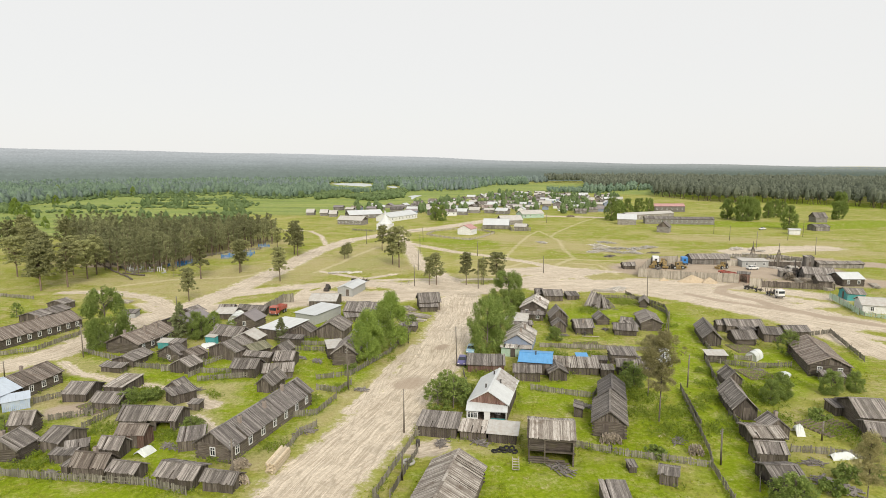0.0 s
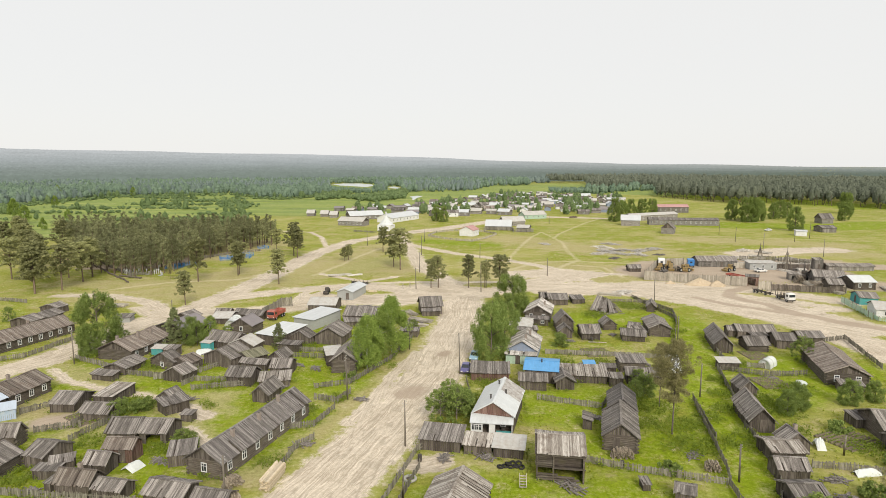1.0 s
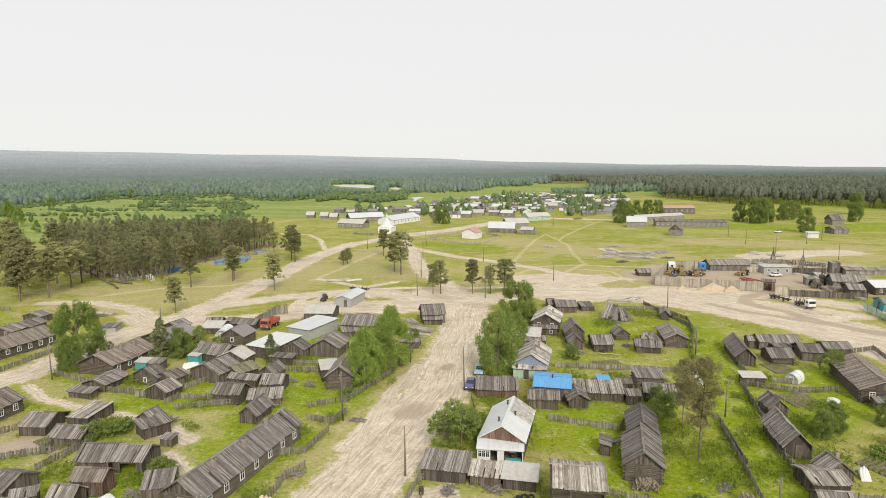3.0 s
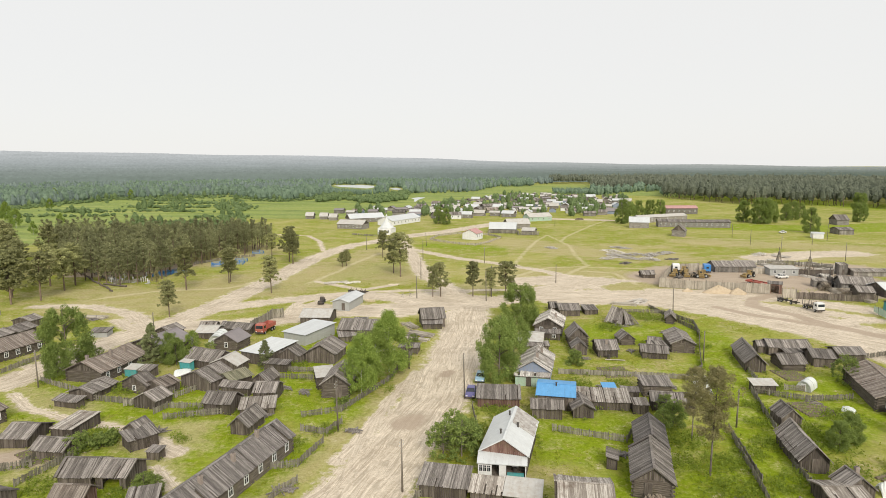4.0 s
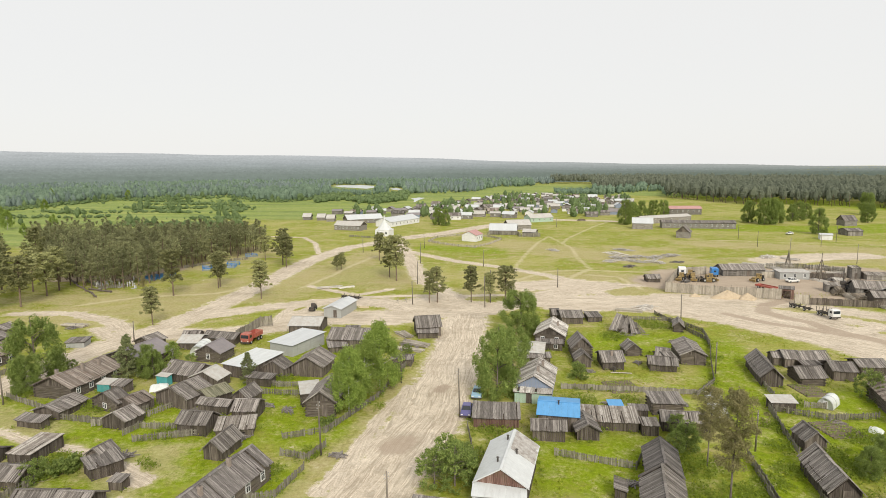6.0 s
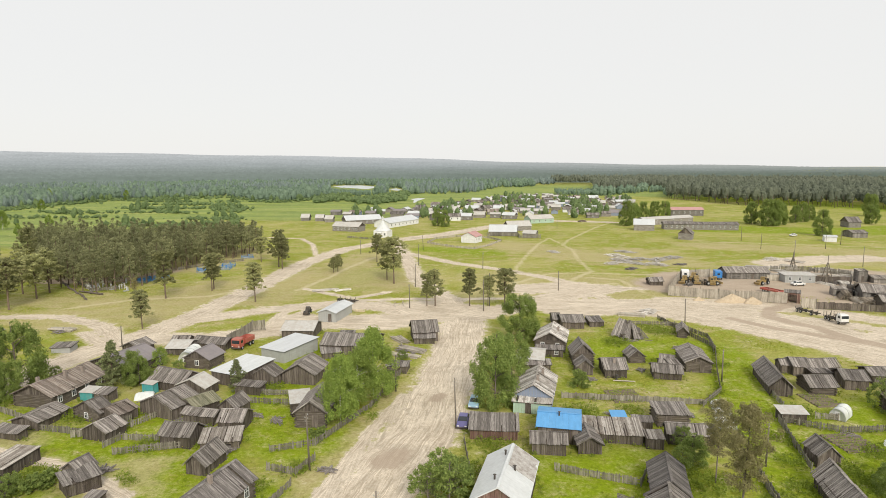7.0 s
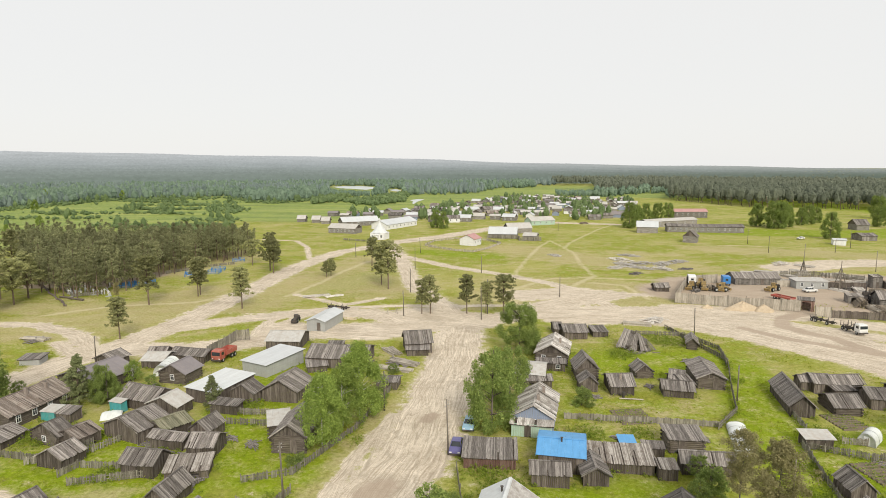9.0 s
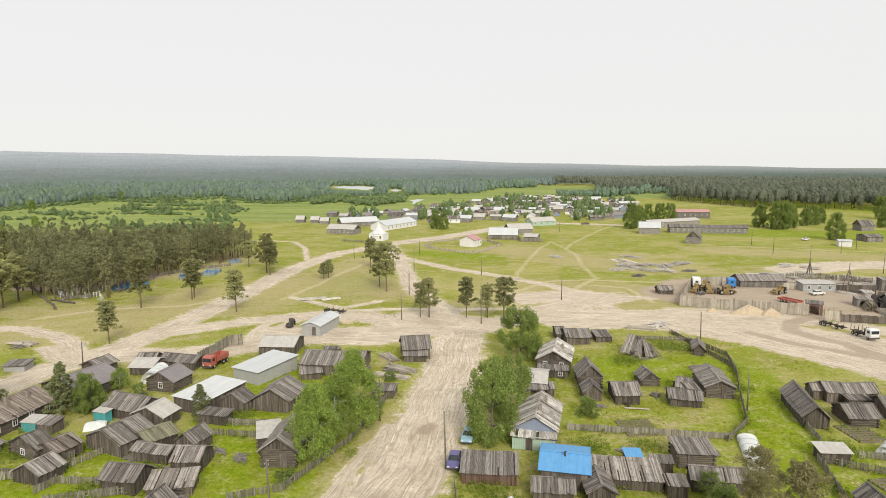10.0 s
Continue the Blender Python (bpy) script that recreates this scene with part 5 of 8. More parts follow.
house(-8.4, 523.0, 30, 11.5, 7.0, 2.6, 4.6, wall='log', roof='old', windows={'f': 2})
house(-34.8, 487.8, 14, 9.8, 7.0, 2.6, 4.6, wall='white', roof='pale', windows={'f': 2})
house(4.8, 533.6, 27, 8.4, 7.0, 2.6, 4.6, wall='white', roof='pale', windows={'f': 2})
house(-41.7, 436.4, 33, 7.8, 7.0, 2.6, 4.6, wall='board', roof='old', windows={'f': 2})
house(7.6, 449.5, -22, 9.4, 7.0, 2.6, 4.6, wall='log', roof='galv', windows={'f': 2})
house(-29.6, 436.9, 8, 8.7, 7.0, 2.6, 4.6, wall='white', roof='old', windows={'f': 2})
house(-36.4, 505.0, 28, 9.6, 7.0, 2.6, 4.6, wall='board', roof='pale', windows={'f': 2})
house(-130.8, 433.2, 3, 6.0, 7.0, 2.0, 4.4, roof='pale', wall='log')
house(-119.8, 429.6, 3, 5.9, 7.0, 2.0, 4.4, roof='pale', wall='log')
house(-111.2, 422.1, 3, 5.8, 7.0, 2.0, 4.4, roof='pale', wall='log')
# sawmill yard
house(81.8, 235.8, 3, 14.4, 7.4, 2.0, 3.5, roof='old', wall='silverboard', label='low grey timber shed with a pale door')
house(106.0, 205.2, -12, 9.0, 7.5, 2.2, 4.0, roof='old', wall='silverboard', open_front=True, label='open saw shed with a grey roof')
lean(95.7, 229.4, 0, 9.8, 5.5, 2.3, 2.6, roof='pale', wall='panel', windows={'f': 3}, label='grey flat-roofed sawmill workshop with dark openings', category='workshop')
lean(115.6, 230.5, 4, 3.2, 2.8, 3.5, 4.0, roof='patched', wall='silverboard', label='tall plank saw tower', category='tower')
house(125.5, 230.0, 2, 16.0, 6.0, 1.6, 2.3, roof='patched', wall='silverboard', label='long low plank shed behind the yard', category='barn')
lean(80.5, 198.5, -23, 4.0, 3.0, 2.8, 3.2, open_front=True, wall='redboard', label='open gate shelter with dark red boards')
lean(97.8, 208.8, -10, 4.0, 3.4, 2.0, 2.4, open_front=True, wall='silverboard', roof='patched', label='open plank shelter beside the log piles')

# rusted older sheeting over part of the white roof
for ob in [o for o in scene.objects if o.get("label", "").startswith("white-roofed house")]:
    rp = Pile()
    slope_boards(rp, 5.0, (-3.1, 2.5), (-0.25, 4.25), 0.55, True, 0.05, 0)
    tagged(part("roof_patch", rp.mesh("roof_patch", "metal_worn"), ob, "rusty grey older roof sheets", at=pose(2.7, 0, 0.07)), kind="stuff")


# ---- far village between the woods and the river ----


VILLAGE = [(-134.9, 472.0), (-105.6, 493.5), (-70, 528.5), (-64, 583.3), (-40.4, 590), (-2.2, 691.8), (49.8, 749.2), (69.9, 700), (128.8, 692.1), (124.3, 602.1), (81.9, 465), (58.0, 446), (29.8, 458), (-0.9, 452), (-45.6, 440), (-69.6, 446)]


def inside(x, y, ring):
    """Whether a place lies within a ring of places."""
    hit = False
    for (ax, ay), (bx, by) in zip(ring, ring[1:] + ring[:1]):
        if (ay > y) != (by > y) and x < ax + (bx - ax) * (y - ay) / (by - ay):
            hit = not hit
    return hit


def village():
    rnd = random.Random(21)
    taken = [(q[0], q[1]) for q in FOOTPRINTS if q[1] > 360]
    count = 0
    for i in range(4000):
        x, y = rnd.uniform(-135, 130), rnd.uniform(435, 750)
        if not inside(x, y, VILLAGE) or any(abs(x - a) < 9 and abs(y - c) < 14 for a, c in taken) or abs(x - (4 + 0.9 * (y - 407))) < 8:
            continue
        taken.append((x, y))
        house(x, y, rnd.choice((80, 85, -5, 5, 170)) + rnd.uniform(-8, 8), rnd.uniform(6, 10), rnd.uniform(5, 6.5), rnd.uniform(2.0, 2.6), rnd.uniform(3.4, 4.4),
              wall=rnd.choice(("log", "log", "board", "board", "log", "board", "white", "blueboard")), roof=rnd.choice(("pale", "galv", "old", "pale", "brown", "mauve", "dark", "galv")), windows={"f": 1})
        count += 1
        if count > 150:
            break


village()

# ---- trees ----


def facing(rng, out, loose):
    """Two axes of a leaf whose face looks roughly along out."""
    n = out / np.linalg.norm(out, axis=1)[:, None] + loose * rng.randn(*out.shape)
    u = np.cross(n, rng.randn(*out.shape))
    u /= np.linalg.norm(u, axis=1)[:, None]
    w = np.cross(n, u)
    return u, w / np.linalg.norm(w, axis=1)[:, None]


def leaf_quads(rng, centres, radii, count, size, flat=1.0):
    """Many small leaf clumps round the centres, as one cloud of quads."""
    c = np.repeat(np.asarray(centres), count, 0)
    rad = np.repeat(np.asarray(radii), count)[:, None]
    n = len(c)
    d = rng.randn(n, 3)
    d /= np.linalg.norm(d, axis=1)[:, None]
    p = c + d * rad * rng.rand(n, 1) ** 0.45 * np.array([1, 1, flat])
    u, w = facing(rng, d + np.array([0, 0, 0.35]), 0.55)
    s = size * rng.uniform(0.6, 1.3, (n, 1))
    v = np.stack([p - u * s - w * s * 0.5, p + u * s * 0.3 - w * s * 0.6, p + u * s + w * s * 0.4, p - u * s * 0.4 + w * s * 0.6], 1).reshape(-1, 3)
    return v, np.arange(4 * n).reshape(-1, 4)


def cloud_mesh(name, v, f_, material):
    me = bpy.data.meshes.new(name)
    me.from_pydata(v.tolist(), [], f_.tolist())
    me.materials.append(MATS[material])
    return me


def make_tree(name, seed, kind, height, clumps, count, leaf, label, category):
    """One tree of the given height at the origin, with trunk, limbs and crown."""
    rng = np.random.RandomState(seed)
    root = thing(name, 0, 0, 0, 0, label, category)
    trunk = Pile()
    bend = rng.uniform(-0.03, 0.03, 2) * height
    at = lambda s: Vector((bend[0] * s * s, bend[1] * s * s, height * s))
    r0 = height * {"birch": 0.013, "dead": 0.0105}.get(kind, 0.016)
    for i in range(6):
        a, c = i / 6.4, (i + 1) / 6.4
        trunk.tube(at(a) - Vector((0, 0, 0.25 if i == 0 else 0)), at(c), r0 * (1 - a * 0.85), r0 * (1 - c * 0.85), 7, False)
    cen, rad = [], []
    for i in range(clumps):
        if kind == "pine":
            s = 0.3 + 0.68 * rng.rand() ** 0.85
            out = height * 0.235 * math.sqrt(max(0.04, 1 - ((s - 0.58) / 0.44) ** 2)) * rng.uniform(0.25, 1.0) * (1 + 0.3 * math.sin(9 * s + seed))
            up, cr, fl = 0.03, height * 0.048, 0.65
        elif kind == "forest":
            s = 0.25 + 0.74 * rng.rand() ** 0.8
            out = height * 0.165 * min(1.0, (1.03 - s) / 0.5) * rng.uniform(0.25, 1.1) + 0.05
            up, cr, fl = 0.02, height * (0.06 if s < 0.8 else 0.042), 0.8
        elif kind == "spruce":
            s = 0.08 + 0.9 * rng.rand()
            out = height * 0.17 * min(1.0, (1.08 - s) / 0.55) * rng.uniform(0.4, 1.15) * (1 + 0.25 * math.sin(13 * s)) + 0.05
            up, cr, fl = -0.04, height * 0.045, 0.6
        elif kind == "dead":
            s = 0.34 + 0.64 * rng.rand() ** 0.8
            out = height * 0.23 * rng.uniform(0.15, 1.0) * (1.0 if s < 0.8 else (1.03 - s) / 0.23) * (0.45 + 0.55 * min(1, (s - 0.34) / 0.25)) * (1 + 0.35 * math.sin(2 * seed + 11 * s))
            up, cr, fl = 0.03, height * 0.04, 0.7
        else:
            s = (0.12 if kind == "birch" else 0.03) + 0.88 * rng.rand() ** 0.9
            out = height * 0.4 * math.sin(min(1, (1.03 - s) / 0.95) * math.pi * 0.7) ** 0.7 * rng.uniform(0.3, 1.0) ** 0.6
            up, cr, fl = 0.03, height * (0.07 if count < 100 else 0.08), (1.1 if count < 100 else 1.45 if kind == "birch" else 1.15)
        az = rng.rand() * 2 * math.pi
        p = at(s) + Vector((math.cos(az) * out, math.sin(az) * out, up * height * rng.rand()))
        cen.append(tuple(p))
        rad.append(cr * rng.uniform(0.7, 1.35))
        if kind == "dead":
            base = at(max(0.2, s - 0.02))
            trunk.tube(base, p, r0 * 0.16, r0 * 0.05, 3, False)
        elif i % (7 if kind == "forest" else 3) == 0:
            base = at(max(0.15, s - 0.1))
            midway = (base + p) / 2 + Vector((0, 0, 0.03 * height))
            trunk.tube(base, midway, r0 * 0.3, r0 * 0.2, 4, False)
            trunk.tube(midway, p, r0 * 0.2, r0 * 0.08, 4, False)
    bark = {"birch": "bark_birch", "broad": "bark_grey", "dead": "bark_grey"}.get(kind, "bark_pine")
    part("trunk", smooth_edges(trunk.mesh("trunk", bark)), root)
    needles = {"birch": "birch_leaves", "broad": "broad_leaves", "dead": "dry_needles", "pine": "pine_needles", "spruce": "spruce_needles", "forest": "forest_needles"}[kind]
    v, f_ = leaf_quads(rng, cen, rad, count, leaf, fl)
    part("crown", cloud_mesh("crown", v, f_, needles), root)
    return root


def make_bush(seed):
    rng = np.random.RandomState(seed)
    root = thing("bush", 0, 0, 0, 0, "leafy green garden bush", "bush")
    stems = Pile()
    cen, rad = [], []
    for i in range(26):
        a, s = rng.rand() * 6.28, rng.rand() ** 0.5
        p = (math.cos(a) * 0.75 * s, math.sin(a) * 0.75 * s, 0.15 + 0.65 * rng.rand() * (1.2 - s * 0.5))
        cen.append(p)
        rad.append(0.2 * rng.uniform(0.7, 1.3))
        if i % 3 == 0:
            stems.tube((0.1 * p[0], 0.1 * p[1], -0.1), p, 0.025, 0.01, 4, False)
    part("stem", stems.mesh("stem", "bark_grey"), root)
    v, f_ = leaf_quads(rng, cen, rad, 60, 0.07)
    part("foliage", cloud_mesh("foliage", v, f_, "broad_leaves"), root)
    return root


STOCK = {
    "pine": [make_tree("pine_tree", 10 + i, "pine", 12, 120, 44, 0.185, "tall Scots pine with bare lower trunk", "tree") for i in range(4)],
    "deadpine": [make_tree("dying_pine", 20 + i, "dead", 12, 240, 70, 0.075, "dying pine with thin brown needles and bare twigs", "tree") for i in range(2)],
    "birch": [make_tree("birch_tree", 30 + i, "birch", 12, 150, 38, 0.2, "leafy green birch with a pale trunk", "tree") for i in range(3)],
    "shrub": [make_tree("large_bush", 80 + i, "broad", 12, 90, 26, 0.34, "large rounded leafy bush", "bush") for i in range(3)],
    "spruce": [make_tree("spruce_tree", 50, "spruce", 12, 190, 46, 0.17, "dark narrow spruce among the sheds", "tree")],
    "grown": [make_tree("birch_tree", 90 + i, "birch", 12, 84, 230, 0.145, "tall leafy birch with a full drooping crown", "tree") for i in range(3)],
    "thick": [make_tree("large_bush", 84 + i, "broad", 12, 84, 44, 0.23, "large rounded leafy bush", "bush") for i in range(3)],
    "full": [make_tree("leafy_tree", 95 + i, "broad", 12, 84, 230, 0.145, "dense dark green leafy tree", "tree") for i in range(2)],
    "forest": [make_tree("forest_pine", 60 + i, "forest", 15, 56, 30, 0.21, "slender olive-green pine in a dense stand", "tree") for i in range(5)],
    "bush": [make_bush(70 + i) for i in range(2)],
}
USED = {}
grove = random.Random(5)


def plant(stock, x, y, height, native, spread=1.0, group=""):
    """A tree of the stock at a place; the first of each kind is moved there itself, the others are copies."""
    variants = STOCK[stock]
    i = grove.randrange(len(variants))
    s = height / native
    m = pose(x, y, -0.05, 0, 0, grove.uniform(0, 360)) @ Matrix.Diagonal((s * spread, s * spread, s, 1))
    ob = variants[i]
    if (stock, i) not in USED:
        USED[stock, i] = m
        return
    c = copy_thing(ob, m)
    if group:
        c["group"] = group


def pine(x, y, h, wide=1.12):
    plant("pine", x, y, h, 12, wide)


def deadpine(x, y, h):
    plant("deadpine", x, y, h, 12, 0.92)


def birch(x, y, h, dark=False):
    if y > 300:
        return plant("full" if dark else "grown", x, y, h, 12, 0.8)
    if h < 5.8:
        return plant("thick" if dark else "birch", x, y, h, 12, 1.1)
    plant("full" if dark else "grown", x, y, h, 12, 0.8 if dark else 0.95)


def spruce(x, y, h):
    plant("spruce", x, y, h, 12, 1.15)


def shrub_tree(x, y, h):
    plant("full", x, y, h, 12, 1.05)


def bush(x, y, h):
    if h > 2.0:
        plant("thick" if y < 135 else "shrub", x, y, h, 12, 1.3)
    else:
        plant("bush", x, y, h, 0.95, 1.0)


# ---- power poles ----


def make_pole():
    root = thing("power_pole", 0, 0, 0, 0, "grey wooden power pole with small insulators", "power pole")
    p = Pile()
    p.tube((0, 0, -0.4), (0, 0, 8), 0.13, 0.09, 8)
    part("post", smooth_edges(p.mesh("post", "pole_wood")), root)
    p = Pile()
    p.tube((0, 0, 0), (0.22, 0, 0.06), 0.015, 0.015, 5)
    p.tube((0.22, 0, 0.02), (0.22, 0, 0.17), 0.045, 0.03, 7)
    hook = p.mesh("insulator", "panel_grey")
    for turn, z in ((0, 7.7), (180, 7.45), (0, 7.2), (180, 6.95)):
        part("insulator", hook, root, at=pose(0, 0, z, 0, 0, turn))
    return root


POLE = [make_pole()]


def pole(x, y, h):
    m = pose(x, y, 0, grove.uniform(-1.5, 1.5), grove.uniform(-1.5, 1.5), grove.uniform(0, 90)) @ Matrix.Diagonal((1, 1, h / 8, 1))
    if "pole" not in USED:
        USED["pole"] = m
    else:
        copy_thing(POLE[0], m)


# trees round the crossroads
pine(-18.5, 187.2, 8.6, 1.1)
pine(-16.3, 187.6, 10.0, 1.2)
pine(-7.0, 188.2, 9.9, 1.1)
pine(-2.1, 188.6, 8.2, 1.1)
pine(2.3, 186.6, 10.6, 1.25)
pine(-32.7, 217.3, 15.2, 1.12)
pine(-36.2, 224.0, 11.5, 1.1)
pine(-46.7, 259.3, 10.8, 1.1)
pine(-66.9, 188.6, 11.0)
pine(-92.4, 257.0, 10.1)
pine(-81.3, 246.2, 13.9)
pine(-86.6, 204.6, 11.4)
pine(-57.5, 235.8, 5.6, 1.3)
pine(-56.4, 237.4, 6.3, 1.3)
pine(-82.2, 159.1, 9.2)
pine(-133.8, 169.5, 12.7)
pine(-94.5, 191.0, 13.8)
pine(-86.0, 202.1, 11.1)
pine(-78.2, 241.3, 12.2)
deadpine(-105.3, 193.5, 5.5)
deadpine(26.1, 88.5, 13.7)
deadpine(26.8, 98.1, 10.4)
deadpine(42.4, 66.1, 9.1)
birch(-78.8, 117.8, 13.5, dark=True)
birch(-79.1, 115.4, 6.9, dark=True)
plant("full", 5.5, 157.9, 10.6, 12, 1.05)
birch(0.4, 120.1, 12.3, dark=True)
birch(3.1, 129.1, 10.0, dark=True)
birch(-22.5, 111.9, 9.3)
birch(-19.7, 122.4, 10.6)
birch(-21.3, 118.4, 9.0)
bush(-6.9, 90.7, 4.9)
bush(-4.5, 90.9, 5.3)
bush(-5.8, 94.0, 5.0)
bush(-3.4, 96.2, 3.1)
spruce(-65.6, 122.9, 8.3)
birch(-63.0, 124.8, 6.2, dark=True)
spruce(-43.2, 122.8, 5.6)
birch(-57.2, 124.8, 2.2, dark=True)
birch(-61.0, 123.4, 5.9, dark=True)
birch(-63.0, 133.3, 3.8)
birch(59.8, 122.6, 5.3, dark=True)
shrub_tree(45.6, 97.2, 4.0)
shrub_tree(48.2, 99.4, 4.4)
shrub_tree(57.0, 101.6, 4.3)
shrub_tree(61.6, 103.0, 3.6)
birch(25.4, 102.5, 3.6, dark=True)
birch(23.6, 100.8, 3.4, dark=True)
birch(-116.8, 139.5, 3.6, dark=True)
bush(-55.8, 87.3, 2.8)
bush(-40.5, 78.4, 2.9)
bush(-39.7, 79.4, 2.1)
bush(-72.7, 123.2, 3.1)
bush(-67.4, 77.2, 2.9)
bush(15.1, 128.8, 2.9)
bush(22.7, 77.2, 1.6)
bush(34.6, 65.5, 4.4)
bush(33.6, 66.0, 3.7)
bush(35.8, 66.1, 3.3)
bush(-56.8, 128.9, 3.2)
birch(155.6, 419.4, 15.0, dark=True)
birch(160.0, 406.8, 16.5, dark=True)
birch(165.5, 411.0, 16.0, dark=True)
birch(170.7, 417.0, 15.0, dark=True)
birch(185.3, 428.0, 12.0, dark=True)
birch(193.0, 436.0, 12.5, dark=True)
birch(202.7, 447.0, 11.0, dark=True)
birch(166.3, 356.8, 14.0, dark=True)
birch(257.9, 478.3, 17.0, dark=True)
birch(226.0, 420.0, 13.0, dark=True)
birch(-37.2, 399.0, 11.8, dark=True)
birch(-32.4, 395.4, 10.6, dark=True)
birch(77.8, 406.6, 15.8, dark=True)
birch(86.6, 427.7, 13.5, dark=True)
birch(94.3, 437.0, 13.0, dark=True)
birch(107.6, 461.6, 12.5, dark=True)
birch(117.6, 472.5, 11.9, dark=True)
bush(-55.7, 88.9, 2.7)
bush(-53.7, 90.0, 2.0)
bush(-40.8, 79.4, 2.5)
bush(-53.4, 91.4, 1.8)
bush(-3.3, 94.9, 2.8)
bush(-4.9, 95.6, 3.6)
bush(25.8, 103.3, 3.8)
bush(25.7, 107.3, 3.1)
bush(-58.5, 124.0, 3.1)
bush(-78.5, 125.9, 2.5)
bush(-17.8, 141.2, 2.1)
bush(-17.6, 127.6, 2.7)
bush(-19.5, 126.3, 3.1)
bush(14.4, 129.3, 3.1)
bush(54.7, 131.0, 2.1)
bush(-24.3, 106.4, 1.5)
bush(2.0, 127.0, 2.7)
birch(-294.5, 364.6, 11.3)
birch(-256.3, 331.0, 6.8)
birch(-336.8, 406.6, 12.3)
birch(-381.2, 506.3, 9.6)
birch(-281.2, 385.7, 7.2)
birch(-501.6, 670.6, 11.4)
birch(-410.8, 670.7, 10.0)
bush(44.1, 72.9, 2.0)
bush(51.6, 80.8, 2.0)
bush(47.9, 73.2, 2.0)
bush(40.9, 69.8, 1.8)
bush(50.0, 91.0, 1.8)
bush(58.8, 93.2, 1.8)
# power poles
pole(-10.9, 81.8, 6.3)
pole(-5.2, 111.0, 7.5)
pole(-78.8, 110.2, 6.6)
pole(39.5, 133.0, 6.0)
pole(34.5, 102.9, 5.7)
pole(43.6, 168.8, 6.9)
pole(18.6, 210.3, 5.8)
pole(-22.6, 97.2, 7.5)
pole(-28.8, 65.5, 5.9)
pole(-9.2, 68.6, 3.6)
pole(-78.4, 145.4, 4.5)
pole(-22.8, 184.7, 6.4)
pole(-25.2, 213.0, 7.1)
pole(-29.4, 252.9, 8.0)
pole(-32.9, 294.4, 6.5)
pole(-57.8, 280.0, 6.0)
pole(-5.1, 246.9, 6.1)
pole(-3.1, 182.5, 8.3)
pole(-1.7, 188.1, 8.9)
pole(115.2, 305.0, 7.2)
pole(117.8, 334.2, 6.9)
pole(114.8, 273.4, 8.0)
pole(143.2, 307.0, 5.9)
pole(132.4, 259.4, 7.4)
pole(157.1, 321.7, 8.0)
pole(34.2, 386.9, 5.7)
pole(30.4, 75.7, 4.7)
pole(46.6, 83.7, 2.8)
pole(-84.8, 97.7, 3.1)
pole(-16.3, 124.5, 6.4)


GROVE = [(-172, 243), (-158, 222), (-147, 211), (-132, 201), (-119, 196), (-112, 203), (-112, 225), (-113, 246), (-105, 268), (-100, 275), (-104, 288), (-135, 297), (-175, 296), (-205, 300), (-215, 285)]


def pine_wood():
    """The dense pine stand on the west side, and loose pines at its edge."""
    rnd = random.Random(3)
    trees = []
    for k in range(20000):
        x, y = rnd.uniform(-215, -100), rnd.uniform(195, 300)
        if not inside(x, y, GROVE) or any(abs(x - a) < 3.0 and abs(y - c) < 3.3 for a, c, h in trees):
            continue
        trees.append((x, y, 10.3 + 3.6 * rnd.random() ** 1.2))
    trees.sort(key=lambda q: q[1] - 0.55 * q[0])
    for x, y, h in trees[:290]:
        plant("forest", x, y, h, 15, 1.1, "dense pine stand")
    rest_v, rest_f, base = [], [], 0
    source = next(o for o in STOCK["forest"][0].children if o.name.startswith("crown")).data
    co = np.empty(len(source.vertices) * 3)
    source.vertices.foreach_get("co", co)
    co = co.reshape(-1, 4, 3)[::3].reshape(-1, 3)
    for x, y, h in trees[290:760]:
        a, s = rnd.uniform(0, 6.28), h / 15
        rest_v.append(np.stack([x + s * 1.1 * (co[:, 0] * math.cos(a) - co[:, 1] * math.sin(a)), y + s * 1.1 * (co[:, 0] * math.sin(a) + co[:, 1] * math.cos(a)), s * co[:, 2]], 1))
        rest_f.append(np.arange(len(co)).reshape(-1, 4) + base)
        base += len(co)
    tagged(new("pine_stand_rear", cloud_mesh("pine_stand_rear", np.concatenate(rest_v), np.concatenate(rest_f), "forest_needles")), "crowded olive pine crowns deep in the stand", "forest", kind="stuff")
    for x, y, h in ((-133.4, 169.2, 12), (-128.8, 174.4, 12.5), (-132, 188.3, 11.5), (-134, 196, 12), (-140.5, 178, 12.5), (-147, 186, 13), (-141, 194, 12), (-153, 196, 12.5), (-190, 225, 14), (-192, 236, 15), (-186, 230, 13), (-172, 214, 12), (-164, 206, 13), (-158, 190, 12), (-181, 246, 13), (-200, 246, 13)):
        plant("pine", x, y, h + 1.5, 12, 1.25)


pine_wood()


def settle():
    for key, m in USED.items():
        ob = POLE[0] if key == "pole" else STOCK[key[0]][key[1]]
        ob.matrix_basis = m
    for stock, trees in STOCK.items():
        for i, ob in enumerate(trees):
            if (stock, i) not in USED:
                for o in (*ob.children_recursive, ob):
                    bpy.data.objects.remove(o)


settle()


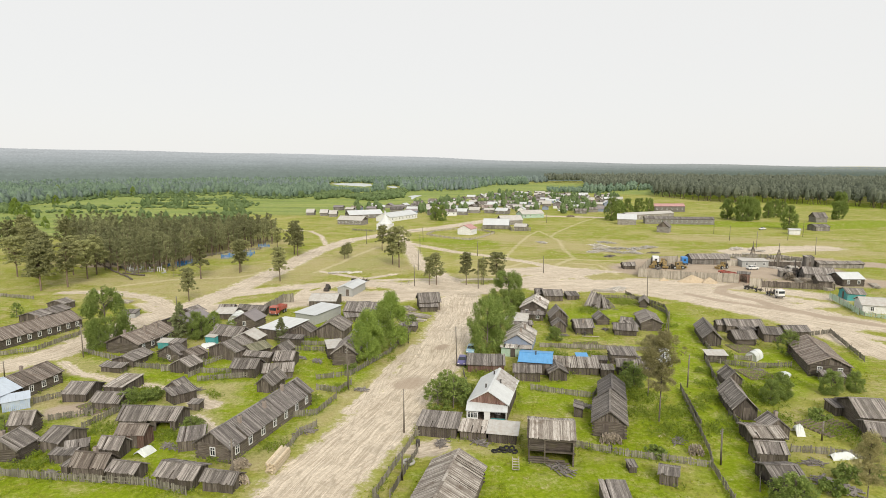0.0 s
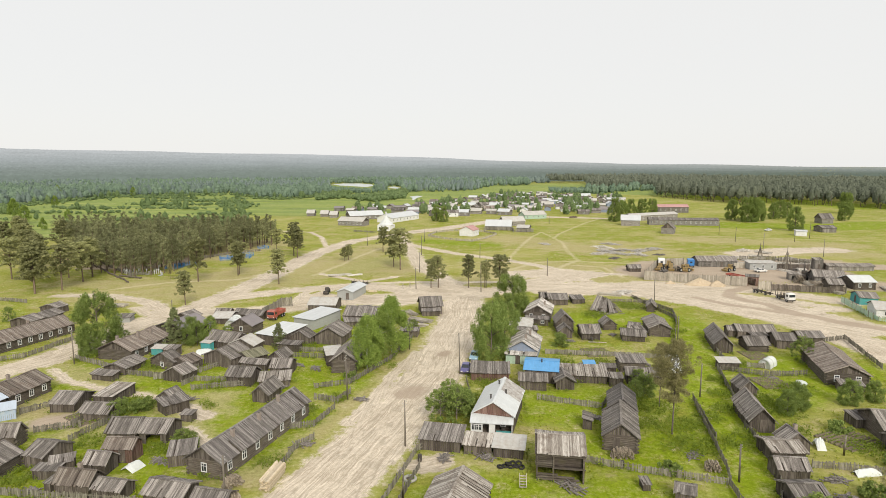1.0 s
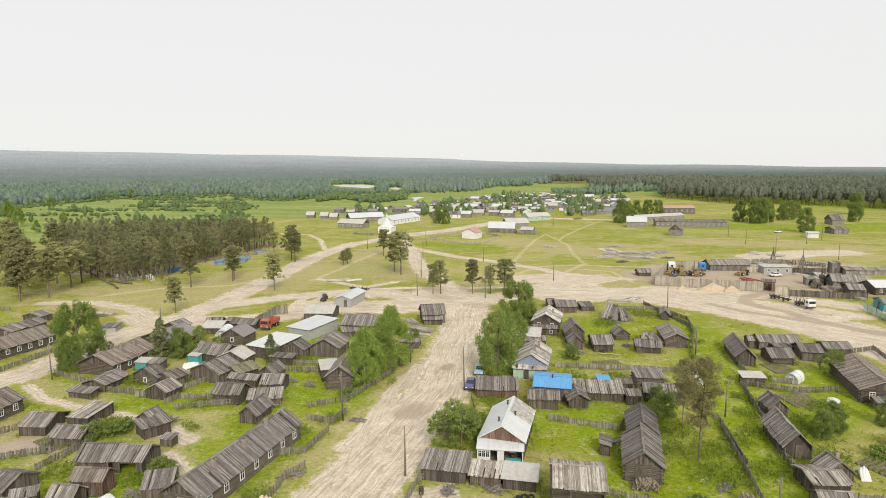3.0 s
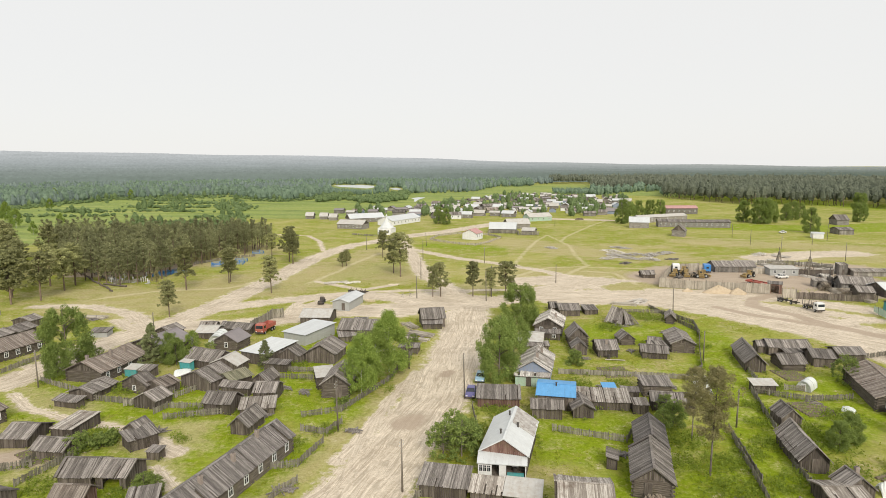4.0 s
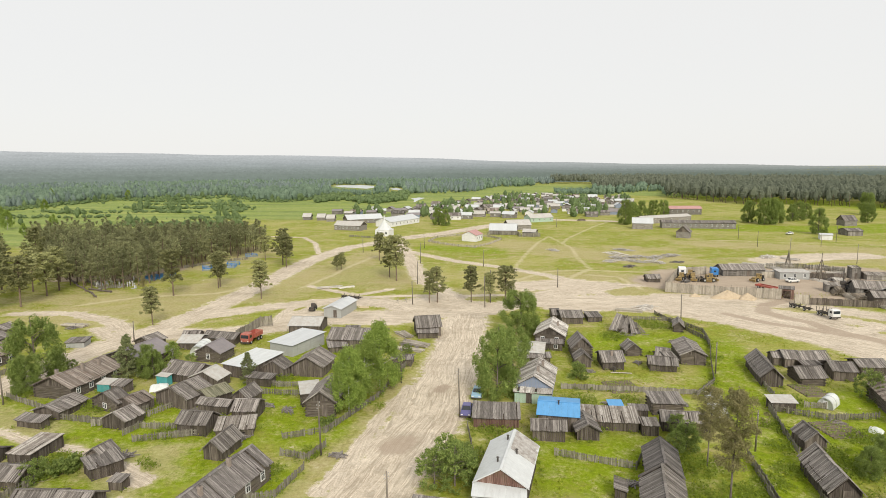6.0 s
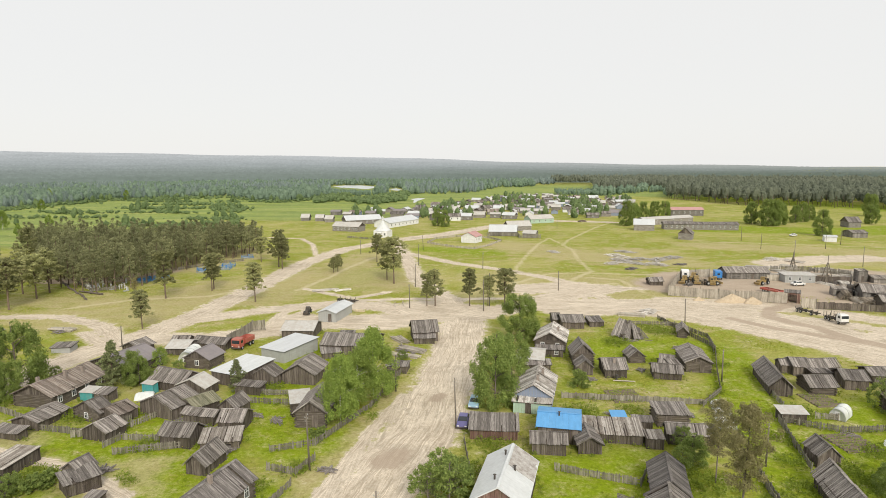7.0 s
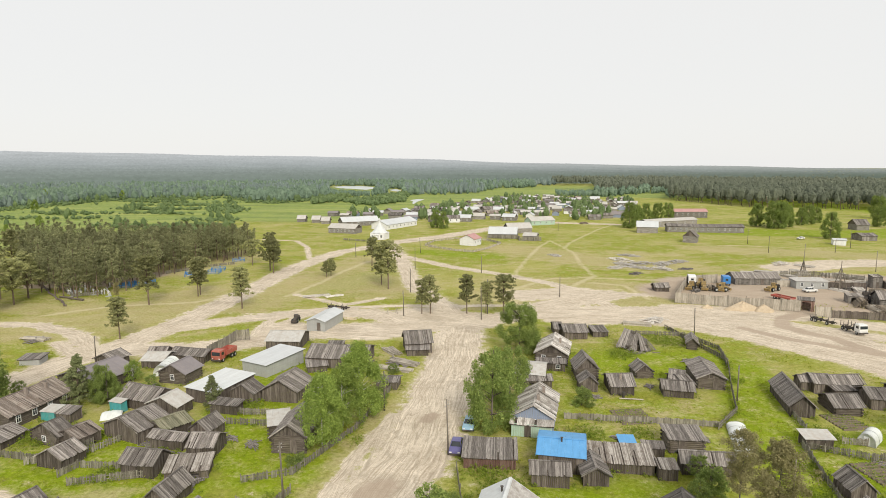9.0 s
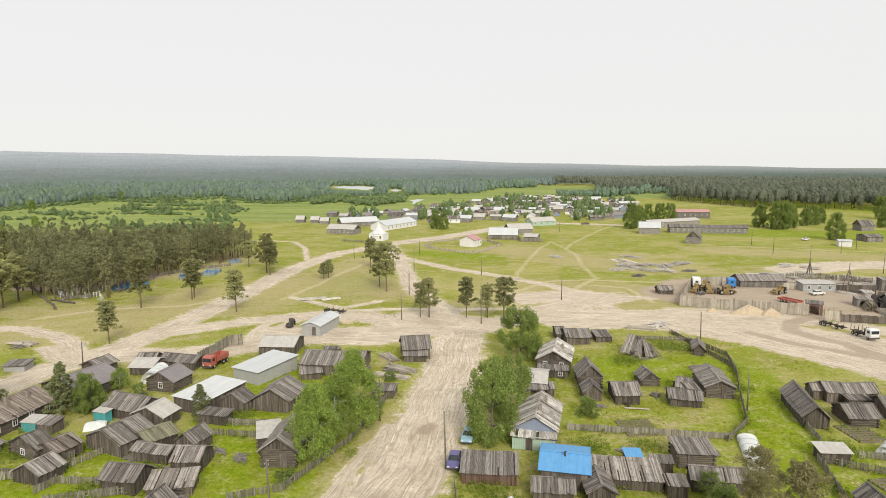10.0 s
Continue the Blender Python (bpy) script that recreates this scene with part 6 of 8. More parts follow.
def far_woods(name, seed, spots, material, low, high, label, round_crown=False, puffs=26, size=0.06, cap=None, wide=0.36):
    """Far woods as one sheet of many small ragged trees: each a rough tapered body with leaf puffs round it."""
    rng = np.random.RandomState(seed)
    n = len(spots)
    hh = low + (high - low) * rng.rand(n) ** 1.4
    hh = hh if cap is None else np.minimum(hh, cap)
    h = np.repeat(hh, puffs)
    c = np.repeat(spots, puffs, 0)
    k = n * puffs
    s = rng.rand(k)
    a = rng.rand(k) * 2 * math.pi
    if round_crown:
        z, r = 0.1 + 0.86 * s, wide * np.sqrt(np.clip(1 - (2 * s - 0.9) ** 2, 0.03, 1))
    else:
        z, r = (0.34 + 0.64 * s, 0.2 * np.sqrt(np.clip(1 - (1.7 * s - 0.75) ** 2, 0.03, 1))) if wide < 0.3 else (0.14 + 0.86 * s, 0.3 * (1.06 - s) ** 0.6)
    r = r * np.sqrt(rng.uniform(0.45, 1.15, k)) * h
    p = np.stack([c[:, 0] + r * np.cos(a), c[:, 1] + r * np.sin(a), z * h], 1)
    u, w = facing(rng, np.stack([np.cos(a), np.sin(a), 1.2 * s], 1), 0.3)
    q = (size * h * rng.uniform(0.6, 1.3, k))[:, None]
    v = np.stack([p - u * q, p - w * q, p + u * q * 0.9 + w * q * 0.3, p + w * q * 0.8], 1).reshape(-1, 3)
    levels = ((0.02, 0.3 * wide), (0.3, 0.8 * wide), (0.65, 0.75 * wide), (0.93, 0.12 * wide)) if round_crown else ((0.3, 0.05), (0.5, 0.16), (0.8, 0.14), (0.97, 0.03)) if wide < 0.3 else ((0.06, 0.14), (0.26, 0.24), (0.62, 0.17), (0.95, 0.02))
    sides, rings = 6, []
    for zz, rr in levels:
        turn = rng.rand(n) * 6.28
        lift = rng.uniform(-0.03, 0.03, n)
        for i in range(sides):
            a = turn * 0.12 + 2 * math.pi * i / sides
            rad = rr * hh * rng.uniform(0.72, 1.2, n)
            rings.append(np.stack([spots[:, 0] + rad * np.cos(a), spots[:, 1] + rad * np.sin(a), (zz + lift + rng.uniform(-0.03, 0.03, n)) * hh], 1))
    core = np.stack(rings, 1).reshape(-1, 3)
    idx = 4 * k + np.arange(n)[:, None] * (sides * len(levels))
    cf = np.concatenate([np.concatenate([idx + l * sides + i, idx + l * sides + (i + 1) % sides, idx + (l + 1) * sides + (i + 1) % sides, idx + (l + 1) * sides + i], 1) for l in range(len(levels) - 1) for i in range(sides)])
    tagged(new(name, cloud_mesh(name, np.concatenate([v, core]), np.concatenate([np.arange(4 * k).reshape(-1, 4), cf]), material)), label, "forest", kind="stuff")


# the forest's near edge: bearing (sideways per metre ahead) and distance
EDGE = [(-1.1, 440), (-0.86, 527), (-0.81, 562), (-0.735, 611), (-0.663, 669), (-0.562, 702), (-0.462, 726), (-0.413, 650), (-0.364, 632), (-0.306, 691), (-0.229, 763), (-0.172, 805), (-0.115, 776), (-0.078, 804), (-0.041, 834),
        (-0.006, 980), (0.048, 1020), (0.082, 1020), (0.09, 775), (0.139, 749), (0.192, 761), (0.227, 830), (0.253, 830), (0.267, 692), (0.306, 644), (0.366, 603), (0.451, 575), (0.592, 538), (0.86, 470), (1.1, 440)]


def edge_at(x, y):
    return np.interp((x - 1) / (y - 29), [q[0] for q in EDGE], [q[1] for q in EDGE])


def wood_spots():
    rng = np.random.RandomState(9)
    out = []
    for ring0, ring1, gap in ((430, 800, 7.4), (800, 1270, 9.5)):
        xs, ys = np.meshgrid(np.arange(-1200, 1200, gap), np.arange(ring0, ring1, gap))
        p = np.stack([xs.ravel(), ys.ravel()], 1) + rng.uniform(-0.55, 0.55, (xs.size, 2)) * gap
        x, y = p[:, 0], p[:, 1]
        wob = 9 * np.sin(x * 0.053) + 7 * np.sin(x * 0.131 + 1)
        keep = (y > edge_at(x, y) + wob) & (np.abs(x) < 0.85 * y + 60)
        out.append(p[keep])
    return np.concatenate(out)


def sight_caps(p):
    """Trees before water or the clearing are cut low along the camera's line of sight, to fit its view; none stand in
    it.
    """
    cap, wet = np.full(len(p), 99.0), np.zeros(len(p), bool)
    bearing = p[:, 0] / p[:, 1]
    for pts in WATERS + [[(62, 990), (140, 990), (150, 1120), (66, 1120)]]:
        edge = np.concatenate([np.linspace(a, c, 40) for a, c in zip(pts, pts[1:] + pts[:1])])
        eb = edge[:, 0] / edge[:, 1]
        for i in np.nonzero((bearing > eb.min() - 0.004) & (bearing < eb.max() + 0.004))[0]:
            ys = edge[np.abs(eb - bearing[i]) < 0.006, 1]
            if len(ys) and p[i, 1] < ys.max() + 4:
                wet[i] |= p[i, 1] > ys.min() - 6
                cap[i] = min(cap[i], max(1.2, 30 * (1 - p[i, 1] / ys.min())))
    return cap, ~wet


spots = wood_spots()
cap, dry_spots = sight_caps(spots)
spots, cap = spots[dry_spots], cap[dry_spots]
sx, sy = spots[:, 0], spots[:, 1]
leafy = (np.sin(sx * 0.021) + np.sin(sy * 0.017 + 2) + np.random.RandomState(4).uniform(-2, 2, len(spots)) > -0.7) & (sx < 60) | (cap < 9)
leafy |= (sx > 60) & (sx < 260) & (sy > 740) & (sy - edge_at(sx, sy) < 60)
near, east = sy < 800, sx > 100
# rear stands use paler copies of the front colours, haze painted in
far_woods("conifer_woods_front", 1, spots[~leafy & near & ~east], "hazed_wood", 8, 14, "dark mixed forest beyond the wet meadow", False, 24, 0.065)
far_woods("pine_woods_front", 13, spots[~leafy & near & east], "hazed_pine", 13, 17.5, "tall dark pine forest behind the fields", False, 30, 0.055, None, 0.2)
far_woods("conifer_woods_rear", 7, spots[~leafy & ~near & ~east], "hazed_wood_rear", 8, 13, "dark conifer forest reaching to the hills", False, 5, 0.09)
far_woods("pine_woods_rear", 14, spots[~leafy & ~near & east], "hazed_pine_rear", 13, 17, "tall dark pine forest reaching to the hills", False, 7, 0.08, None, 0.2)
far_woods("leafy_woods", 2, spots[leafy], "hazed_leaf_wood", 6, 12.5, "lighter leafy forest by the river", True, 26, 0.08, cap[leafy], 0.38)


def forest_trunks():
    """Pale bare stems along the near edge of the pine forest."""
    p, rnd = Pile(), random.Random(6)
    for x, y in spots[~leafy & near & east]:
        d = y - edge_at(x, y)
        if d < 26 and rnd.random() < 0.8:
            p.tube((x + rnd.uniform(-2, 2), y - 3, -0.3), (x + rnd.uniform(-2, 2), y - 3, rnd.uniform(6, 10)), 0.24, 0.16, 5, False)
    tagged(new("forest_stems", p.mesh("forest_stems", "bark_pine")), "pale bare pine stems along the forest edge", "forest", kind="stuff")


forest_trunks()


def meadow_scrub():
    """Rows and clumps of low willow on the wet meadow, thinner in the open strips."""
    rng = np.random.RandomState(12)
    n = 26000
    p = np.stack([rng.uniform(-620, -95, n), rng.uniform(335, 720, n)], 1)
    x, y = p[:, 0], p[:, 1]
    rows = np.sin(y * 0.13 + 0.9 * np.sin(x * 0.017) + 0.5 * np.sin(x * 0.05)) * 1.2 + np.sin(x * 0.033 + 2 * np.sin(y * 0.02)) * 0.9 + np.sin((x + 1.4 * y) * 0.061) * 0.5
    b = (x - 1) / (y - 29)
    inner = edge_at(x, y) - y
    keep = (rows + rng.uniform(-1.1, 1.1, n) > 1.5) & (inner > -5) & (b < -0.37 - 0.07 * (y < 600)) & (x > -0.95 * y)
    fringe = (inner > -10) & (inner < 22) & (b < -0.1) & (rng.rand(n) < 0.5)
    river = (np.abs(b + 0.456) < 0.022 + 0.02 * np.sin(y * 0.05)) & (y > 420) & (y < 640) & (rng.rand(n) < 0.3)
    hem = (y > 372) & (y < 398) & (b < -0.44) & (b > -0.64) & (rng.rand(n) < 0.35)
    return p[keep | fringe | river | hem]


scrub = meadow_scrub()
tall = np.random.RandomState(15).rand(len(scrub)) < 0.055
far_woods("meadow_scrub", 3, scrub[~tall], "scrub_leaf", 0.7, 2.9, "low willow scrub in rows on the wet meadow", True, 12, 0.2, None, 0.85)
far_woods("meadow_trees", 16, scrub[tall], "scrub_leaf", 3.5, 8.5, "lone leafy trees scattered over the wet meadow", True, 60, 0.06, None, 0.36)
rv = np.random.RandomState(11)
bank = np.stack([rv.uniform(-300, -95, 3600), rv.uniform(500, 900, 3600)], 1)
bb = (bank[:, 0] - 1) / (bank[:, 1] - 29)
bank = bank[(bb > -0.31) & (bb < -0.15) & (bank[:, 1] > 590 - 60 * (bb + 0.2)) & (bank[:, 1] < 780 + 60 * np.sin(bank[:, 0] * 0.05))]
bank = bank[(sight_caps(bank)[0] > 1.9) & (np.sin(bank[:, 0] * 0.09) + np.sin(bank[:, 1] * 0.06) > -0.5)]
far_woods("river_scrub", 6, bank, "scrub_leaf", 2.5, 6, "low green willow scrub along the river", True, 16, 0.12, None, 0.6)
rv = np.random.RandomState(8)
yards = np.stack([rv.uniform(-135, 150, 3600), rv.uniform(430, 800, 3600)], 1)
yards = yards[[inside(x, y - 8, VILLAGE) for x, y in yards]]
yards = yards[(np.sin(yards[:, 0] * 0.11) + np.sin(yards[:, 1] * 0.07 + 1) + rv.uniform(-1, 1, len(yards)) > 0.75)]
yards = yards[[all(abs(x - q[0]) > 4.5 or abs(y - q[1]) > 4.5 for q in FOOTPRINTS) for x, y in yards]]
far_woods("village_trees", 5, yards, "scrub_leaf", 3.5, 9, "garden trees between far village houses", True, 40, 0.07, None, 0.32)

# ---- fences ----
POST_MESH = simple("fence_boards", (0, 0, 0.55, 0.11, 0.11, 1.7), (0, 0, 1.42, 0.07, 0.07, 0.06))


FENCE_LINES = []


def fence(points, height=0.98, colour="", solid=False):
    x0, y0 = points[0]
    tint = {"": "fence_boards", "mint": "mint_paint", "pale": "pale_boards", "dark": "board_wall"}[colour]
    word = {"": "weathered grey", "mint": "mint green", "pale": "pale", "dark": "dark weathered"}[colour]
    root = thing("fence", x0, y0, 0, 0, f"{word} {'board' if solid else 'picket'} fence with leaning posts", "fence")
    boards = Pile()
    for (ax, ay), (bx, by) in zip(points, points[1:]):
        ax, ay, bx, by = ax - x0, ay - y0, bx - x0, by - y0
        dx, dy = bx - ax, by - ay
        length = math.hypot(dx, dy)
        FENCE_LINES.append((ax + x0, ay + y0, bx + x0, by + y0))
        yaw = math.degrees(math.atan2(dy, dx))
        far = y0 > 180
        n = max(1, round(length / (4 if far else 2.6)))
        for i in range(n + 1):
            s = i / n
            part("post", POST_MESH, root, at=pose(ax + dx * s, ay + dy * s, 0, dice.uniform(-4, 4), dice.uniform(-4, 4), yaw) @ Matrix.Diagonal((1, 1, height / 1.25, 1)))
        for z in (0.35, 0.8):
            rail = Pile()
            rail.box(0, 0, 0, length, 0.05, 0.09)
            part("rail", rail.mesh("rail", tint), root, at=pose(ax + dx / 2, ay + dy / 2, height * z, 0, 0, yaw))
        wide = 0.22 if solid else 0.11
        if far:
            wide *= 1.8
        step = wide * (1.02 if solid else 1.35)
        k = int(length / step)
        wave = dice.uniform(0, 6)
        for i in range(k):
            if not solid and dice.random() < 0.14:
                continue
            s = (i + 0.5) / k
            h = height * (1 + 0.05 * math.sin(wave + i * 0.11)) + dice.uniform(-0.09, 0.09) - (dice.uniform(0, 0.6) if dice.random() < 0.05 and not solid else 0)
            boards.box(ax + dx * s + dy / length * 0.045, ay + dy * s - dx / length * 0.045, h / 2 + 0.03, wide, 0.025, h, yaw, dice.uniform(-3, 3) if not solid else 0)
    tagged(part("picketing", boards.mesh("picketing", tint), root), kind="stuff")


# fences
fence([(-11.9, 64.4), (-9.1, 80.1)])
fence([(-11.9, 64.4), (-10.3, 62.4), (-2.7, 62.5)])
fence([(-9.1, 80.1), (-8.4, 81.0)])
fence([(-10.0, 64.5), (-8.2, 76.0)])
fence([(12.1, 79.2), (19.1, 76.9), (29.0, 74.7), (28.7, 66.7)])
fence([(32.5, 99.0), (30.1, 79.0), (29.2, 75.0)])
fence([(33.0, 101.6), (31.6, 87.0)])
fence([(42.1, 117.0), (39.6, 102.1)])
fence([(37.1, 91.5), (36.8, 79.6), (32.6, 69.4)])
fence([(42.1, 117.0), (49.3, 113.7), (56.9, 114.9)])
fence([(41.4, 141.3), (44.7, 152.0), (46.1, 161.0), (41.7, 170.7), (29.4, 171.2)])
fence([(11.2, 123.8), (20.6, 123.2), (33.6, 122.7)], height=0.95, solid=True)
fence([(-29.4, 101.5), (-23.9, 103.9), (-19.0, 117.5), (-16.4, 136.8)])
fence([(-34.4, 83.7), (-25.0, 86.5), (-23.7, 93.3)])
fence([(-28.0, 96.7), (-23.9, 95.8), (-22.7, 99.8)])
fence([(-25.7, 69.3), (-25.4, 79.7), (-23.8, 82.6)])
fence([(-58.4, 65.7), (-50.8, 65.2), (-41.3, 65.0), (-39.0, 64.9), (-33.5, 63.3)])
fence([(-68.1, 105.7), (-57.9, 104.3), (-53.9, 109.5)])
fence([(-80.3, 112.7), (-69.7, 108.2)])
fence([(-49.9, 99.0), (-41.8, 101.7)])
fence([(-30.5, 121.6), (-37.5, 121.0), (-43.2, 123.4)])
fence([(-60.0, 83.7), (-59.3, 91.7)])
fence([(-71.0, 87.2), (-68.7, 90.5)])
fence([(-64.1, 81.3), (-58.8, 83.8)])
fence([(-57.2, 79.0), (-55.1, 87.3)])
fence([(-95.9, 109.6), (-91.3, 112.9), (-89.8, 126.3)])
fence([(-139.2, 160.5), (-126.8, 157.8)])
fence([(8.0, 99.6), (17.8, 96.6), (19.4, 100.5)])
fence([(-3.8, 107.0), (-2.3, 96.2)])
fence([(65.0, 134.0), (76.4, 139.3), (72.4, 119.4)])
fence([(40.8, 79.9), (45.6, 79.5), (49.8, 78.3)])
fence([(93.8, 164.7), (92.9, 155.7), (96.4, 153.2)], colour='mint')
fence([(95.2, 176.2), (92.2, 156.8)], colour='mint', height=1.6)
fence([(-33.7, 316.8), (-26.3, 308.4), (-18.0, 301.0), (-10.3, 296.9), (-4.0, 309.0), (1.7, 326.4), (-5.2, 339.0), (-21.6, 343.7), (-31.0, 334.0), (-33.7, 316.8)], colour='pale')
fence([(-5.5, 348.0), (10.4, 346.5), (10.9, 338.9), (21.6, 338.8)], height=2.0)
fence([(49.3, 204.9), (61.8, 200.9), (78.4, 196.7)], height=2.8, colour='pale', solid=True)
fence([(49.3, 204.9), (61.1, 233.8)], height=2.6, colour='pale', solid=True)
fence([(79.8, 191.8), (82.9, 190.6)], height=2.4, colour='pale', solid=True)
fence([(82.9, 190.6), (91.2, 189.2), (98.5, 187.9), (102.5, 187.4)], height=1.8, colour='dark', solid=True)
fence([(100.6, 227.5), (112.0, 228.3)], height=2.0, colour='dark', solid=True)
fence([(86.6, 229.6), (90.6, 229.8)], height=1.9, colour='pale', solid=True)
fence([(70.5, 234.6), (61.1, 234.0)], height=2.6, colour='pale', solid=True)
fence([(-56.3, 147.3), (-55.7, 159.5), (-53.1, 160.6)], height=2.2, solid=True)
fence([(-59.0, 103.4), (-55.4, 104.4), (-52.5, 107.5), (-50.6, 111.5)])
fence([(-52.4, 100.7), (-51.6, 103.3), (-44.4, 103.3)])
fence([(-38.7, 117.7), (-32.0, 117.4)])
fence([(40.9, 139.6), (37.7, 128.2), (32.9, 121.8)])
fence([(39.5, 177.0), (44.8, 154.1), (44.1, 150.9)])
fence([(44.5, 121.5), (42.4, 116.6), (40.4, 108.1)])
fence([(48.4, 141.5), (45.7, 128.9), (45.1, 122.4)])
fence([(48.0, 118.6), (51.0, 118.1)])
fence([(-77.6, 335.9), (-63.5, 330.2)])
fence([(-115.6, 236.9), (-108.7, 251.0), (-100.3, 259.0)])
fence([(-148.7, 222.6), (-122.1, 198.4), (-115.7, 203.5)])
fence([(95.6, 248.3), (106.3, 248.1), (118.5, 241.0)], height=1.8)

# ---- vehicles ----
odds = random.Random(17)


def frame_of(x1, y1, x2, y2):
    """Middle, heading of the first point seen from the second (front is first), and distance."""
    return (x1 + x2) / 2, (y1 + y2) / 2, math.degrees(math.atan2(y1 - y2, x1 - x2)), math.hypot(x1 - x2, y1 - y2)


def wheel_mesh(r, w):
    p, h = Pile(), Pile()
    p.tube((0, -w / 2, 0), (0, -w * 0.3, 0), r * 0.92, r, 14)
    p.tube((0, -w * 0.3, 0), (0, w * 0.3, 0), r, r, 14, False)
    p.tube((0, w * 0.3, 0), (0, w / 2, 0), r, r * 0.92, 14)
    h.tube((0, -w / 2 - 0.015, 0), (0, w / 2 + 0.015, 0), r * 0.5, r * 0.5, 10)
    return p.mesh("tyre", "rubber"), h.mesh("rim", "panel_grey")


CAR_WHEEL, TRUCK_WHEEL, BIG_WHEEL = wheel_mesh(0.3, 0.18), wheel_mesh(0.5, 0.3), wheel_mesh(0.75, 0.5)


def wheel(root, kind, x, y, r):
    w = part("wheel", kind[0], root, at=pose(x, y, r))
    part("rim", kind[1], w, "grey steel rim")


def bevelled(pile, name, material, width=0.05):
    """A mesh with its sharp edges rounded."""
    bm = bmesh.new()
    bm.from_mesh(pile.mesh(name, material))
    bmesh.ops.bevel(bm, geom=list(bm.edges), offset=width, segments=2, affect="EDGES", clamp_overlap=True)
    me = bpy.data.meshes.new(name)
    bm.to_mesh(me)
    bm.free()
    me.materials.append(MATS[material])
    return me


def car(x1, y1, x2, y2, colour, label):
    x, y, yaw, _ = frame_of(x1, y1, x2, y2)
    root = thing("car", x, y, 0, yaw, label, "car")
    p = Pile()
    p.prism([(-2.05, 0.32), (2.05, 0.3), (2.08, 0.62), (1.98, 0.82), (0.95, 0.93), (-1.25, 0.95), (-2.0, 0.9), (-2.08, 0.6)], -0.8, 0.8)
    part("body", bevelled(p, "body", colour, 0.06), root)
    g = Pile()
    g.hexa([Vector(v) for v in ((-1.35, -0.72, 0.93), (0.95, -0.72, 0.91), (0.95, 0.72, 0.91), (-1.35, 0.72, 0.93), (-0.95, -0.58, 1.36), (0.3, -0.58, 1.37), (0.3, 0.58, 1.37), (-0.95, 0.58, 1.36))])
    part("cabin_glass", g.mesh("cabin_glass", "window_glass"), root, "dark car windows")
    r = Pile()
    r.box(-0.33, 0, 1.385, 1.32, 1.2, 0.05)
    for s in (-1, 1):
        for xa, xb in ((0.95, 0.3), (-1.35, -0.95), (-0.3, -0.3)):
            r.tube((xa, 0.73 * s, 0.92), (xb, 0.59 * s, 1.38), 0.04, 0.04, 5)
    part("roof", r.mesh("roof", colour), root)
    for sx in (-1.25, 1.3):
        for sy in (-0.74, 0.74):
            wheel(root, CAR_WHEEL, sx, sy, 0.3)
    lamp = simple("white_paint", (0, 0, 0, 0.05, 0.32, 0.14))
    for sy in (-0.55, 0.55):
        part("headlight", lamp, root, at=pose(2.06, sy, 0.64))
    for sx in (-2.08, 2.08):
        part("bumper", simple("dark_steel", (0, 0, 0, 0.09, 1.62, 0.13)), root, at=pose(sx, 0, 0.42))


def cab(root, x, colour):
    p = Pile()
    p.prism([(x - 0.95, 0.75), (x + 0.9, 0.7), (x + 0.97, 1.5), (x + 0.85, 2.45), (x + 0.6, 2.72), (x - 0.9, 2.72)], -1.2, 1.2)
    c = part("cab", bevelled(p, "cab", colour, 0.08), root)
    part("windscreen", simple("window_glass", (0, 0, 0, 0.03, 2.05, 0.78)), c, at=pose(x + 0.925, 0, 2.0, 0, -6))
    for s in (-1, 1):
        part("side_window", simple("window_glass", (0, 0, 0, 0.85, 0.03, 0.62)), c, at=pose(x + 0.1, 1.21 * s, 2.0))
        part("headlight", simple("white_paint", (0, 0, 0, 0.04, 0.3, 0.2)), c, at=pose(x + 0.97, 0.85 * s, 0.95))
    part("bumper", simple("dark_steel", (0, 0, 0, 0.2, 2.4, 0.3)), root, at=pose(x + 1.0, 0, 0.6))


def chassis(root, x0, x1, axles):
    p = Pile()
    for s in (-0.42, 0.42):
        p.box((x0 + x1) / 2, s, 0.85, x1 - x0, 0.1, 0.25)
    for a in axles:
        p.box(a, 0, 0.52, 0.16, 2.0, 0.16)
        for s in (-1, 1):
            wheel(root, TRUCK_WHEEL, a, s * 1.0, 0.5)
    part("chassis", p.mesh("chassis", "dark_steel"), root)


def dump_truck(x1, y1, x2, y2, label):
    x, y, yaw, _ = frame_of(x1, y1, x2, y2)
    root = thing("dump_truck", x, y, 0, yaw, label, "truck")
    root.scale = (0.86, 0.86, 0.9)
    chassis(root, -3.2, 3.3, (2.2, -1.2, -2.5))
    cab(root, 2.4, "red_enamel")
    p = Pile()
    p.box(-1.0, 0, 1.2, 4.4, 2.3, 0.12)
    for s in (-1, 1):
        p.box(-1.0, 1.15 * s, 1.72, 4.4, 0.08, 1.0)
        for i in range(6):
            p.box(-3.0 + 0.8 * i, 1.22 * s, 1.7, 0.1, 0.08, 1.0)
    p.box(1.2, 0, 1.95, 0.1, 2.3, 1.5)
    p.box(-3.2, 0, 1.7, 0.08, 2.3, 0.95)
    part("tipper_body", p.mesh("tipper_body", "red_enamel"), root, "ribbed red tipper body")


def stakes(root, xs, height=1.6):
    me = simple("dark_steel", (0, 0, height / 2, 0.1, 0.1, height))
    for a in xs:
        for s in (-1.1, 1.1):
            part("stake", me, root, at=pose(a, s, 1.05))
        part("bunk", simple("dark_steel", (0, 0, 0, 0.16, 2.3, 0.18)), root, at=pose(a, 0, 1.05))


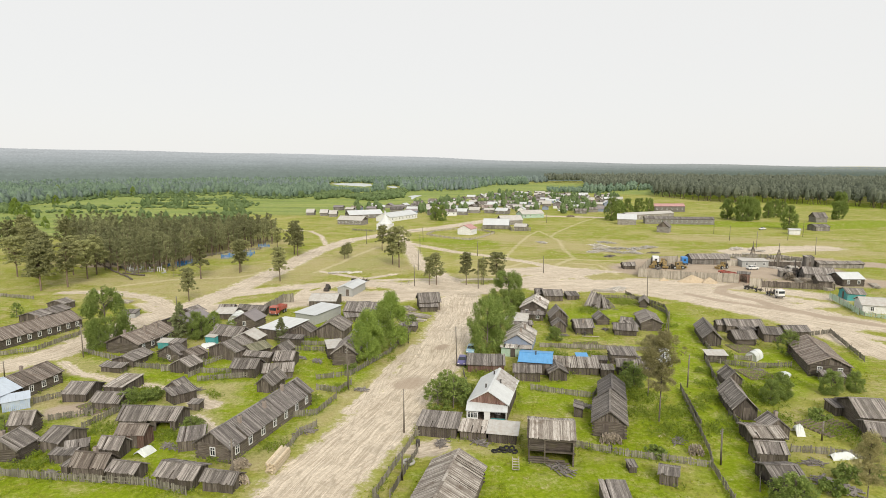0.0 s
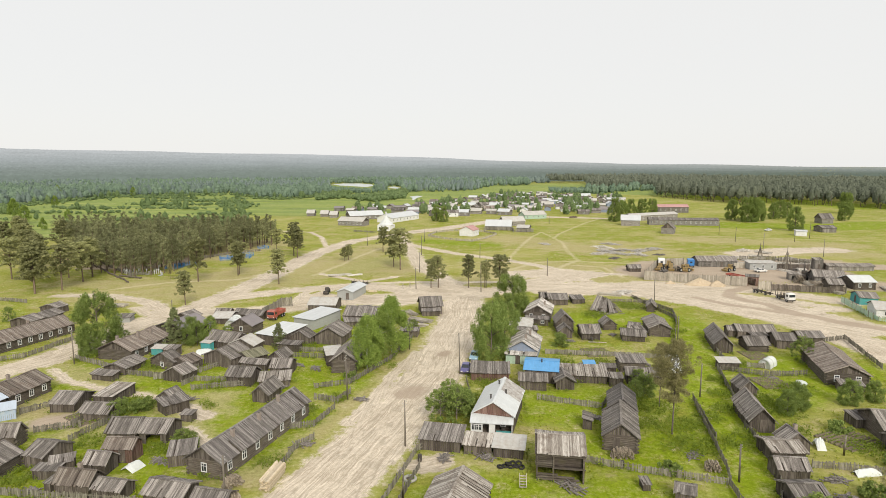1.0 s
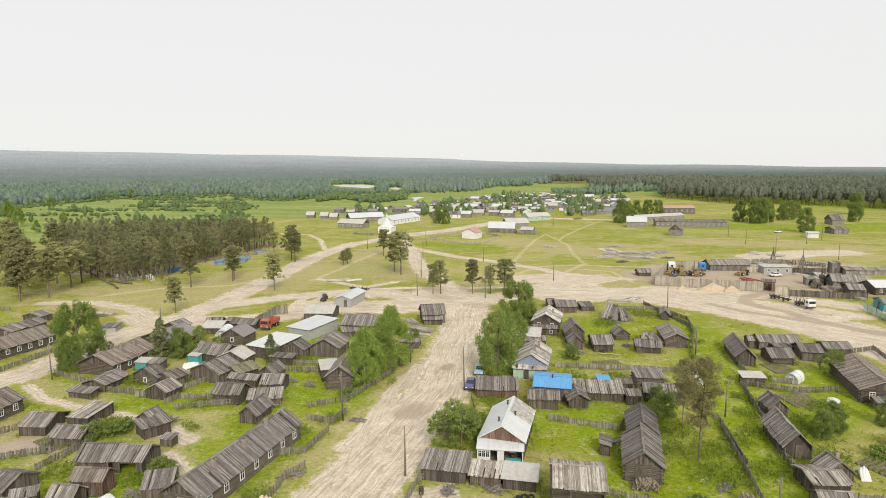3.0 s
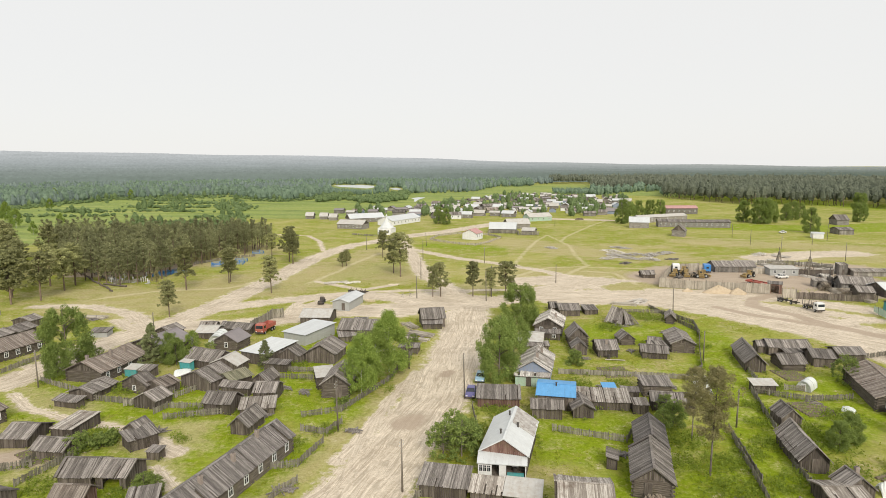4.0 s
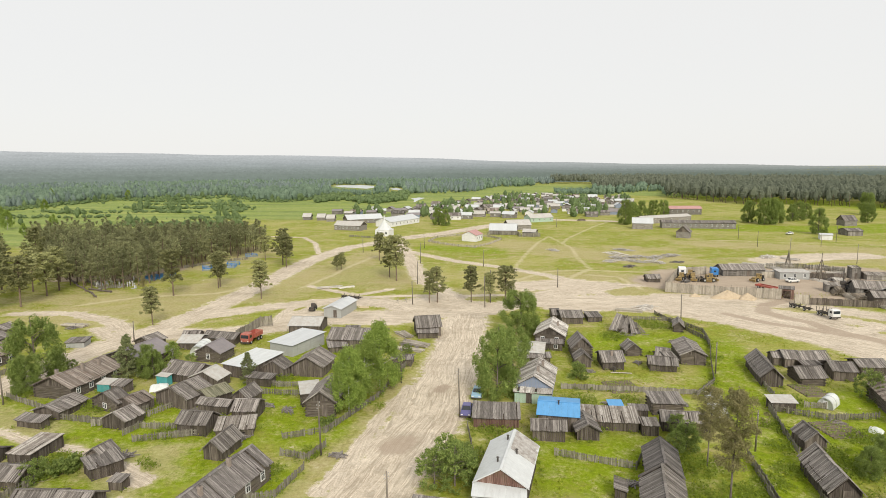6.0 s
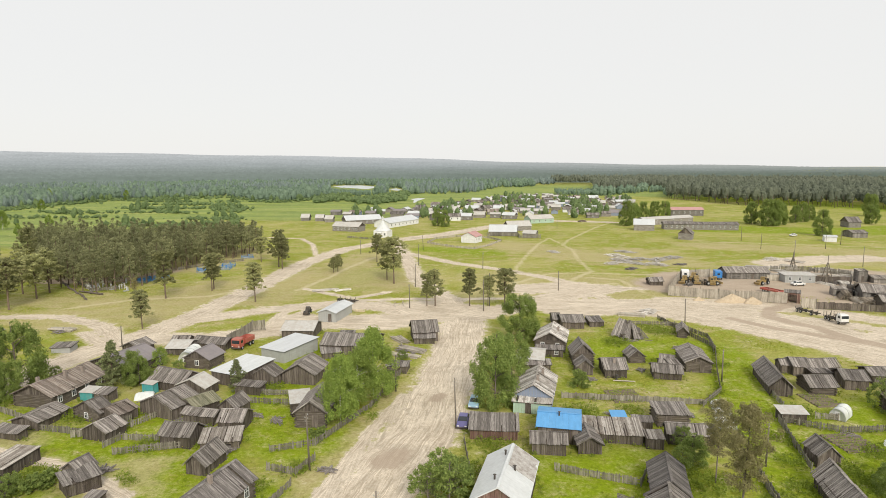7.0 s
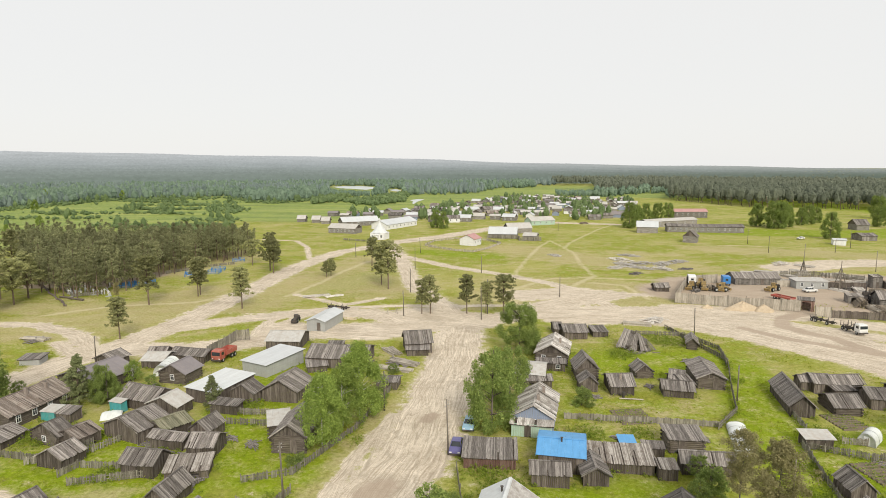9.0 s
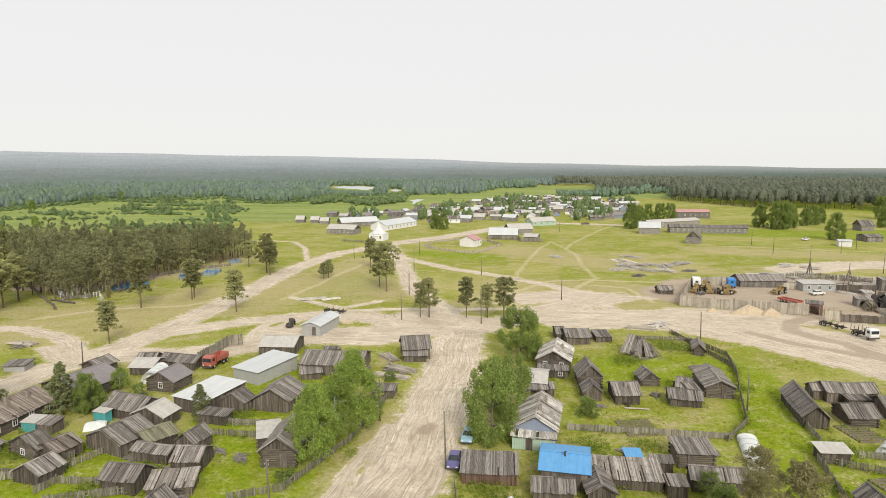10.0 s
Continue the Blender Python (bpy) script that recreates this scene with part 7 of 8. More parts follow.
def log_truck(x1, y1, x2, y2, label):
    x, y, yaw, _ = frame_of(x1, y1, x2, y2)
    root = thing("log_truck", x, y, 0, yaw, label, "truck")
    root.scale = (0.86, 0.86, 0.88)
    chassis(root, -3.6, 3.2, (2.2, -1.4, -2.7))
    cab(root, 2.4, "car_white")
    stakes(root, (0.6, -0.9, -2.3, -3.4), 1.35)
    part("headboard", simple("dark_steel", (0, 0, 0, 0.08, 2.3, 1.5), (0, 0, 0.2, 0.12, 0.1, 1.6)), root, at=pose(1.1, 0, 1.8))


def log_trailer(x1, y1, x2, y2, label):
    x, y, yaw, _ = frame_of(x1, y1, x2, y2)
    root = thing("log_trailer", x, y, 0, yaw, label, "trailer")
    root.scale = (0.8, 0.86, 0.85)
    chassis(root, -3.6, 4.4, (2.4, -1.4, -2.7))
    stakes(root, (2.8, 1.0, -1.0, -3.2), 0.6)


def box_van(x1, y1, x2, y2, colour, label, size=1.0):
    x, y, yaw, _ = frame_of(x1, y1, x2, y2)
    root = thing("site_wagon", x, y, 0, yaw, label, "wagon")
    root.scale = (size * 0.8, size, size)
    p = Pile()
    p.prism([(-2.6, 0.7), (2.6, 0.7), (2.6, 2.75), (2.3, 3.0), (-2.3, 3.0), (-2.6, 2.75)], -1.15, 1.15)
    part("body", bevelled(p, "body", colour, 0.06), root)
    part("window", simple("window_glass", (0, 0, 0, 0.04, 0.8, 0.6)), root, at=pose(2.6, 0, 2.0))
    part("window", simple("window_glass", (0, 0, 0, 0.9, 0.04, 0.6)), root, at=pose(0.6, -1.16, 2.0))
    for sx in (-1.7, 1.7):
        for sy in (-1.0, 1.0):
            wheel(root, TRUCK_WHEEL, sx, sy, 0.5)


def skidder(x1, y1, x2, y2, small=False, tall=False):
    x, y, yaw, _ = frame_of(x1, y1, x2, y2)
    colour = "dark_steel" if (small or tall) else "yellow_enamel"
    text = "small dark tractor beside the garage" if small else "rusty dark loading crane in the sawmill yard" if tall else "worn yellow wheeled log loader"
    root = thing("tractor" if small else "crane" if tall else "loader", x, y, 0, yaw, text, "tractor" if small else "crane" if tall else "loader")
    k = 0.62 if small else 1.0 if tall else 0.85
    root.scale = (k, k, k)
    p = Pile()
    p.prism([(0.1, 0.9), (2.5, 0.9), (2.6, 1.4), (2.3, 1.75), (0.1, 1.85)], -0.6, 0.6)
    part("hood", bevelled(p, "hood", colour, 0.06), root)
    p = Pile()
    p.prism([(-1.1, 0.9), (0.15, 0.9), (0.15, 2.0), (0.0, 2.85), (-1.1, 2.85)], -0.8, 0.8)
    c = part("cab", bevelled(p, "cab", colour, 0.05), root)
    for s in (-1, 1):
        part("side_window", simple("window_glass", (0, 0, 0, 0.8, 0.04, 0.65)), c, at=pose(-0.5, 0.81 * s, 2.25))
    part("rear_frame", simple("dark_steel", (-1.9, 0, 0.95, 1.8, 1.2, 0.4), (-2.6, 0, 1.5, 0.2, 1.8, 1.2)), root)
    for sx in (-1.9, 1.5):
        for sy in (-1.0, 1.0):
            wheel(root, BIG_WHEEL, sx, sy, 0.75)
    a = Pile()
    if tall:
        a.tube((0, 0, 2.7), (0.6, 0, 6.0), 0.18, 0.14, 7)
        a.tube((0.6, 0, 6.0), (4.4, 0, 5.0), 0.14, 0.1, 7)
        a.tube((4.4, 0, 5.0), (4.5, 0, 3.4), 0.05, 0.05, 5)
        a.box(4.5, 0, 3.1, 0.5, 0.7, 0.6)
    else:
        for s in (-0.7, 0.7):
            a.tube((0.6, s, 1.6), (2.9, s, 1.0), 0.09, 0.09, 6)
        a.box(3.2, 0, 0.75, 0.5, 2.3, 0.8, 0, 20)
    part("boom", a.mesh("boom", colour), root)
    part("exhaust", simple("dark_steel", (0, 0, 0, 0.09, 0.09, 0.9)), root, at=pose(1.4, 0.3, 2.2))


def flat_bed(x1, y1, x2, y2):
    x, y, yaw, _ = frame_of(x1, y1, x2, y2)
    root = thing("flat_trailer", x, y, 0, yaw, "low red flat trailer in the yard", "trailer")
    part("deck", simple("red_enamel", (0, 0, 0.8, 6.0, 2.3, 0.18), (0, 1.15, 1.0, 6.0, 0.07, 0.4), (0, -1.15, 1.0, 6.0, 0.07, 0.4), (3.0, 0, 1.0, 0.08, 2.3, 0.4)), root)
    for a in (-1.8, 1.8):
        for s in (-0.95, 0.95):
            wheel(root, TRUCK_WHEEL, a, s, 0.5)


# ---- heaps, lumber, masts ----


def sand_heap(x, y, r, h):
    rng = np.random.RandomState(int(abs(x * 7 + y)))
    v, f_ = [], []
    rings, seg = 7, 22
    ph = rng.rand(5) * 6
    for k in range(rings + 1):
        s = k / rings
        for i in range(seg):
            a = 2 * math.pi * i / seg
            w = 1 + 0.18 * math.sin(2 * a + ph[0]) + 0.1 * math.sin(5 * a + ph[1])
            z = h * (1 - s) ** 0.85 * (1 + 0.12 * math.sin(3 * a + ph[2] + 4 * s)) - (0.2 if k == rings else 0)
            v.append((r * s * w * math.cos(a), 0.6 * r * s * w * math.sin(a), z))
    for k in range(rings):
        for i in range(seg):
            f_.append((k * seg + i, k * seg + (i + 1) % seg, (k + 1) * seg + (i + 1) % seg, (k + 1) * seg + i))
    ob = new("sawdust_heap", smooth_edges(mesh_of("sawdust_heap", v, f_, "sawdust")))
    ob.matrix_world = pose(x, y, -0.05, 0, 0, odds.uniform(-15, 15))
    tagged(ob, "pale heap of sawdust outside the yard fence", "heap")


def derrick(x, y, h):
    root = thing("derrick", x, y, 0, odds.uniform(0, 90), "timber tripod mast standing in the yard", "mast")
    for i in range(4):
        a = math.pi / 2 * i + 0.5
        p = Pile()
        p.tube((math.cos(a) * h * 0.22, math.sin(a) * h * 0.22, -0.3), (math.cos(a) * 0.1, math.sin(a) * 0.1, h * 0.75), 0.13, 0.1, 7)
        part("leg", p.mesh("leg", "pole_wood"), root)
    p = Pile()
    p.tube((0, 0, 0), (0, 0, h), 0.14, 0.09, 7)
    part("mast_pole", p.mesh("mast_pole", "pole_wood"), root)
    for z in (0.3, 0.55):
        part("brace", simple("pole_wood", (0, 0, h * z, h * 0.34 * (1 - z), 0.1, 0.1), (0, 0, h * z, 0.1, h * 0.34 * (1 - z), 0.1)), root)


def lumber(x1, y1, x2, y2, rows=3, fresh=False):
    """A stack of sawn timber: separate planks in layers."""
    x, y, yaw, length = frame_of(x1, y1, x2, y2)
    root = thing("lumber_stack", x, y, 0, yaw, "stack of fresh yellow sawn timber by the road" if fresh else "loose stack of weathered grey timber", "lumber")
    length = min(length, 7.0)
    across = 1.5 if fresh else 1.6 + 0.2 * rows
    me = simple("fresh_wood" if fresh else "pale_boards", (0, 0, 0, length, 0.22, 0.16))
    if y > 200:
        p = Pile()
        for k in range(rows):
            for i in range(int(across / 0.26)):
                if odds.random() < 0.25:
                    continue
                p.box(odds.uniform(-0.25, 0.25), -across / 2 + 0.26 * i, 0.05 + 0.19 * k, length, 0.22, 0.16, odds.uniform(-7, 7))
        return tagged(part("timber", p.mesh("timber", "bleached_boards"), root), kind="stuff")
    for k in range(rows):
        for i in range(int(across / 0.26)):
            if odds.random() < (0.06 if fresh else 0.25):
                continue
            part("plank", me, root, at=pose(odds.uniform(-0.25, 0.25), -across / 2 + 0.26 * i, 0.05 + 0.19 * k, 0, 0, odds.uniform(-1, 1) * (1 if fresh else 7)))


def firewood(x1, y1, x2, y2):
    """A rounded heap of split logs, thrown together with their ends showing."""
    x, y, yaw, length = frame_of(x1, y1, x2, y2)
    root = thing("firewood_pile", x, y, 0, yaw, "rounded heap of split weathered firewood", "firewood")
    length = max(1.8, min(length, 6.0))
    p = Pile()
    for k in range(8):
        half = length / 2 * math.sqrt(max(0.05, 1 - (k / 8) ** 2))
        for i in range(int(2 * half / 0.19)):
            xx, z, r = -half + 0.19 * i + odds.uniform(-0.06, 0.06), 0.08 + 0.165 * k + odds.uniform(-0.04, 0.04), odds.uniform(0.06, 0.115)
            a, c = odds.uniform(-0.62, -0.35), odds.uniform(0.3, 0.6)
            p.tube((xx, a, z), (xx + odds.uniform(-0.16, 0.16), c, z + odds.uniform(-0.08, 0.08)), r, r * odds.uniform(0.8, 1.05), odds.choice((3, 4, 5)))
    tagged(part("split_wood", p.mesh("split_wood", "split_wood"), root), kind="stuff")


def timber_heap(x, y, r):
    root = thing("timber_heap", x, y, 0, odds.uniform(0, 180), "grey heap of discarded boards and offcuts", "debris")
    me = simple("bleached_boards" if r > 3.9 else "roof_planks", (0, 0, 0, 1, 0.15 if r < 2.2 else 0.3, 0.07))
    far, rest = y > 165, []
    for i in range(int(10 + r * 15)):
        a, s = odds.uniform(0, 6.28), odds.random() ** 0.7 * r
        k = odds.uniform(0.7, 1.4 + min(1.6, 0.5 * r))
        m = pose(math.cos(a) * s, 0.5 * math.sin(a) * s, 0.05 + (0.25 + 0.12 * r) * (1 - s / r) * odds.random(), 0, odds.uniform(-6, 6), odds.choice((0, 0, 90)) + odds.gauss(0, 16)) @ Matrix.Diagonal((k, 1, 1, 1))
        if far:
            rest += [m @ v.co for v in me.vertices]
        else:
            part("board", me, root, at=m)
    if far:
        faces = [tuple(8 * k + i for i in q) for k in range(len(rest) // 8) for q in BOX_FACES]
        tagged(part("board_litter", mesh_of("board_litter", rest, faces, me.materials[0].name), root), kind="stuff")


def log_stack(x1, y1, x2, y2, high=6):
    """Felled logs heaped side by side between two places, each its own girth."""
    x, y, yaw, length = frame_of(x1, y1, x2, y2)
    root = thing("log_pile", x, y, 0, yaw, "heap of felled pale brown logs in the sawmill yard", "logs")
    p = Pile()
    for k in range(high):
        n = int(length / 0.36) - k
        for i in range(n):
            xx, r = -length / 2 + 0.36 * (i + 0.5 * k + 0.5) + odds.uniform(-0.08, 0.08), odds.uniform(0.13, 0.2)
            a, c = odds.uniform(-2.9, -2.2), odds.uniform(2.0, 2.9)
            p.tube((xx, a, 0.15 + 0.3 * k), (xx + odds.uniform(-0.2, 0.2), c, 0.15 + 0.3 * k + odds.uniform(-0.08, 0.12)), r, r * 0.8, 7)
    tagged(part("timber", p.mesh("timber", "split_wood"), root), kind="stuff")


def fallen_logs(x1, y1, x2, y2):
    x, y, yaw, length = frame_of(x1, y1, x2, y2)
    root = thing("log_barrier", x, y, 0, yaw, "low barrier of fallen grey logs at the graveyard", "logs")
    n = max(2, int(length / 5))
    for i in range(n):
        p = Pile()
        p.tube((-2.8, 0, 0), (2.8, 0, 0), 0.3, 0.22, 8)
        part("log", p.mesh("log", "bark_grey"), root, at=pose(-length / 2 + (i + 0.5) * length / n, odds.uniform(-0.3, 0.3), 0.35, 0, odds.uniform(-3, 3), odds.uniform(-8, 8)))
        part("support", simple("bark_grey", (0, 0, 0.2, 0.3, 0.3, 0.6)), root, at=pose(-length / 2 + i * length / n, 0, 0))


# ---- greenhouses, covers ----


def tunnel(x1, y1, x2, y2, width, height, length=0):
    x, y, yaw, dist = frame_of(x1, y1, x2, y2)
    L = length or max(4.0, dist)
    root = thing("greenhouse", x, y, 0, yaw, "arched greenhouse covered in white plastic sheet", "greenhouse")
    n, v, f_ = 12, [], []
    cols = max(3, int(L / 0.8))
    for j in range(cols + 1):
        for i in range(n + 1):
            a = math.pi * i / n
            q = 1 + 0.02 * math.sin(j * 2.3 + i)
            v.append((-L / 2 + L * j / cols, -width / 2 * math.cos(a) * q, height * math.sin(a) ** 0.8 * q - 0.02))
    for j in range(cols):
        for i in range(n):
            k = j * (n + 1) + i
            f_.append((k, k + 1, k + n + 2, k + n + 1))
    f_ += [tuple(range(n + 1)), tuple(reversed(range(cols * (n + 1), (cols + 1) * (n + 1))))]
    part("cover", smooth_edges(mesh_of("cover", v, f_, "plastic_sheet")), root)
    for j in range(0, cols + 1, 2):
        p = Pile()
        for i in range(n):
            a, c = math.pi * i / n, math.pi * (i + 1) / n
            at = lambda q: (-L / 2 + L * j / cols, -(width / 2 + 0.03) * math.cos(q), (height + 0.03) * math.sin(q) ** 0.8)
            p.tube(at(a), at(c), 0.025, 0.025, 5, False)
        part("hoop", welded(p, "hoop", "panel_grey"), root)
    part("door", simple("white_paint", (0, 0, 0.75, 0.05, 0.7, 1.4)), root, at=pose(L / 2 + 0.03, 0, 0) @ Matrix.Diagonal((1, 1, min(1, height / 1.9), 1)))


def cover(x1, y1, x2, y2, width, peak=0.7):
    x, y, yaw, L = frame_of(x1, y1, x2, y2)
    L = max(L, 1.2)
    rng = np.random.RandomState(int(abs(x) * 3))
    n, k = 14, 10
    v, f_ = [], []
    for j in range(k + 1):
        for i in range(n + 1):
            s, t = i / n * 2 - 1, j / k * 2 - 1
            z = peak * (1 - abs(t) ** 1.5) * (1 - 0.3 * s * s) * (1 + 0.25 * rng.rand()) - (0.12 if abs(t) > 0.99 or abs(s) > 0.99 else 0)
            v.append((s * L / 2, t * width / 2, max(z, -0.1)))
    for j in range(k):
        for i in range(n):
            q = j * (n + 1) + i
            f_.append((q, q + 1, q + n + 2, q + n + 1))
    ob = new("plastic_cover", mesh_of("plastic_cover", v, f_, "plastic_sheet"))
    ob.matrix_world = pose(x, y, 0, 0, 0, yaw)
    tagged(ob, "crumpled white plastic sheet over a garden bed", "cover")


# ---- small yard things ----


def tyre_ring(radius, girth, material):
    """A tyre lying flat: a ring of round section."""
    v, f_ = [], []
    n, k = 18, 8
    for i in range(n):
        a = 2 * math.pi * i / n
        for j in range(k):
            c = 2 * math.pi * j / k
            v.append(((radius + girth * math.cos(c)) * math.cos(a), (radius + girth * math.cos(c)) * math.sin(a), girth * math.sin(c)))
    for i in range(n):
        for j in range(k):
            f_.append((i * k + j, ((i + 1) % n) * k + j, ((i + 1) % n) * k + (j + 1) % k, i * k + (j + 1) % k))
    return smooth_edges(mesh_of("tyre", v, f_, material))


def tyre_bed(x, y):
    root = thing("flower_tyre", x, y, 0, 0, "old grey tractor tyre laid as flower bed", "tyre")
    v, f_ = [], []
    n, k = 22, 8
    for i in range(n):
        a = 2 * math.pi * i / n
        for j in range(k):
            c = 2 * math.pi * j / k
            v.append(((0.68 + 0.2 * math.cos(c)) * math.cos(a), (0.68 + 0.2 * math.cos(c)) * math.sin(a), 0.18 + 0.18 * math.sin(c)))
    for i in range(n):
        for j in range(k):
            f_.append((i * k + j, ((i + 1) % n) * k + j, ((i + 1) % n) * k + (j + 1) % k, i * k + (j + 1) % k))
    part("tyre", smooth_edges(mesh_of("tyre", v, f_, "concrete")), root)
    p = Pile()
    p.tube((0, 0, 0), (0, 0, 0.12), 0.55, 0.5, 16)
    part("soil", p.mesh("soil", "bark_grey"), root)


def steps(x1, y1, x2, y2):
    root = thing("wooden_steps", x1, y1, 0, 90, "small wooden step ladder on the grass", "steps")
    for s in (-0.4, 0.4):
        part("stringer", simple("pale_boards", (0.7, 0, 0.55, 1.7, 0.06, 0.16)), root, at=pose(0, s, 0.05, 0, -35))
    for i in range(5):
        part("tread", simple("pale_boards", (0, 0, 0, 0.22, 0.8, 0.04)), root, at=pose(0.1 + 0.28 * i, 0, 0.15 + 0.2 * i))


def tarp_heap(x, y):
    root = thing("tyre_heap", x, y, 0, 0, "heap of old dark tyres on the grass", "tyres")
    me = tyre_ring(0.34, 0.13, "rubber")
    for dx, dy, z, tx, ty in ((0, 0, 0.1, 4, 0), (0.7, 0.15, 0.12, 0, 9), (-0.72, 0.1, 0.1, 3, 3), (0.3, 0.45, 0.3, 22, 8), (-0.3, 0.3, 0.32, -14, 18), (1.3, -0.1, 0.14, 12, -6), (-1.3, -0.15, 0.12, 0, 5), (0.95, 0.3, 0.36, 30, -20)):
        part("tyre", me, root, at=pose(dx, dy, z, tx, ty))


def chapel(x, y):
    root = thing("chapel", x, y + 4, 0, -12, "small white chapel with a tent roof and little dome", "chapel")
    p = Pile()
    p.box(0, 0, 1.6, 7.6, 7.2, 3.6)
    part("wall", p.mesh("wall", "white_paint"), root)
    levels = ((4.5, 3.3), (3.1, 4.5), (1.9, 6.0), (0.95, 7.6), (0.5, 8.5))
    v = [(r * math.cos(math.pi * (i + 0.5) / 4), 0.95 * r * math.sin(math.pi * (i + 0.5) / 4), z) for r, z in levels for i in range(8)]
    f_ = [(8 * k + i, 8 * k + (i + 1) % 8, 8 * k + 8 + (i + 1) % 8, 8 * k + 8 + i) for k in range(4) for i in range(8)] + [tuple(range(7, -1, -1)), tuple(range(32, 40))]
    part("roof", mesh_of("roof", v, f_, "metal_white"), root, "white sheet-metal tent roof with eight sides")
    p = Pile()
    p.tube((0, 0, 8.4), (0, 0, 9.2), 0.42, 0.42, 10)
    for a, c, z0, z1 in ((0.42, 0.65, 9.2, 9.6), (0.65, 0.4, 9.6, 10.1), (0.4, 0.06, 10.1, 10.8)):
        p.tube((0, 0, z0), (0, 0, z1), a, c, 10)
    d = part("dome", smooth_edges(p.mesh("dome", "metal_white")), root)
    part("cross", simple("dark_steel", (0, 0, 11.3, 0.08, 0.08, 1.2), (0, 0, 11.5, 0.6, 0.08, 0.08)), d)
    for i in (-1, 1):
        w = part("window", WINDOW_FRAME, root, at=pose(2.4 * i, -3.66, 1.7))
        part("pane", WINDOW_PANE, w)
    part("porch", simple("white_paint", (0, 0, 1.2, 2.2, 1.6, 2.4), (0, -0.1, 2.5, 2.6, 2.0, 0.15)), root, at=pose(0, -4.3, 0))


def fallen_boards(material, top_a, top_b, foot_a, foot_b, n):
    """Old roof boards that still lean from a broken ridge to the ground."""
    p = Pile()
    for i in range(n):
        if odds.random() < 0.07:
            continue
        q = []
        for k in (i + 0.03, i + 0.97):
            s = k / n
            t = Vector(top_a).lerp(Vector(top_b), s) + Vector((0, 0, odds.uniform(-0.1, 0.1)))
            f = Vector(foot_a).lerp(Vector(foot_b), s)
            q += [t, f + (f - t) * odds.uniform(-0.1, 0.06)]
        lift = Vector((0, 0, 0.05))
        low = [q[1], q[3], q[2], q[0]]
        p.hexa(low + [v + lift for v in low])
    return p.mesh("slope", material)


def ruin(x, y, size=1.0, turn=10):
    """A hut whose roof has slid down: a torn tent of boards over a few log courses."""
    root = thing("ruined_hut", x, y, 0, turn, "collapsed hut with slumped grey plank roof", "ruin")
    root.scale = (size, size, size)
    dark = "roof_planks" if turn == 10 else "roof_planks_dark"
    for args in (((-1.1, 1.6, 3.0), (0.6, -0.1, 2.6), (-3.1, 0.2, 0.3), (-0.7, -2.7, 0.05), 16), ((0.5, 0.1, 2.5), (2.3, 0.5, 1.3), (0.1, -2.6, 0.05), (3.1, -1.7, 0.05), 16), ((-1.1, 1.6, 3.0), (2.3, 0.5, 1.3), (-0.6, 3.3, 0.2), (3.2, 2.2, 0.2), 18)):
        tagged(part("fallen_slope", fallen_boards(dark, *args), root), kind="stuff")
    w = Pile()
    log_ring(w, 3.4, 2.8, 0.9, 0.25)
    part("wall", w.mesh("wall", "log_wall"), root)
    for tilt, px in ((14, -0.5), (-20, 0.7)):
        part("rafter", simple("log_wall", (0, 0, 1.5, 0.13, 0.13, 3.2)), root, at=pose(px, 0.4, 0, 8, tilt))
    for i in range(5):
        part("board", simple("roof_planks", (0, 0, 0, odds.uniform(1.2, 2.2), 0.18, 0.05)), root, at=pose(odds.uniform(-2.6, 2.8), odds.uniform(-3.2, -2.2), 0.06, 0, odds.uniform(-4, 8), odds.uniform(0, 180)))


def bench(x1, y1, x2, y2):
    x, y, yaw, L = frame_of(x1, y1, x2, y2)
    root = thing("boardwalk", x, y, 0, yaw, "narrow weathered boardwalk across the grass", "boardwalk")
    n = int(L / 1.9)
    for i in range(n):
        part("plank", simple("pale_boards", (0, 0, 0, 1.85, 0.4, 0.05)), root, at=pose(-L / 2 + 1.9 * (i + 0.5), 0, 0.06, 0, 0, odds.uniform(-4, 4)))


def trestle(x1, y1, x2, y2):
    root = thing("sawhorse", x1, y1, 0, 30, "crossed-pole sawhorse of peeled wood", "sawhorse")
    for k in (-1.2, 1.2):
        for s in (-1, 1):
            p = Pile()
            p.tube((k, -0.9 * s, -0.05), (k, 0.9 * s, 1.6), 0.07, 0.06, 6)
            part("leg", p.mesh("leg", "pale_boards"), root)
    p = Pile()
    p.tube((-1.6, 0, 0.8), (1.6, 0, 0.8), 0.07, 0.07, 6)
    part("beam", p.mesh("beam", "pale_boards"), root)


def barrel(x, y):
    root = thing("barrel", x, y, 0, 0, "rusty dark steel water barrel", "barrel")
    p = Pile()
    for z0, z1, a, c in ((0, 0.28, 0.28, 0.28), (0.28, 0.31, 0.3, 0.3), (0.31, 0.58, 0.28, 0.28), (0.58, 0.61, 0.3, 0.3), (0.61, 0.88, 0.28, 0.28)):
        p.tube((0, 0, z0), (0, 0, z1), a, c, 14)
    part("drum", p.mesh("drum", "dark_steel"), root)


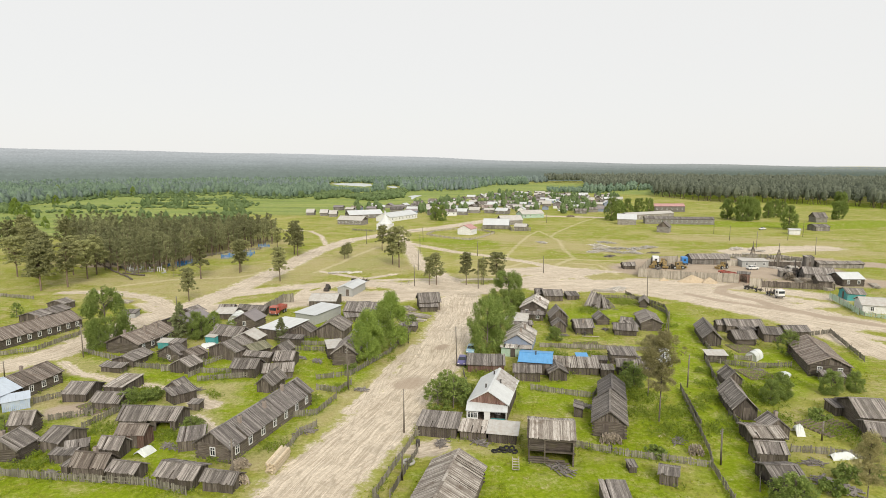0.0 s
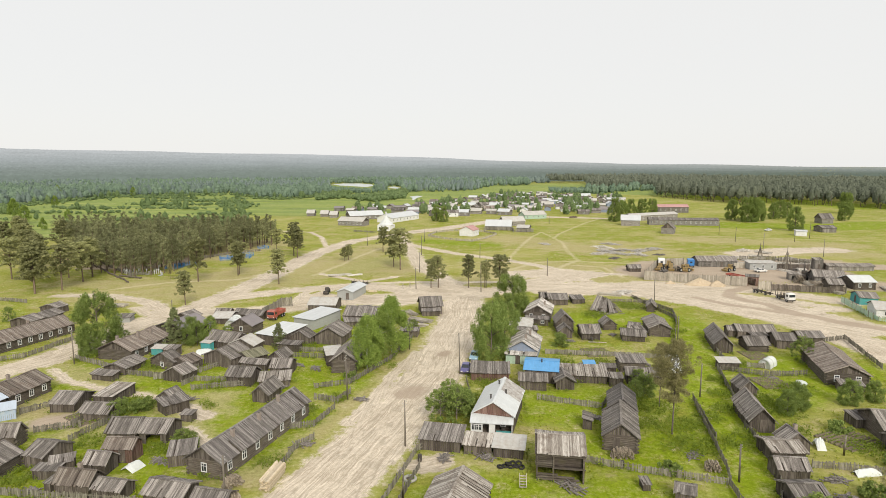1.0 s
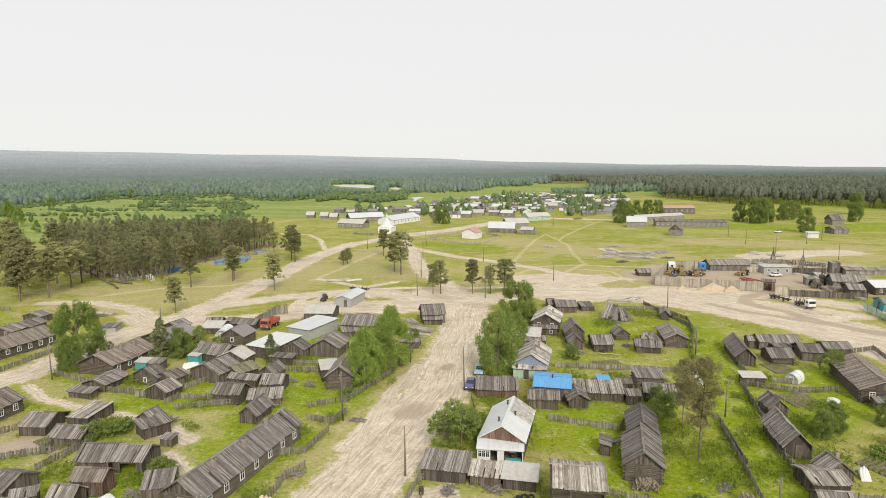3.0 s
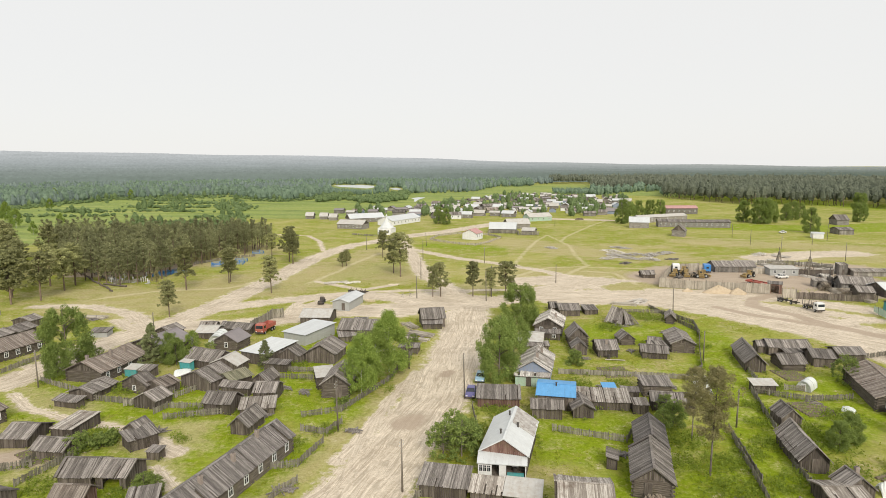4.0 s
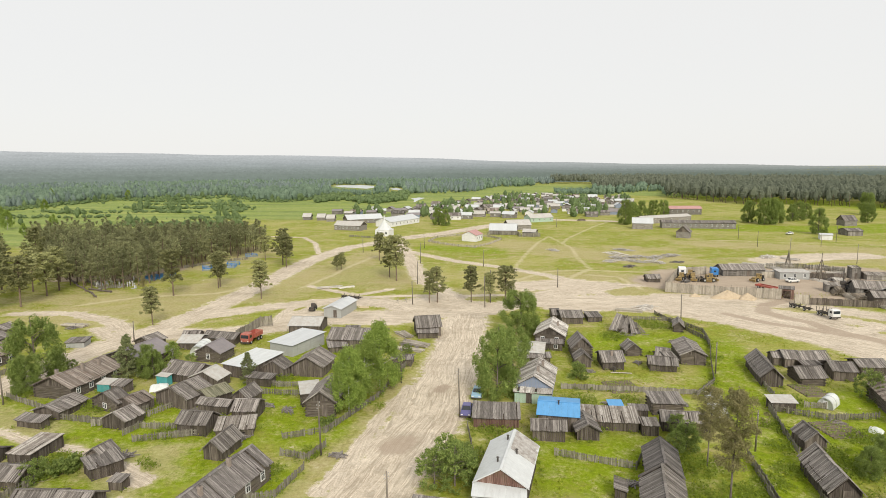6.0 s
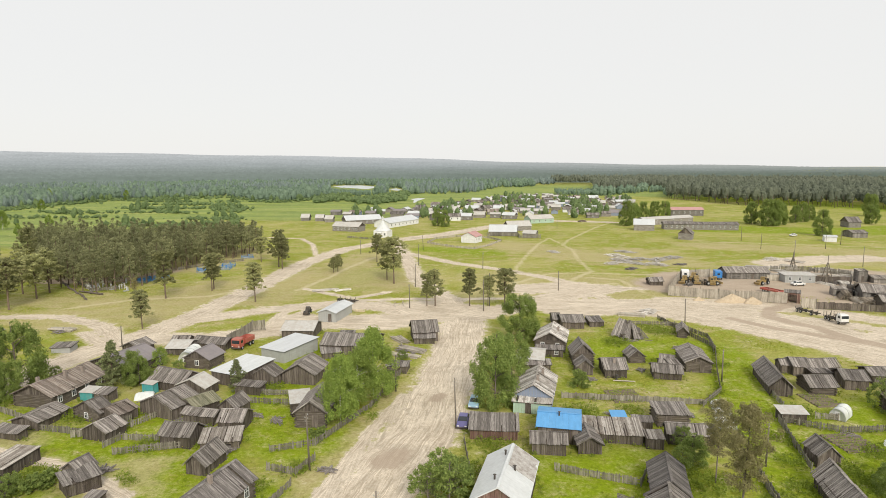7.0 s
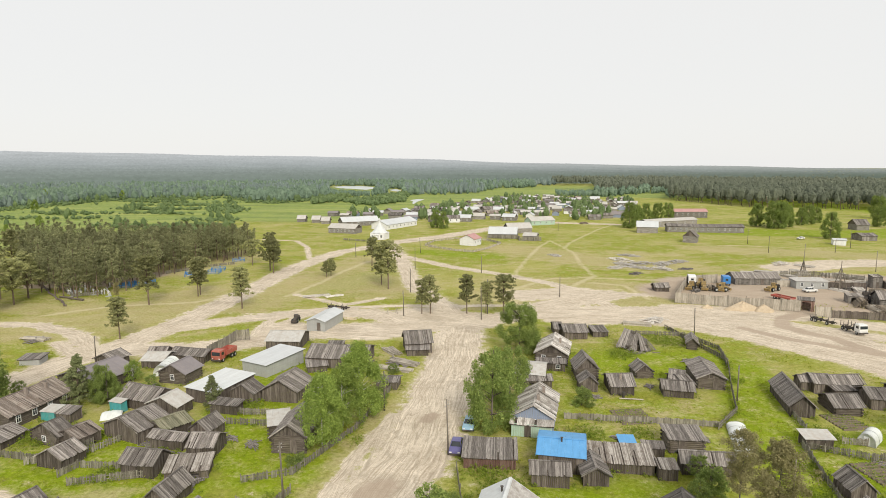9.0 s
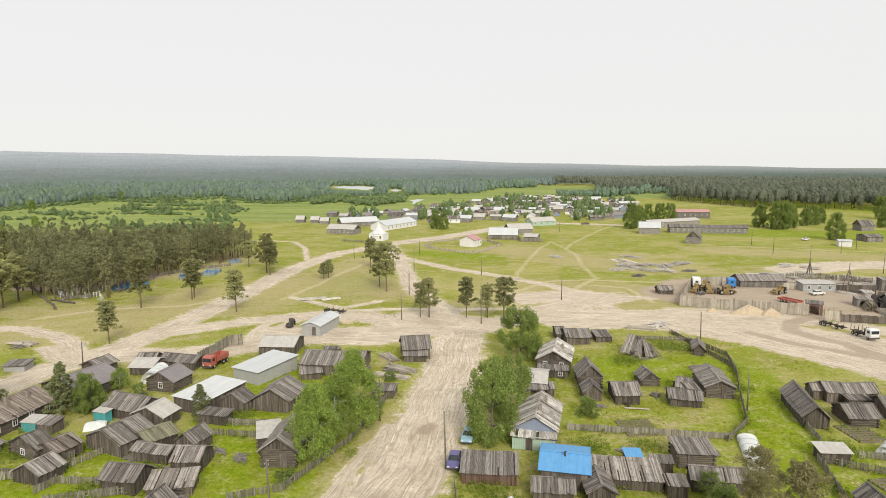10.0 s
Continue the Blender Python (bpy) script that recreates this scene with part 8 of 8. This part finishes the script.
def garden_rows(x1, y1, x2, y2):
    """A dug vegetable bed with planted ridges."""
    x, y, yaw, L = frame_of(x1, y1, x2, y2)
    root = thing("garden_bed", x, y, 0, yaw, "dug vegetable bed with green planted rows", "garden bed")
    rng = np.random.RandomState(int(abs(x * 3 + y)))
    width = 6.0
    n = int(width / 0.7)
    for i in range(n):
        yy = -width / 2 + 0.7 * (i + 0.5)
        p = Pile()
        p.prism([(-0.26, -0.1), (0.26, -0.1), (0.12, 0.16), (-0.12, 0.16)], -L / 2, L / 2)
        p.v = [Vector((v.y, v.x, v.z)) for v in p.v]
        part("ridge", p.mesh("ridge", "soil"), root, at=pose(0, yy, 0))
    cen = [(rng.uniform(-L / 2, L / 2), -width / 2 + 0.7 * (rng.randint(n) + 0.5), 0.2) for i in range(int(L * n * 3.5))]
    v, f_ = leaf_quads(rng, cen, [0.17] * len(cen), 9, 0.075)
    tagged(part("planting", cloud_mesh("planting", v, f_, "garden_leaves"), root), kind="stuff")


def grave_plot(x, y):
    root = thing("grave_enclosure", x, y, 0, odds.uniform(0, 40), "bright blue painted grave enclosure under pines", "grave")
    rail, bar = simple("blue_enamel", (0, 0, 0, 4.6, 0.05, 0.06)), simple("blue_enamel", (0, 0, 0.5, 0.05, 0.04, 1.0))
    for s, a in ((-1, 0), (1, 0), (-1, 90), (1, 90)):
        for z in (0.35, 0.85):
            part("rail", rail, root, at=pose(0, 0, z, 0, 0, a) @ pose(0, s * 2.3, 0))
        for i in range(14):
            part("bar", bar, root, at=pose(0, 0, 0, 0, 0, a) @ pose(-2.15 + 0.33 * i, s * 2.3, 0))
    part("cross", simple("blue_enamel", (0, 0, 0.8, 0.09, 0.09, 1.7), (0, 0, 1.3, 0.7, 0.08, 0.09), (0, 0, 0.95, 0.45, 0.08, 0.08)), root, at=pose(0.6, 0.4, 0))
    part("mound", simple("concrete", (0, 0, 0.12, 1.9, 0.8, 0.3)), root, at=pose(-0.5, 0.4, 0))


CROSS_MESH = simple("white_paint", (0, 0, 0.8, 0.1, 0.1, 1.8), (0, 0, 1.35, 0.75, 0.09, 0.1), (0, 0, 0.95, 0.5, 0.09, 0.09))
SLAB_MESH = simple("panel_grey", (0, 0, 0.45, 0.7, 0.14, 1.1), (0, -0.6, 0.08, 0.9, 1.6, 0.2))


def grave_cross(x, y):
    root = thing("grave_marker", x, y, 0, odds.uniform(-15, 15), "pale grave cross standing at the wood edge", "grave", "graves under the pines")
    part("cross" if odds.random() < 0.6 else "headstone", CROSS_MESH if odds.random() < 0.6 else SLAB_MESH, root)


WEED_BEDS = []


def weed_bed(x, y, r):
    WEED_BEDS.append((x, y, r))


# vehicles
car(-3.0, 117.6, -2.7, 121.5, colour='car_blue', label='light blue and white saloon car parked under trees')
car(-4.3, 110.3, -4.1, 114.2, colour='car_violet', label='dark violet car parked by the woodshed')
car(94.6, 222.6, 91.1, 221.6, colour='car_white', label='white saloon car parked in the sawmill yard')
car(148.7, 353.3, 153.6, 355.9, colour='car_white', label='white car standing in the far field')
dump_truck(-53.1, 143.6, -52.0, 150.7, label='red cab-over dump truck parked behind the sheds')
log_truck(81.7, 173.6, 80.3, 181.0, label='white cab-over log truck with stakes')
log_trailer(79.6, 182.5, 77.0, 188.5, label='log trailer with bare stakes behind the truck')
log_trailer(-37.9, 188.7, -44.4, 190.6, label='empty stake trailer parked by the crossing')
box_van(60.6, 226.5, 62.6, 236.0, colour='white_paint', label='white box van body standing in the yard')
box_van(71.4, 227.5, 72.8, 236.0, colour='blue_enamel', label='blue site wagon with a small window', size=0.95)
skidder(56.5, 219.4, 62.1, 228.4)
skidder(60.1, 223.8, 67.4, 235.2)
skidder(61.7, 217.4, 64.1, 230.3)
skidder(65.0, 216.9, 70.9, 228.1)
skidder(70.4, 222.0, 63.6, 221.0)
skidder(78.8, 220.3, 86.6, 225.9)
skidder(-47.8, 173.7, -48.2, 178.8, small=True)
skidder(99.0, 205.5, 103.4, 213.3, tall=True)
flat_bed(79.0, 212.3, 81.2, 208.4)
# sawmill heaps, masts and lumber
sand_heap(56.1, 199.3, 1.6, 0.9)
sand_heap(64.7, 198.4, 4.2, 2.0)
sand_heap(69.6, 197.4, 3.2, 1.5)
derrick(102.9, 225.5, 9.0)
derrick(105.7, 254.2, 6.0)
lumber(94.9, 251.3, 80.7, 252.3, rows=5)
lumber(116.1, 232.2, 109.4, 237.8, rows=5)
lumber(107.8, 197.1, 100.5, 200.4, rows=5)
lumber(117.5, 264.0, 109.4, 275.6, rows=3)
lumber(-25.4, 68.9, -25.1, 73.6, rows=7, fresh=True)
lumber(-14.0, 146.0, -19.2, 148.7, rows=3)
lumber(-14.6, 143.0, -21.6, 144.7, rows=2)
lumber(-18.7, 152.1, -21.7, 156.2, rows=3)
lumber(-49.4, 206.9, -55.1, 203.6, rows=2)
lumber(-44.5, 207.0, -48.6, 203.6, rows=2)
lumber(-48.9, 208.4, -52.6, 204.6, rows=1)
lumber(-33.9, 180.0, -38.9, 180.6, rows=2, fresh=True)
lumber(-97.2, 156.1, -103.3, 157.2, rows=3)
lumber(115.7, 187.6, 120.1, 200.8, rows=3)
lumber(36.9, 179.2, 30.9, 181.2, rows=3)
lumber(96.0, 249.4, 88.3, 253.2, rows=7)
lumber(91.7, 231.5, 89.4, 234.1, rows=5, fresh=True)
lumber(103.5, 222.2, 101.1, 227.0, rows=3)
lumber(102.1, 207.4, 102.4, 214.5, rows=6)
lumber(98.2, 195.7, 98.6, 202.5, rows=5)
lumber(106.6, 219.3, 108.7, 227.6, rows=5)
log_stack(96.9, 197.4, 104.0, 196.4, 5)
log_stack(95.6, 204.6, 99.0, 203.4, 7)
log_stack(107.5, 219.0, 112.5, 218.0, 5)
log_stack(112.0, 207.0, 118.0, 208.0, 6)
log_stack(84.6, 243.5, 92.0, 243.0, 6)
log_stack(62.5, 224.5, 66.5, 223.0, 4)
lumber(103.0, 258.0, 108.0, 256.0, rows=4)
lumber(110.0, 249.0, 117.0, 251.0, rows=5)
lumber(96.0, 252.5, 101.0, 254.5, rows=4)
timber_heap(49.1, 280.0, 7)
timber_heap(54.8, 271.2, 7)
timber_heap(62.4, 270.6, 6)
timber_heap(69.4, 276.8, 6)
timber_heap(44.3, 262.1, 5)
timber_heap(88.5, 238.5, 5)
timber_heap(95.5, 240.0, 4)
timber_heap(118.5, 246.5, 5)
timber_heap(67.2, 224.4, 3)
timber_heap(106.2, 227.4, 3)
timber_heap(59.7, 221.3, 2.5)
timber_heap(105.4, 213.2, 4)
timber_heap(104.6, 252.2, 4)
timber_heap(92.2, 253.5, 5)
timber_heap(114.9, 250.9, 5)
firewood(-30.7, 68.5, -29.0, 70.5)
firewood(-29.4, 65.4, -27.4, 66.5)
firewood(27.0, 78.3, 29.0, 78.0)
firewood(15.9, 80.7, 19.1, 80.6)
firewood(14.2, 358.6, 18.5, 356.4)
firewood(44.9, 426.6, 63.0, 431.3)
timber_heap(48.2, 268.5, 6)
timber_heap(52.8, 261.4, 5)
timber_heap(60.2, 259.7, 5)
timber_heap(48.3, 249.8, 3)
timber_heap(24.2, 290.5, 4)
timber_heap(54.5, 292.5, 5)
timber_heap(-99.6, 155.9, 2.5)
timber_heap(68.1, 260.2, 3)
timber_heap(10.0, 72.9, 2)
timber_heap(-24.9, 80.6, 1.5)
timber_heap(38.8, 184.3, 4)
timber_heap(38.5, 152.0, 2.5)
timber_heap(42.1, 71.4, 2.5)
timber_heap(-39.3, 106.8, 2.5)
timber_heap(-17.9, 147.2, 3)
timber_heap(107.3, 275.4, 5)
timber_heap(103.0, 241.9, 4)
timber_heap(117.3, 243.0, 5)
timber_heap(-60.2, 91.6, 1.0)
timber_heap(-48.4, 95.1, 1.4)
timber_heap(-46.3, 110.1, 1.2)
timber_heap(-41.8, 74.9, 1.3)
timber_heap(-51.6, 82.3, 1.0)
timber_heap(-52.4, 66.5, 1.2)
timber_heap(-20.4, 97.3, 1.0)
timber_heap(-0.0, 79.1, 1.4)
timber_heap(-5.4, 78.6, 1.2)
timber_heap(16.4, 93.0, 1.0)
timber_heap(27.0, 82.1, 1.2)
timber_heap(42.2, 76.9, 1.4)
timber_heap(49.9, 112.8, 1.0)
timber_heap(60.6, 118.5, 1.2)
timber_heap(-32.1, 111.2, 1.3)
timber_heap(-35.6, 112.8, 1.0)
timber_heap(-24.5, 148.3, 1.6)
timber_heap(17.0, 132.8, 1.0)
timber_heap(27.1, 138.4, 1.0)
timber_heap(29.5, 118.5, 1.0)
timber_heap(52.0, 140.6, 1.2)
timber_heap(18.4, 117.6, 1.2)
timber_heap(-37.2, 135.5, 0.9)
timber_heap(-57.9, 131.1, 1.2)
lumber(119.1, 243.2, 113.5, 245.6, rows=6)
lumber(99.0, 244.5, 96.8, 249.3, rows=4)
lumber(108.3, 209.0, 106.6, 215.0, rows=5)
lumber(100.8, 186.2, 99.5, 191.5, rows=4)
lumber(110.7, 240.7, 103.9, 242.7, rows=3)
# greenhouses and covers
tunnel(50.8, 118.2, 53.3, 120.9, width=2.2, height=1.6, length=3.4)
tunnel(-59.6, 136.5, -60.6, 142.1, width=3.0, height=2.0)
tunnel(33.7, 113.6, 35.6, 122.8, width=2.6, height=0.9)
cover(-58.8, 118.4, -56.1, 119.6, width=3.0)
cover(-44.4, 71.8, -43.8, 73.9, width=2.2)
cover(45.0, 78.4, 48.4, 79.2, width=1.3)
cover(-29.8, 132.3, -28.8, 133.6, width=1.5)
cover(53.0, 110.6, 54.3, 109.3, width=1.2)
cover(43.9, 85.8, 45.1, 85.8, width=2.0, peak=1.2)
# weed beds
weed_bed(-55.7, 92.2, 3.6)
weed_bed(-57.1, 88.5, 3)
weed_bed(-62.2, 110.8, 3.5)
weed_bed(-78.9, 114.3, 2.5)
weed_bed(-44.4, 91.9, 2)
weed_bed(15.4, 108.3, 2)
weed_bed(26.2, 97.5, 3)
weed_bed(40.0, 110.9, 2)
weed_bed(44.6, 97.7, 3)
weed_bed(0.2, 106.3, 3)
weed_bed(37.1, 166.1, 4)
weed_bed(26.0, 155.9, 3)
weed_bed(46.3, 120.4, 3)
weed_bed(50.9, 107.2, 3)
weed_bed(23.1, 100.8, 2.5)
weed_bed(33.1, 94.4, 2)
weed_bed(-24.2, 97.0, 2)
weed_bed(-42.7, 106.2, 2.5)
weed_bed(-46.7, 101.6, 2)
weed_bed(-1.5, 98.8, 2)
weed_bed(43.9, 102.4, 2.5)
weed_bed(51.1, 85.8, 3)
weed_bed(-38.0, 123.7, 2.5)
weed_bed(1.1, 131.4, 2)
weed_bed(41.9, 142.2, 2)
weed_bed(-16.7, 113.0, 2)
weed_bed(4.0, 99.7, 2)
weed_bed(27.5, 84.5, 3.5)
weed_bed(28.5, 91.5, 3.0)
weed_bed(24.0, 90.5, 2.5)
weed_bed(33.5, 86.0, 2.2)
weed_bed(36.2, 88.5, 1.8)
weed_bed(36.6, 97.5, 2.0)
weed_bed(38.2, 104.0, 2.0)
weed_bed(2.5, 101.8, 3.0)
weed_bed(-63.5, 73.5, 3.0)
weed_bed(-57.0, 69.0, 3.0)
weed_bed(-50.0, 75.5, 2.0)
weed_bed(-43.0, 77.8, 2.2)
weed_bed(-33.5, 72.5, 2.5)
weed_bed(-27.5, 75.5, 2.0)
weed_bed(-54.0, 79.0, 2.2)
weed_bed(-63.0, 94.0, 2.2)
weed_bed(-27.8, 92.5, 1.8)
weed_bed(14.0, 118.5, 2.5)
weed_bed(21.0, 118.8, 2.0)
weed_bed(43.5, 90.5, 2.5)
# small yard things
tyre_bed(-9.0, 72.8)
steps(4.5, 71.9, 4.6, 75.1)
tarp_heap(3.2, 76.9)
chapel(-60.2, 338.5)
ruin(29.2, 161.0, 1.25)
lean(-36.8, 103.2, 14, 5.6, 3.8, 1.1, 1.7, roof='patched', open_front=True, label='half-fallen lean-to with loose broken boards')
timber_heap(-35.6, 100.9, 2.2)
bench(20.5, 132.6, 24.7, 132.3)
trestle(-26.0, 186.1, -26.1, 193.3)
barrel(21.7, 133.2)
barrel(-8.4, 77.6)
barrel(23.0, 78.5)
barrel(4.2, 82.0)
barrel(2.3, 86.6)
barrel(17.1, 78.0)
garden_rows(47.0, 86.9, 52.6, 90.1)
garden_rows(-61.0, 85.1, -58.9, 88.9)
garden_rows(46.3, 109.9, 51.3, 110.9)
garden_rows(50.2, 125.5, 54.4, 126.2)
garden_rows(19.0, 124.6, 24.0, 125.6)
# graveyard under the pines
grave_plot(-115.5, 216.8)
grave_plot(-105.9, 237.5)
grave_plot(-100.6, 245.8)
grave_plot(-102.2, 266.8)
grave_plot(-113.2, 220.2)
grave_plot(-115.6, 214.1)
grave_plot(-104.6, 234.0)
grave_plot(-99.5, 239.7)
grave_cross(-115.5, 203.0)
grave_cross(-125.2, 201.0)
grave_cross(-112.2, 200.7)
grave_cross(-126.7, 205.1)
grave_cross(-131.3, 211.3)
grave_cross(-119.0, 203.0)
grave_cross(-115.7, 202.1)
grave_cross(-129.5, 210.7)
grave_cross(-122.8, 199.7)
grave_cross(-125.0, 207.8)
grave_cross(-122.8, 207.1)
grave_cross(-123.3, 205.2)
grave_cross(-122.0, 203.9)
grave_cross(-125.0, 203.3)
grave_cross(-127.1, 202.9)
grave_cross(-120.8, 213.5)
grave_cross(-125.5, 206.2)
grave_cross(-119.9, 202.0)
grave_cross(-126.4, 203.5)
grave_cross(-117.8, 202.5)
grave_cross(-115.3, 204.0)
grave_cross(-126.3, 203.1)
grave_cross(-119.6, 211.7)
grave_cross(-112.6, 200.7)
grave_cross(-116.7, 201.8)
grave_cross(-120.9, 200.3)
fallen_logs(-149.0, 217.8, -116.0, 187.3)
fallen_logs(-125.1, 197.5, -116.1, 194.0)


# ---- weeds and long grass, thick along the fences and in the yards ----


def weeds():
    rng = np.random.RandomState(31)
    n = 62000
    x, y = rng.uniform(-125, 115, n), 56 + 150 * rng.rand(n) ** 1.3
    sand = near_stroke("sand", x, y, 3.0)[0]
    clump = np.sin(x * 0.33 + 1.7 * np.sin(y * 0.21)) + np.sin(y * 0.41 + 1.1 * np.sin(x * 0.17)) + rng.uniform(-1.4, 1.4, n)
    dry = near_stroke("dry", x, y, 4.0)[0]
    keep = (sand < 0.15) & (dry < 0.4) & (clump > 0.35) & (np.abs(x) < 0.8 * y + 10)
    x, y = x[keep], y[keep]
    c = np.stack([x, y, np.full(len(x), 0.12)], 1)
    v, f_ = leaf_quads(rng, c, rng.uniform(0.15, 0.45, len(x)), 4, 0.1, 0.6)
    v[:, 2] = np.maximum(v[:, 2], -0.02)
    tagged(new("long_grass", cloud_mesh("long_grass", v, f_, "weeds")), "tufts of long green grass and weeds", "grass", kind="stuff")


def wall_weeds():
    """Nettles and tall weeds at the foot of walls and fences."""
    rnd = random.Random(77)
    spots = []
    for x, y, yaw, L, W in FOOTPRINTS:
        if y > 180:
            continue
        m = pose(x, y, 0, 0, 0, yaw)
        for k in range(int((L + W) * 4)):
            side, s, out = rnd.randrange(4), rnd.uniform(-0.5, 0.5), rnd.uniform(0.0, 0.9) ** 1.5
            if math.sin(x * 3 + side * 2 + s * 5) + rnd.uniform(-0.6, 0.6) < 0.1:
                continue
            q = ((s * L, -W / 2 - out), (s * L, W / 2 + out), (L / 2 + out, s * W), (-L / 2 - out, s * W))[side]
            spots.append(m @ Vector((q[0], q[1], rnd.uniform(0.1, 0.35))))
    for ax, ay, bx, by in FENCE_LINES:
        if ay > 180:
            continue
        d = math.hypot(bx - ax, by - ay)
        for k in range(int(d * 5)):
            s = rnd.random()
            if math.sin(ax + s * d * 0.5) + rnd.uniform(-0.7, 0.7) < 0:
                continue
            o = rnd.gauss(0, 0.35)
            spots.append(Vector((ax + (bx - ax) * s - (by - ay) / d * o, ay + (by - ay) * s + (bx - ax) / d * o, rnd.uniform(0.1, 0.4))))
    for x, y, r in WEED_BEDS:
        for k in range(int(r * r * 26)):
            a, s = rnd.uniform(0, 6.28), rnd.random() ** 0.5 * r * (1 + 0.3 * math.sin(k))
            spots.append(Vector((x + math.cos(a) * s, y + math.sin(a) * s, rnd.uniform(0.1, 0.6))))
    p = np.array([tuple(v) for v in spots])
    p = p[near_stroke("sand", p[:, 0], p[:, 1], 3.0)[0] < 0.5]
    rng = np.random.RandomState(5)
    v, f_ = leaf_quads(rng, p, rng.uniform(0.2, 0.42, len(p)), 7, 0.1, 1.0)
    v[:, 2] = np.maximum(v[:, 2], -0.02)
    tagged(new("tall_weeds", cloud_mesh("tall_weeds", v, f_, "nettles")), "tall green nettles and weeds along walls", "weeds", kind="stuff")


weeds()
wall_weeds()
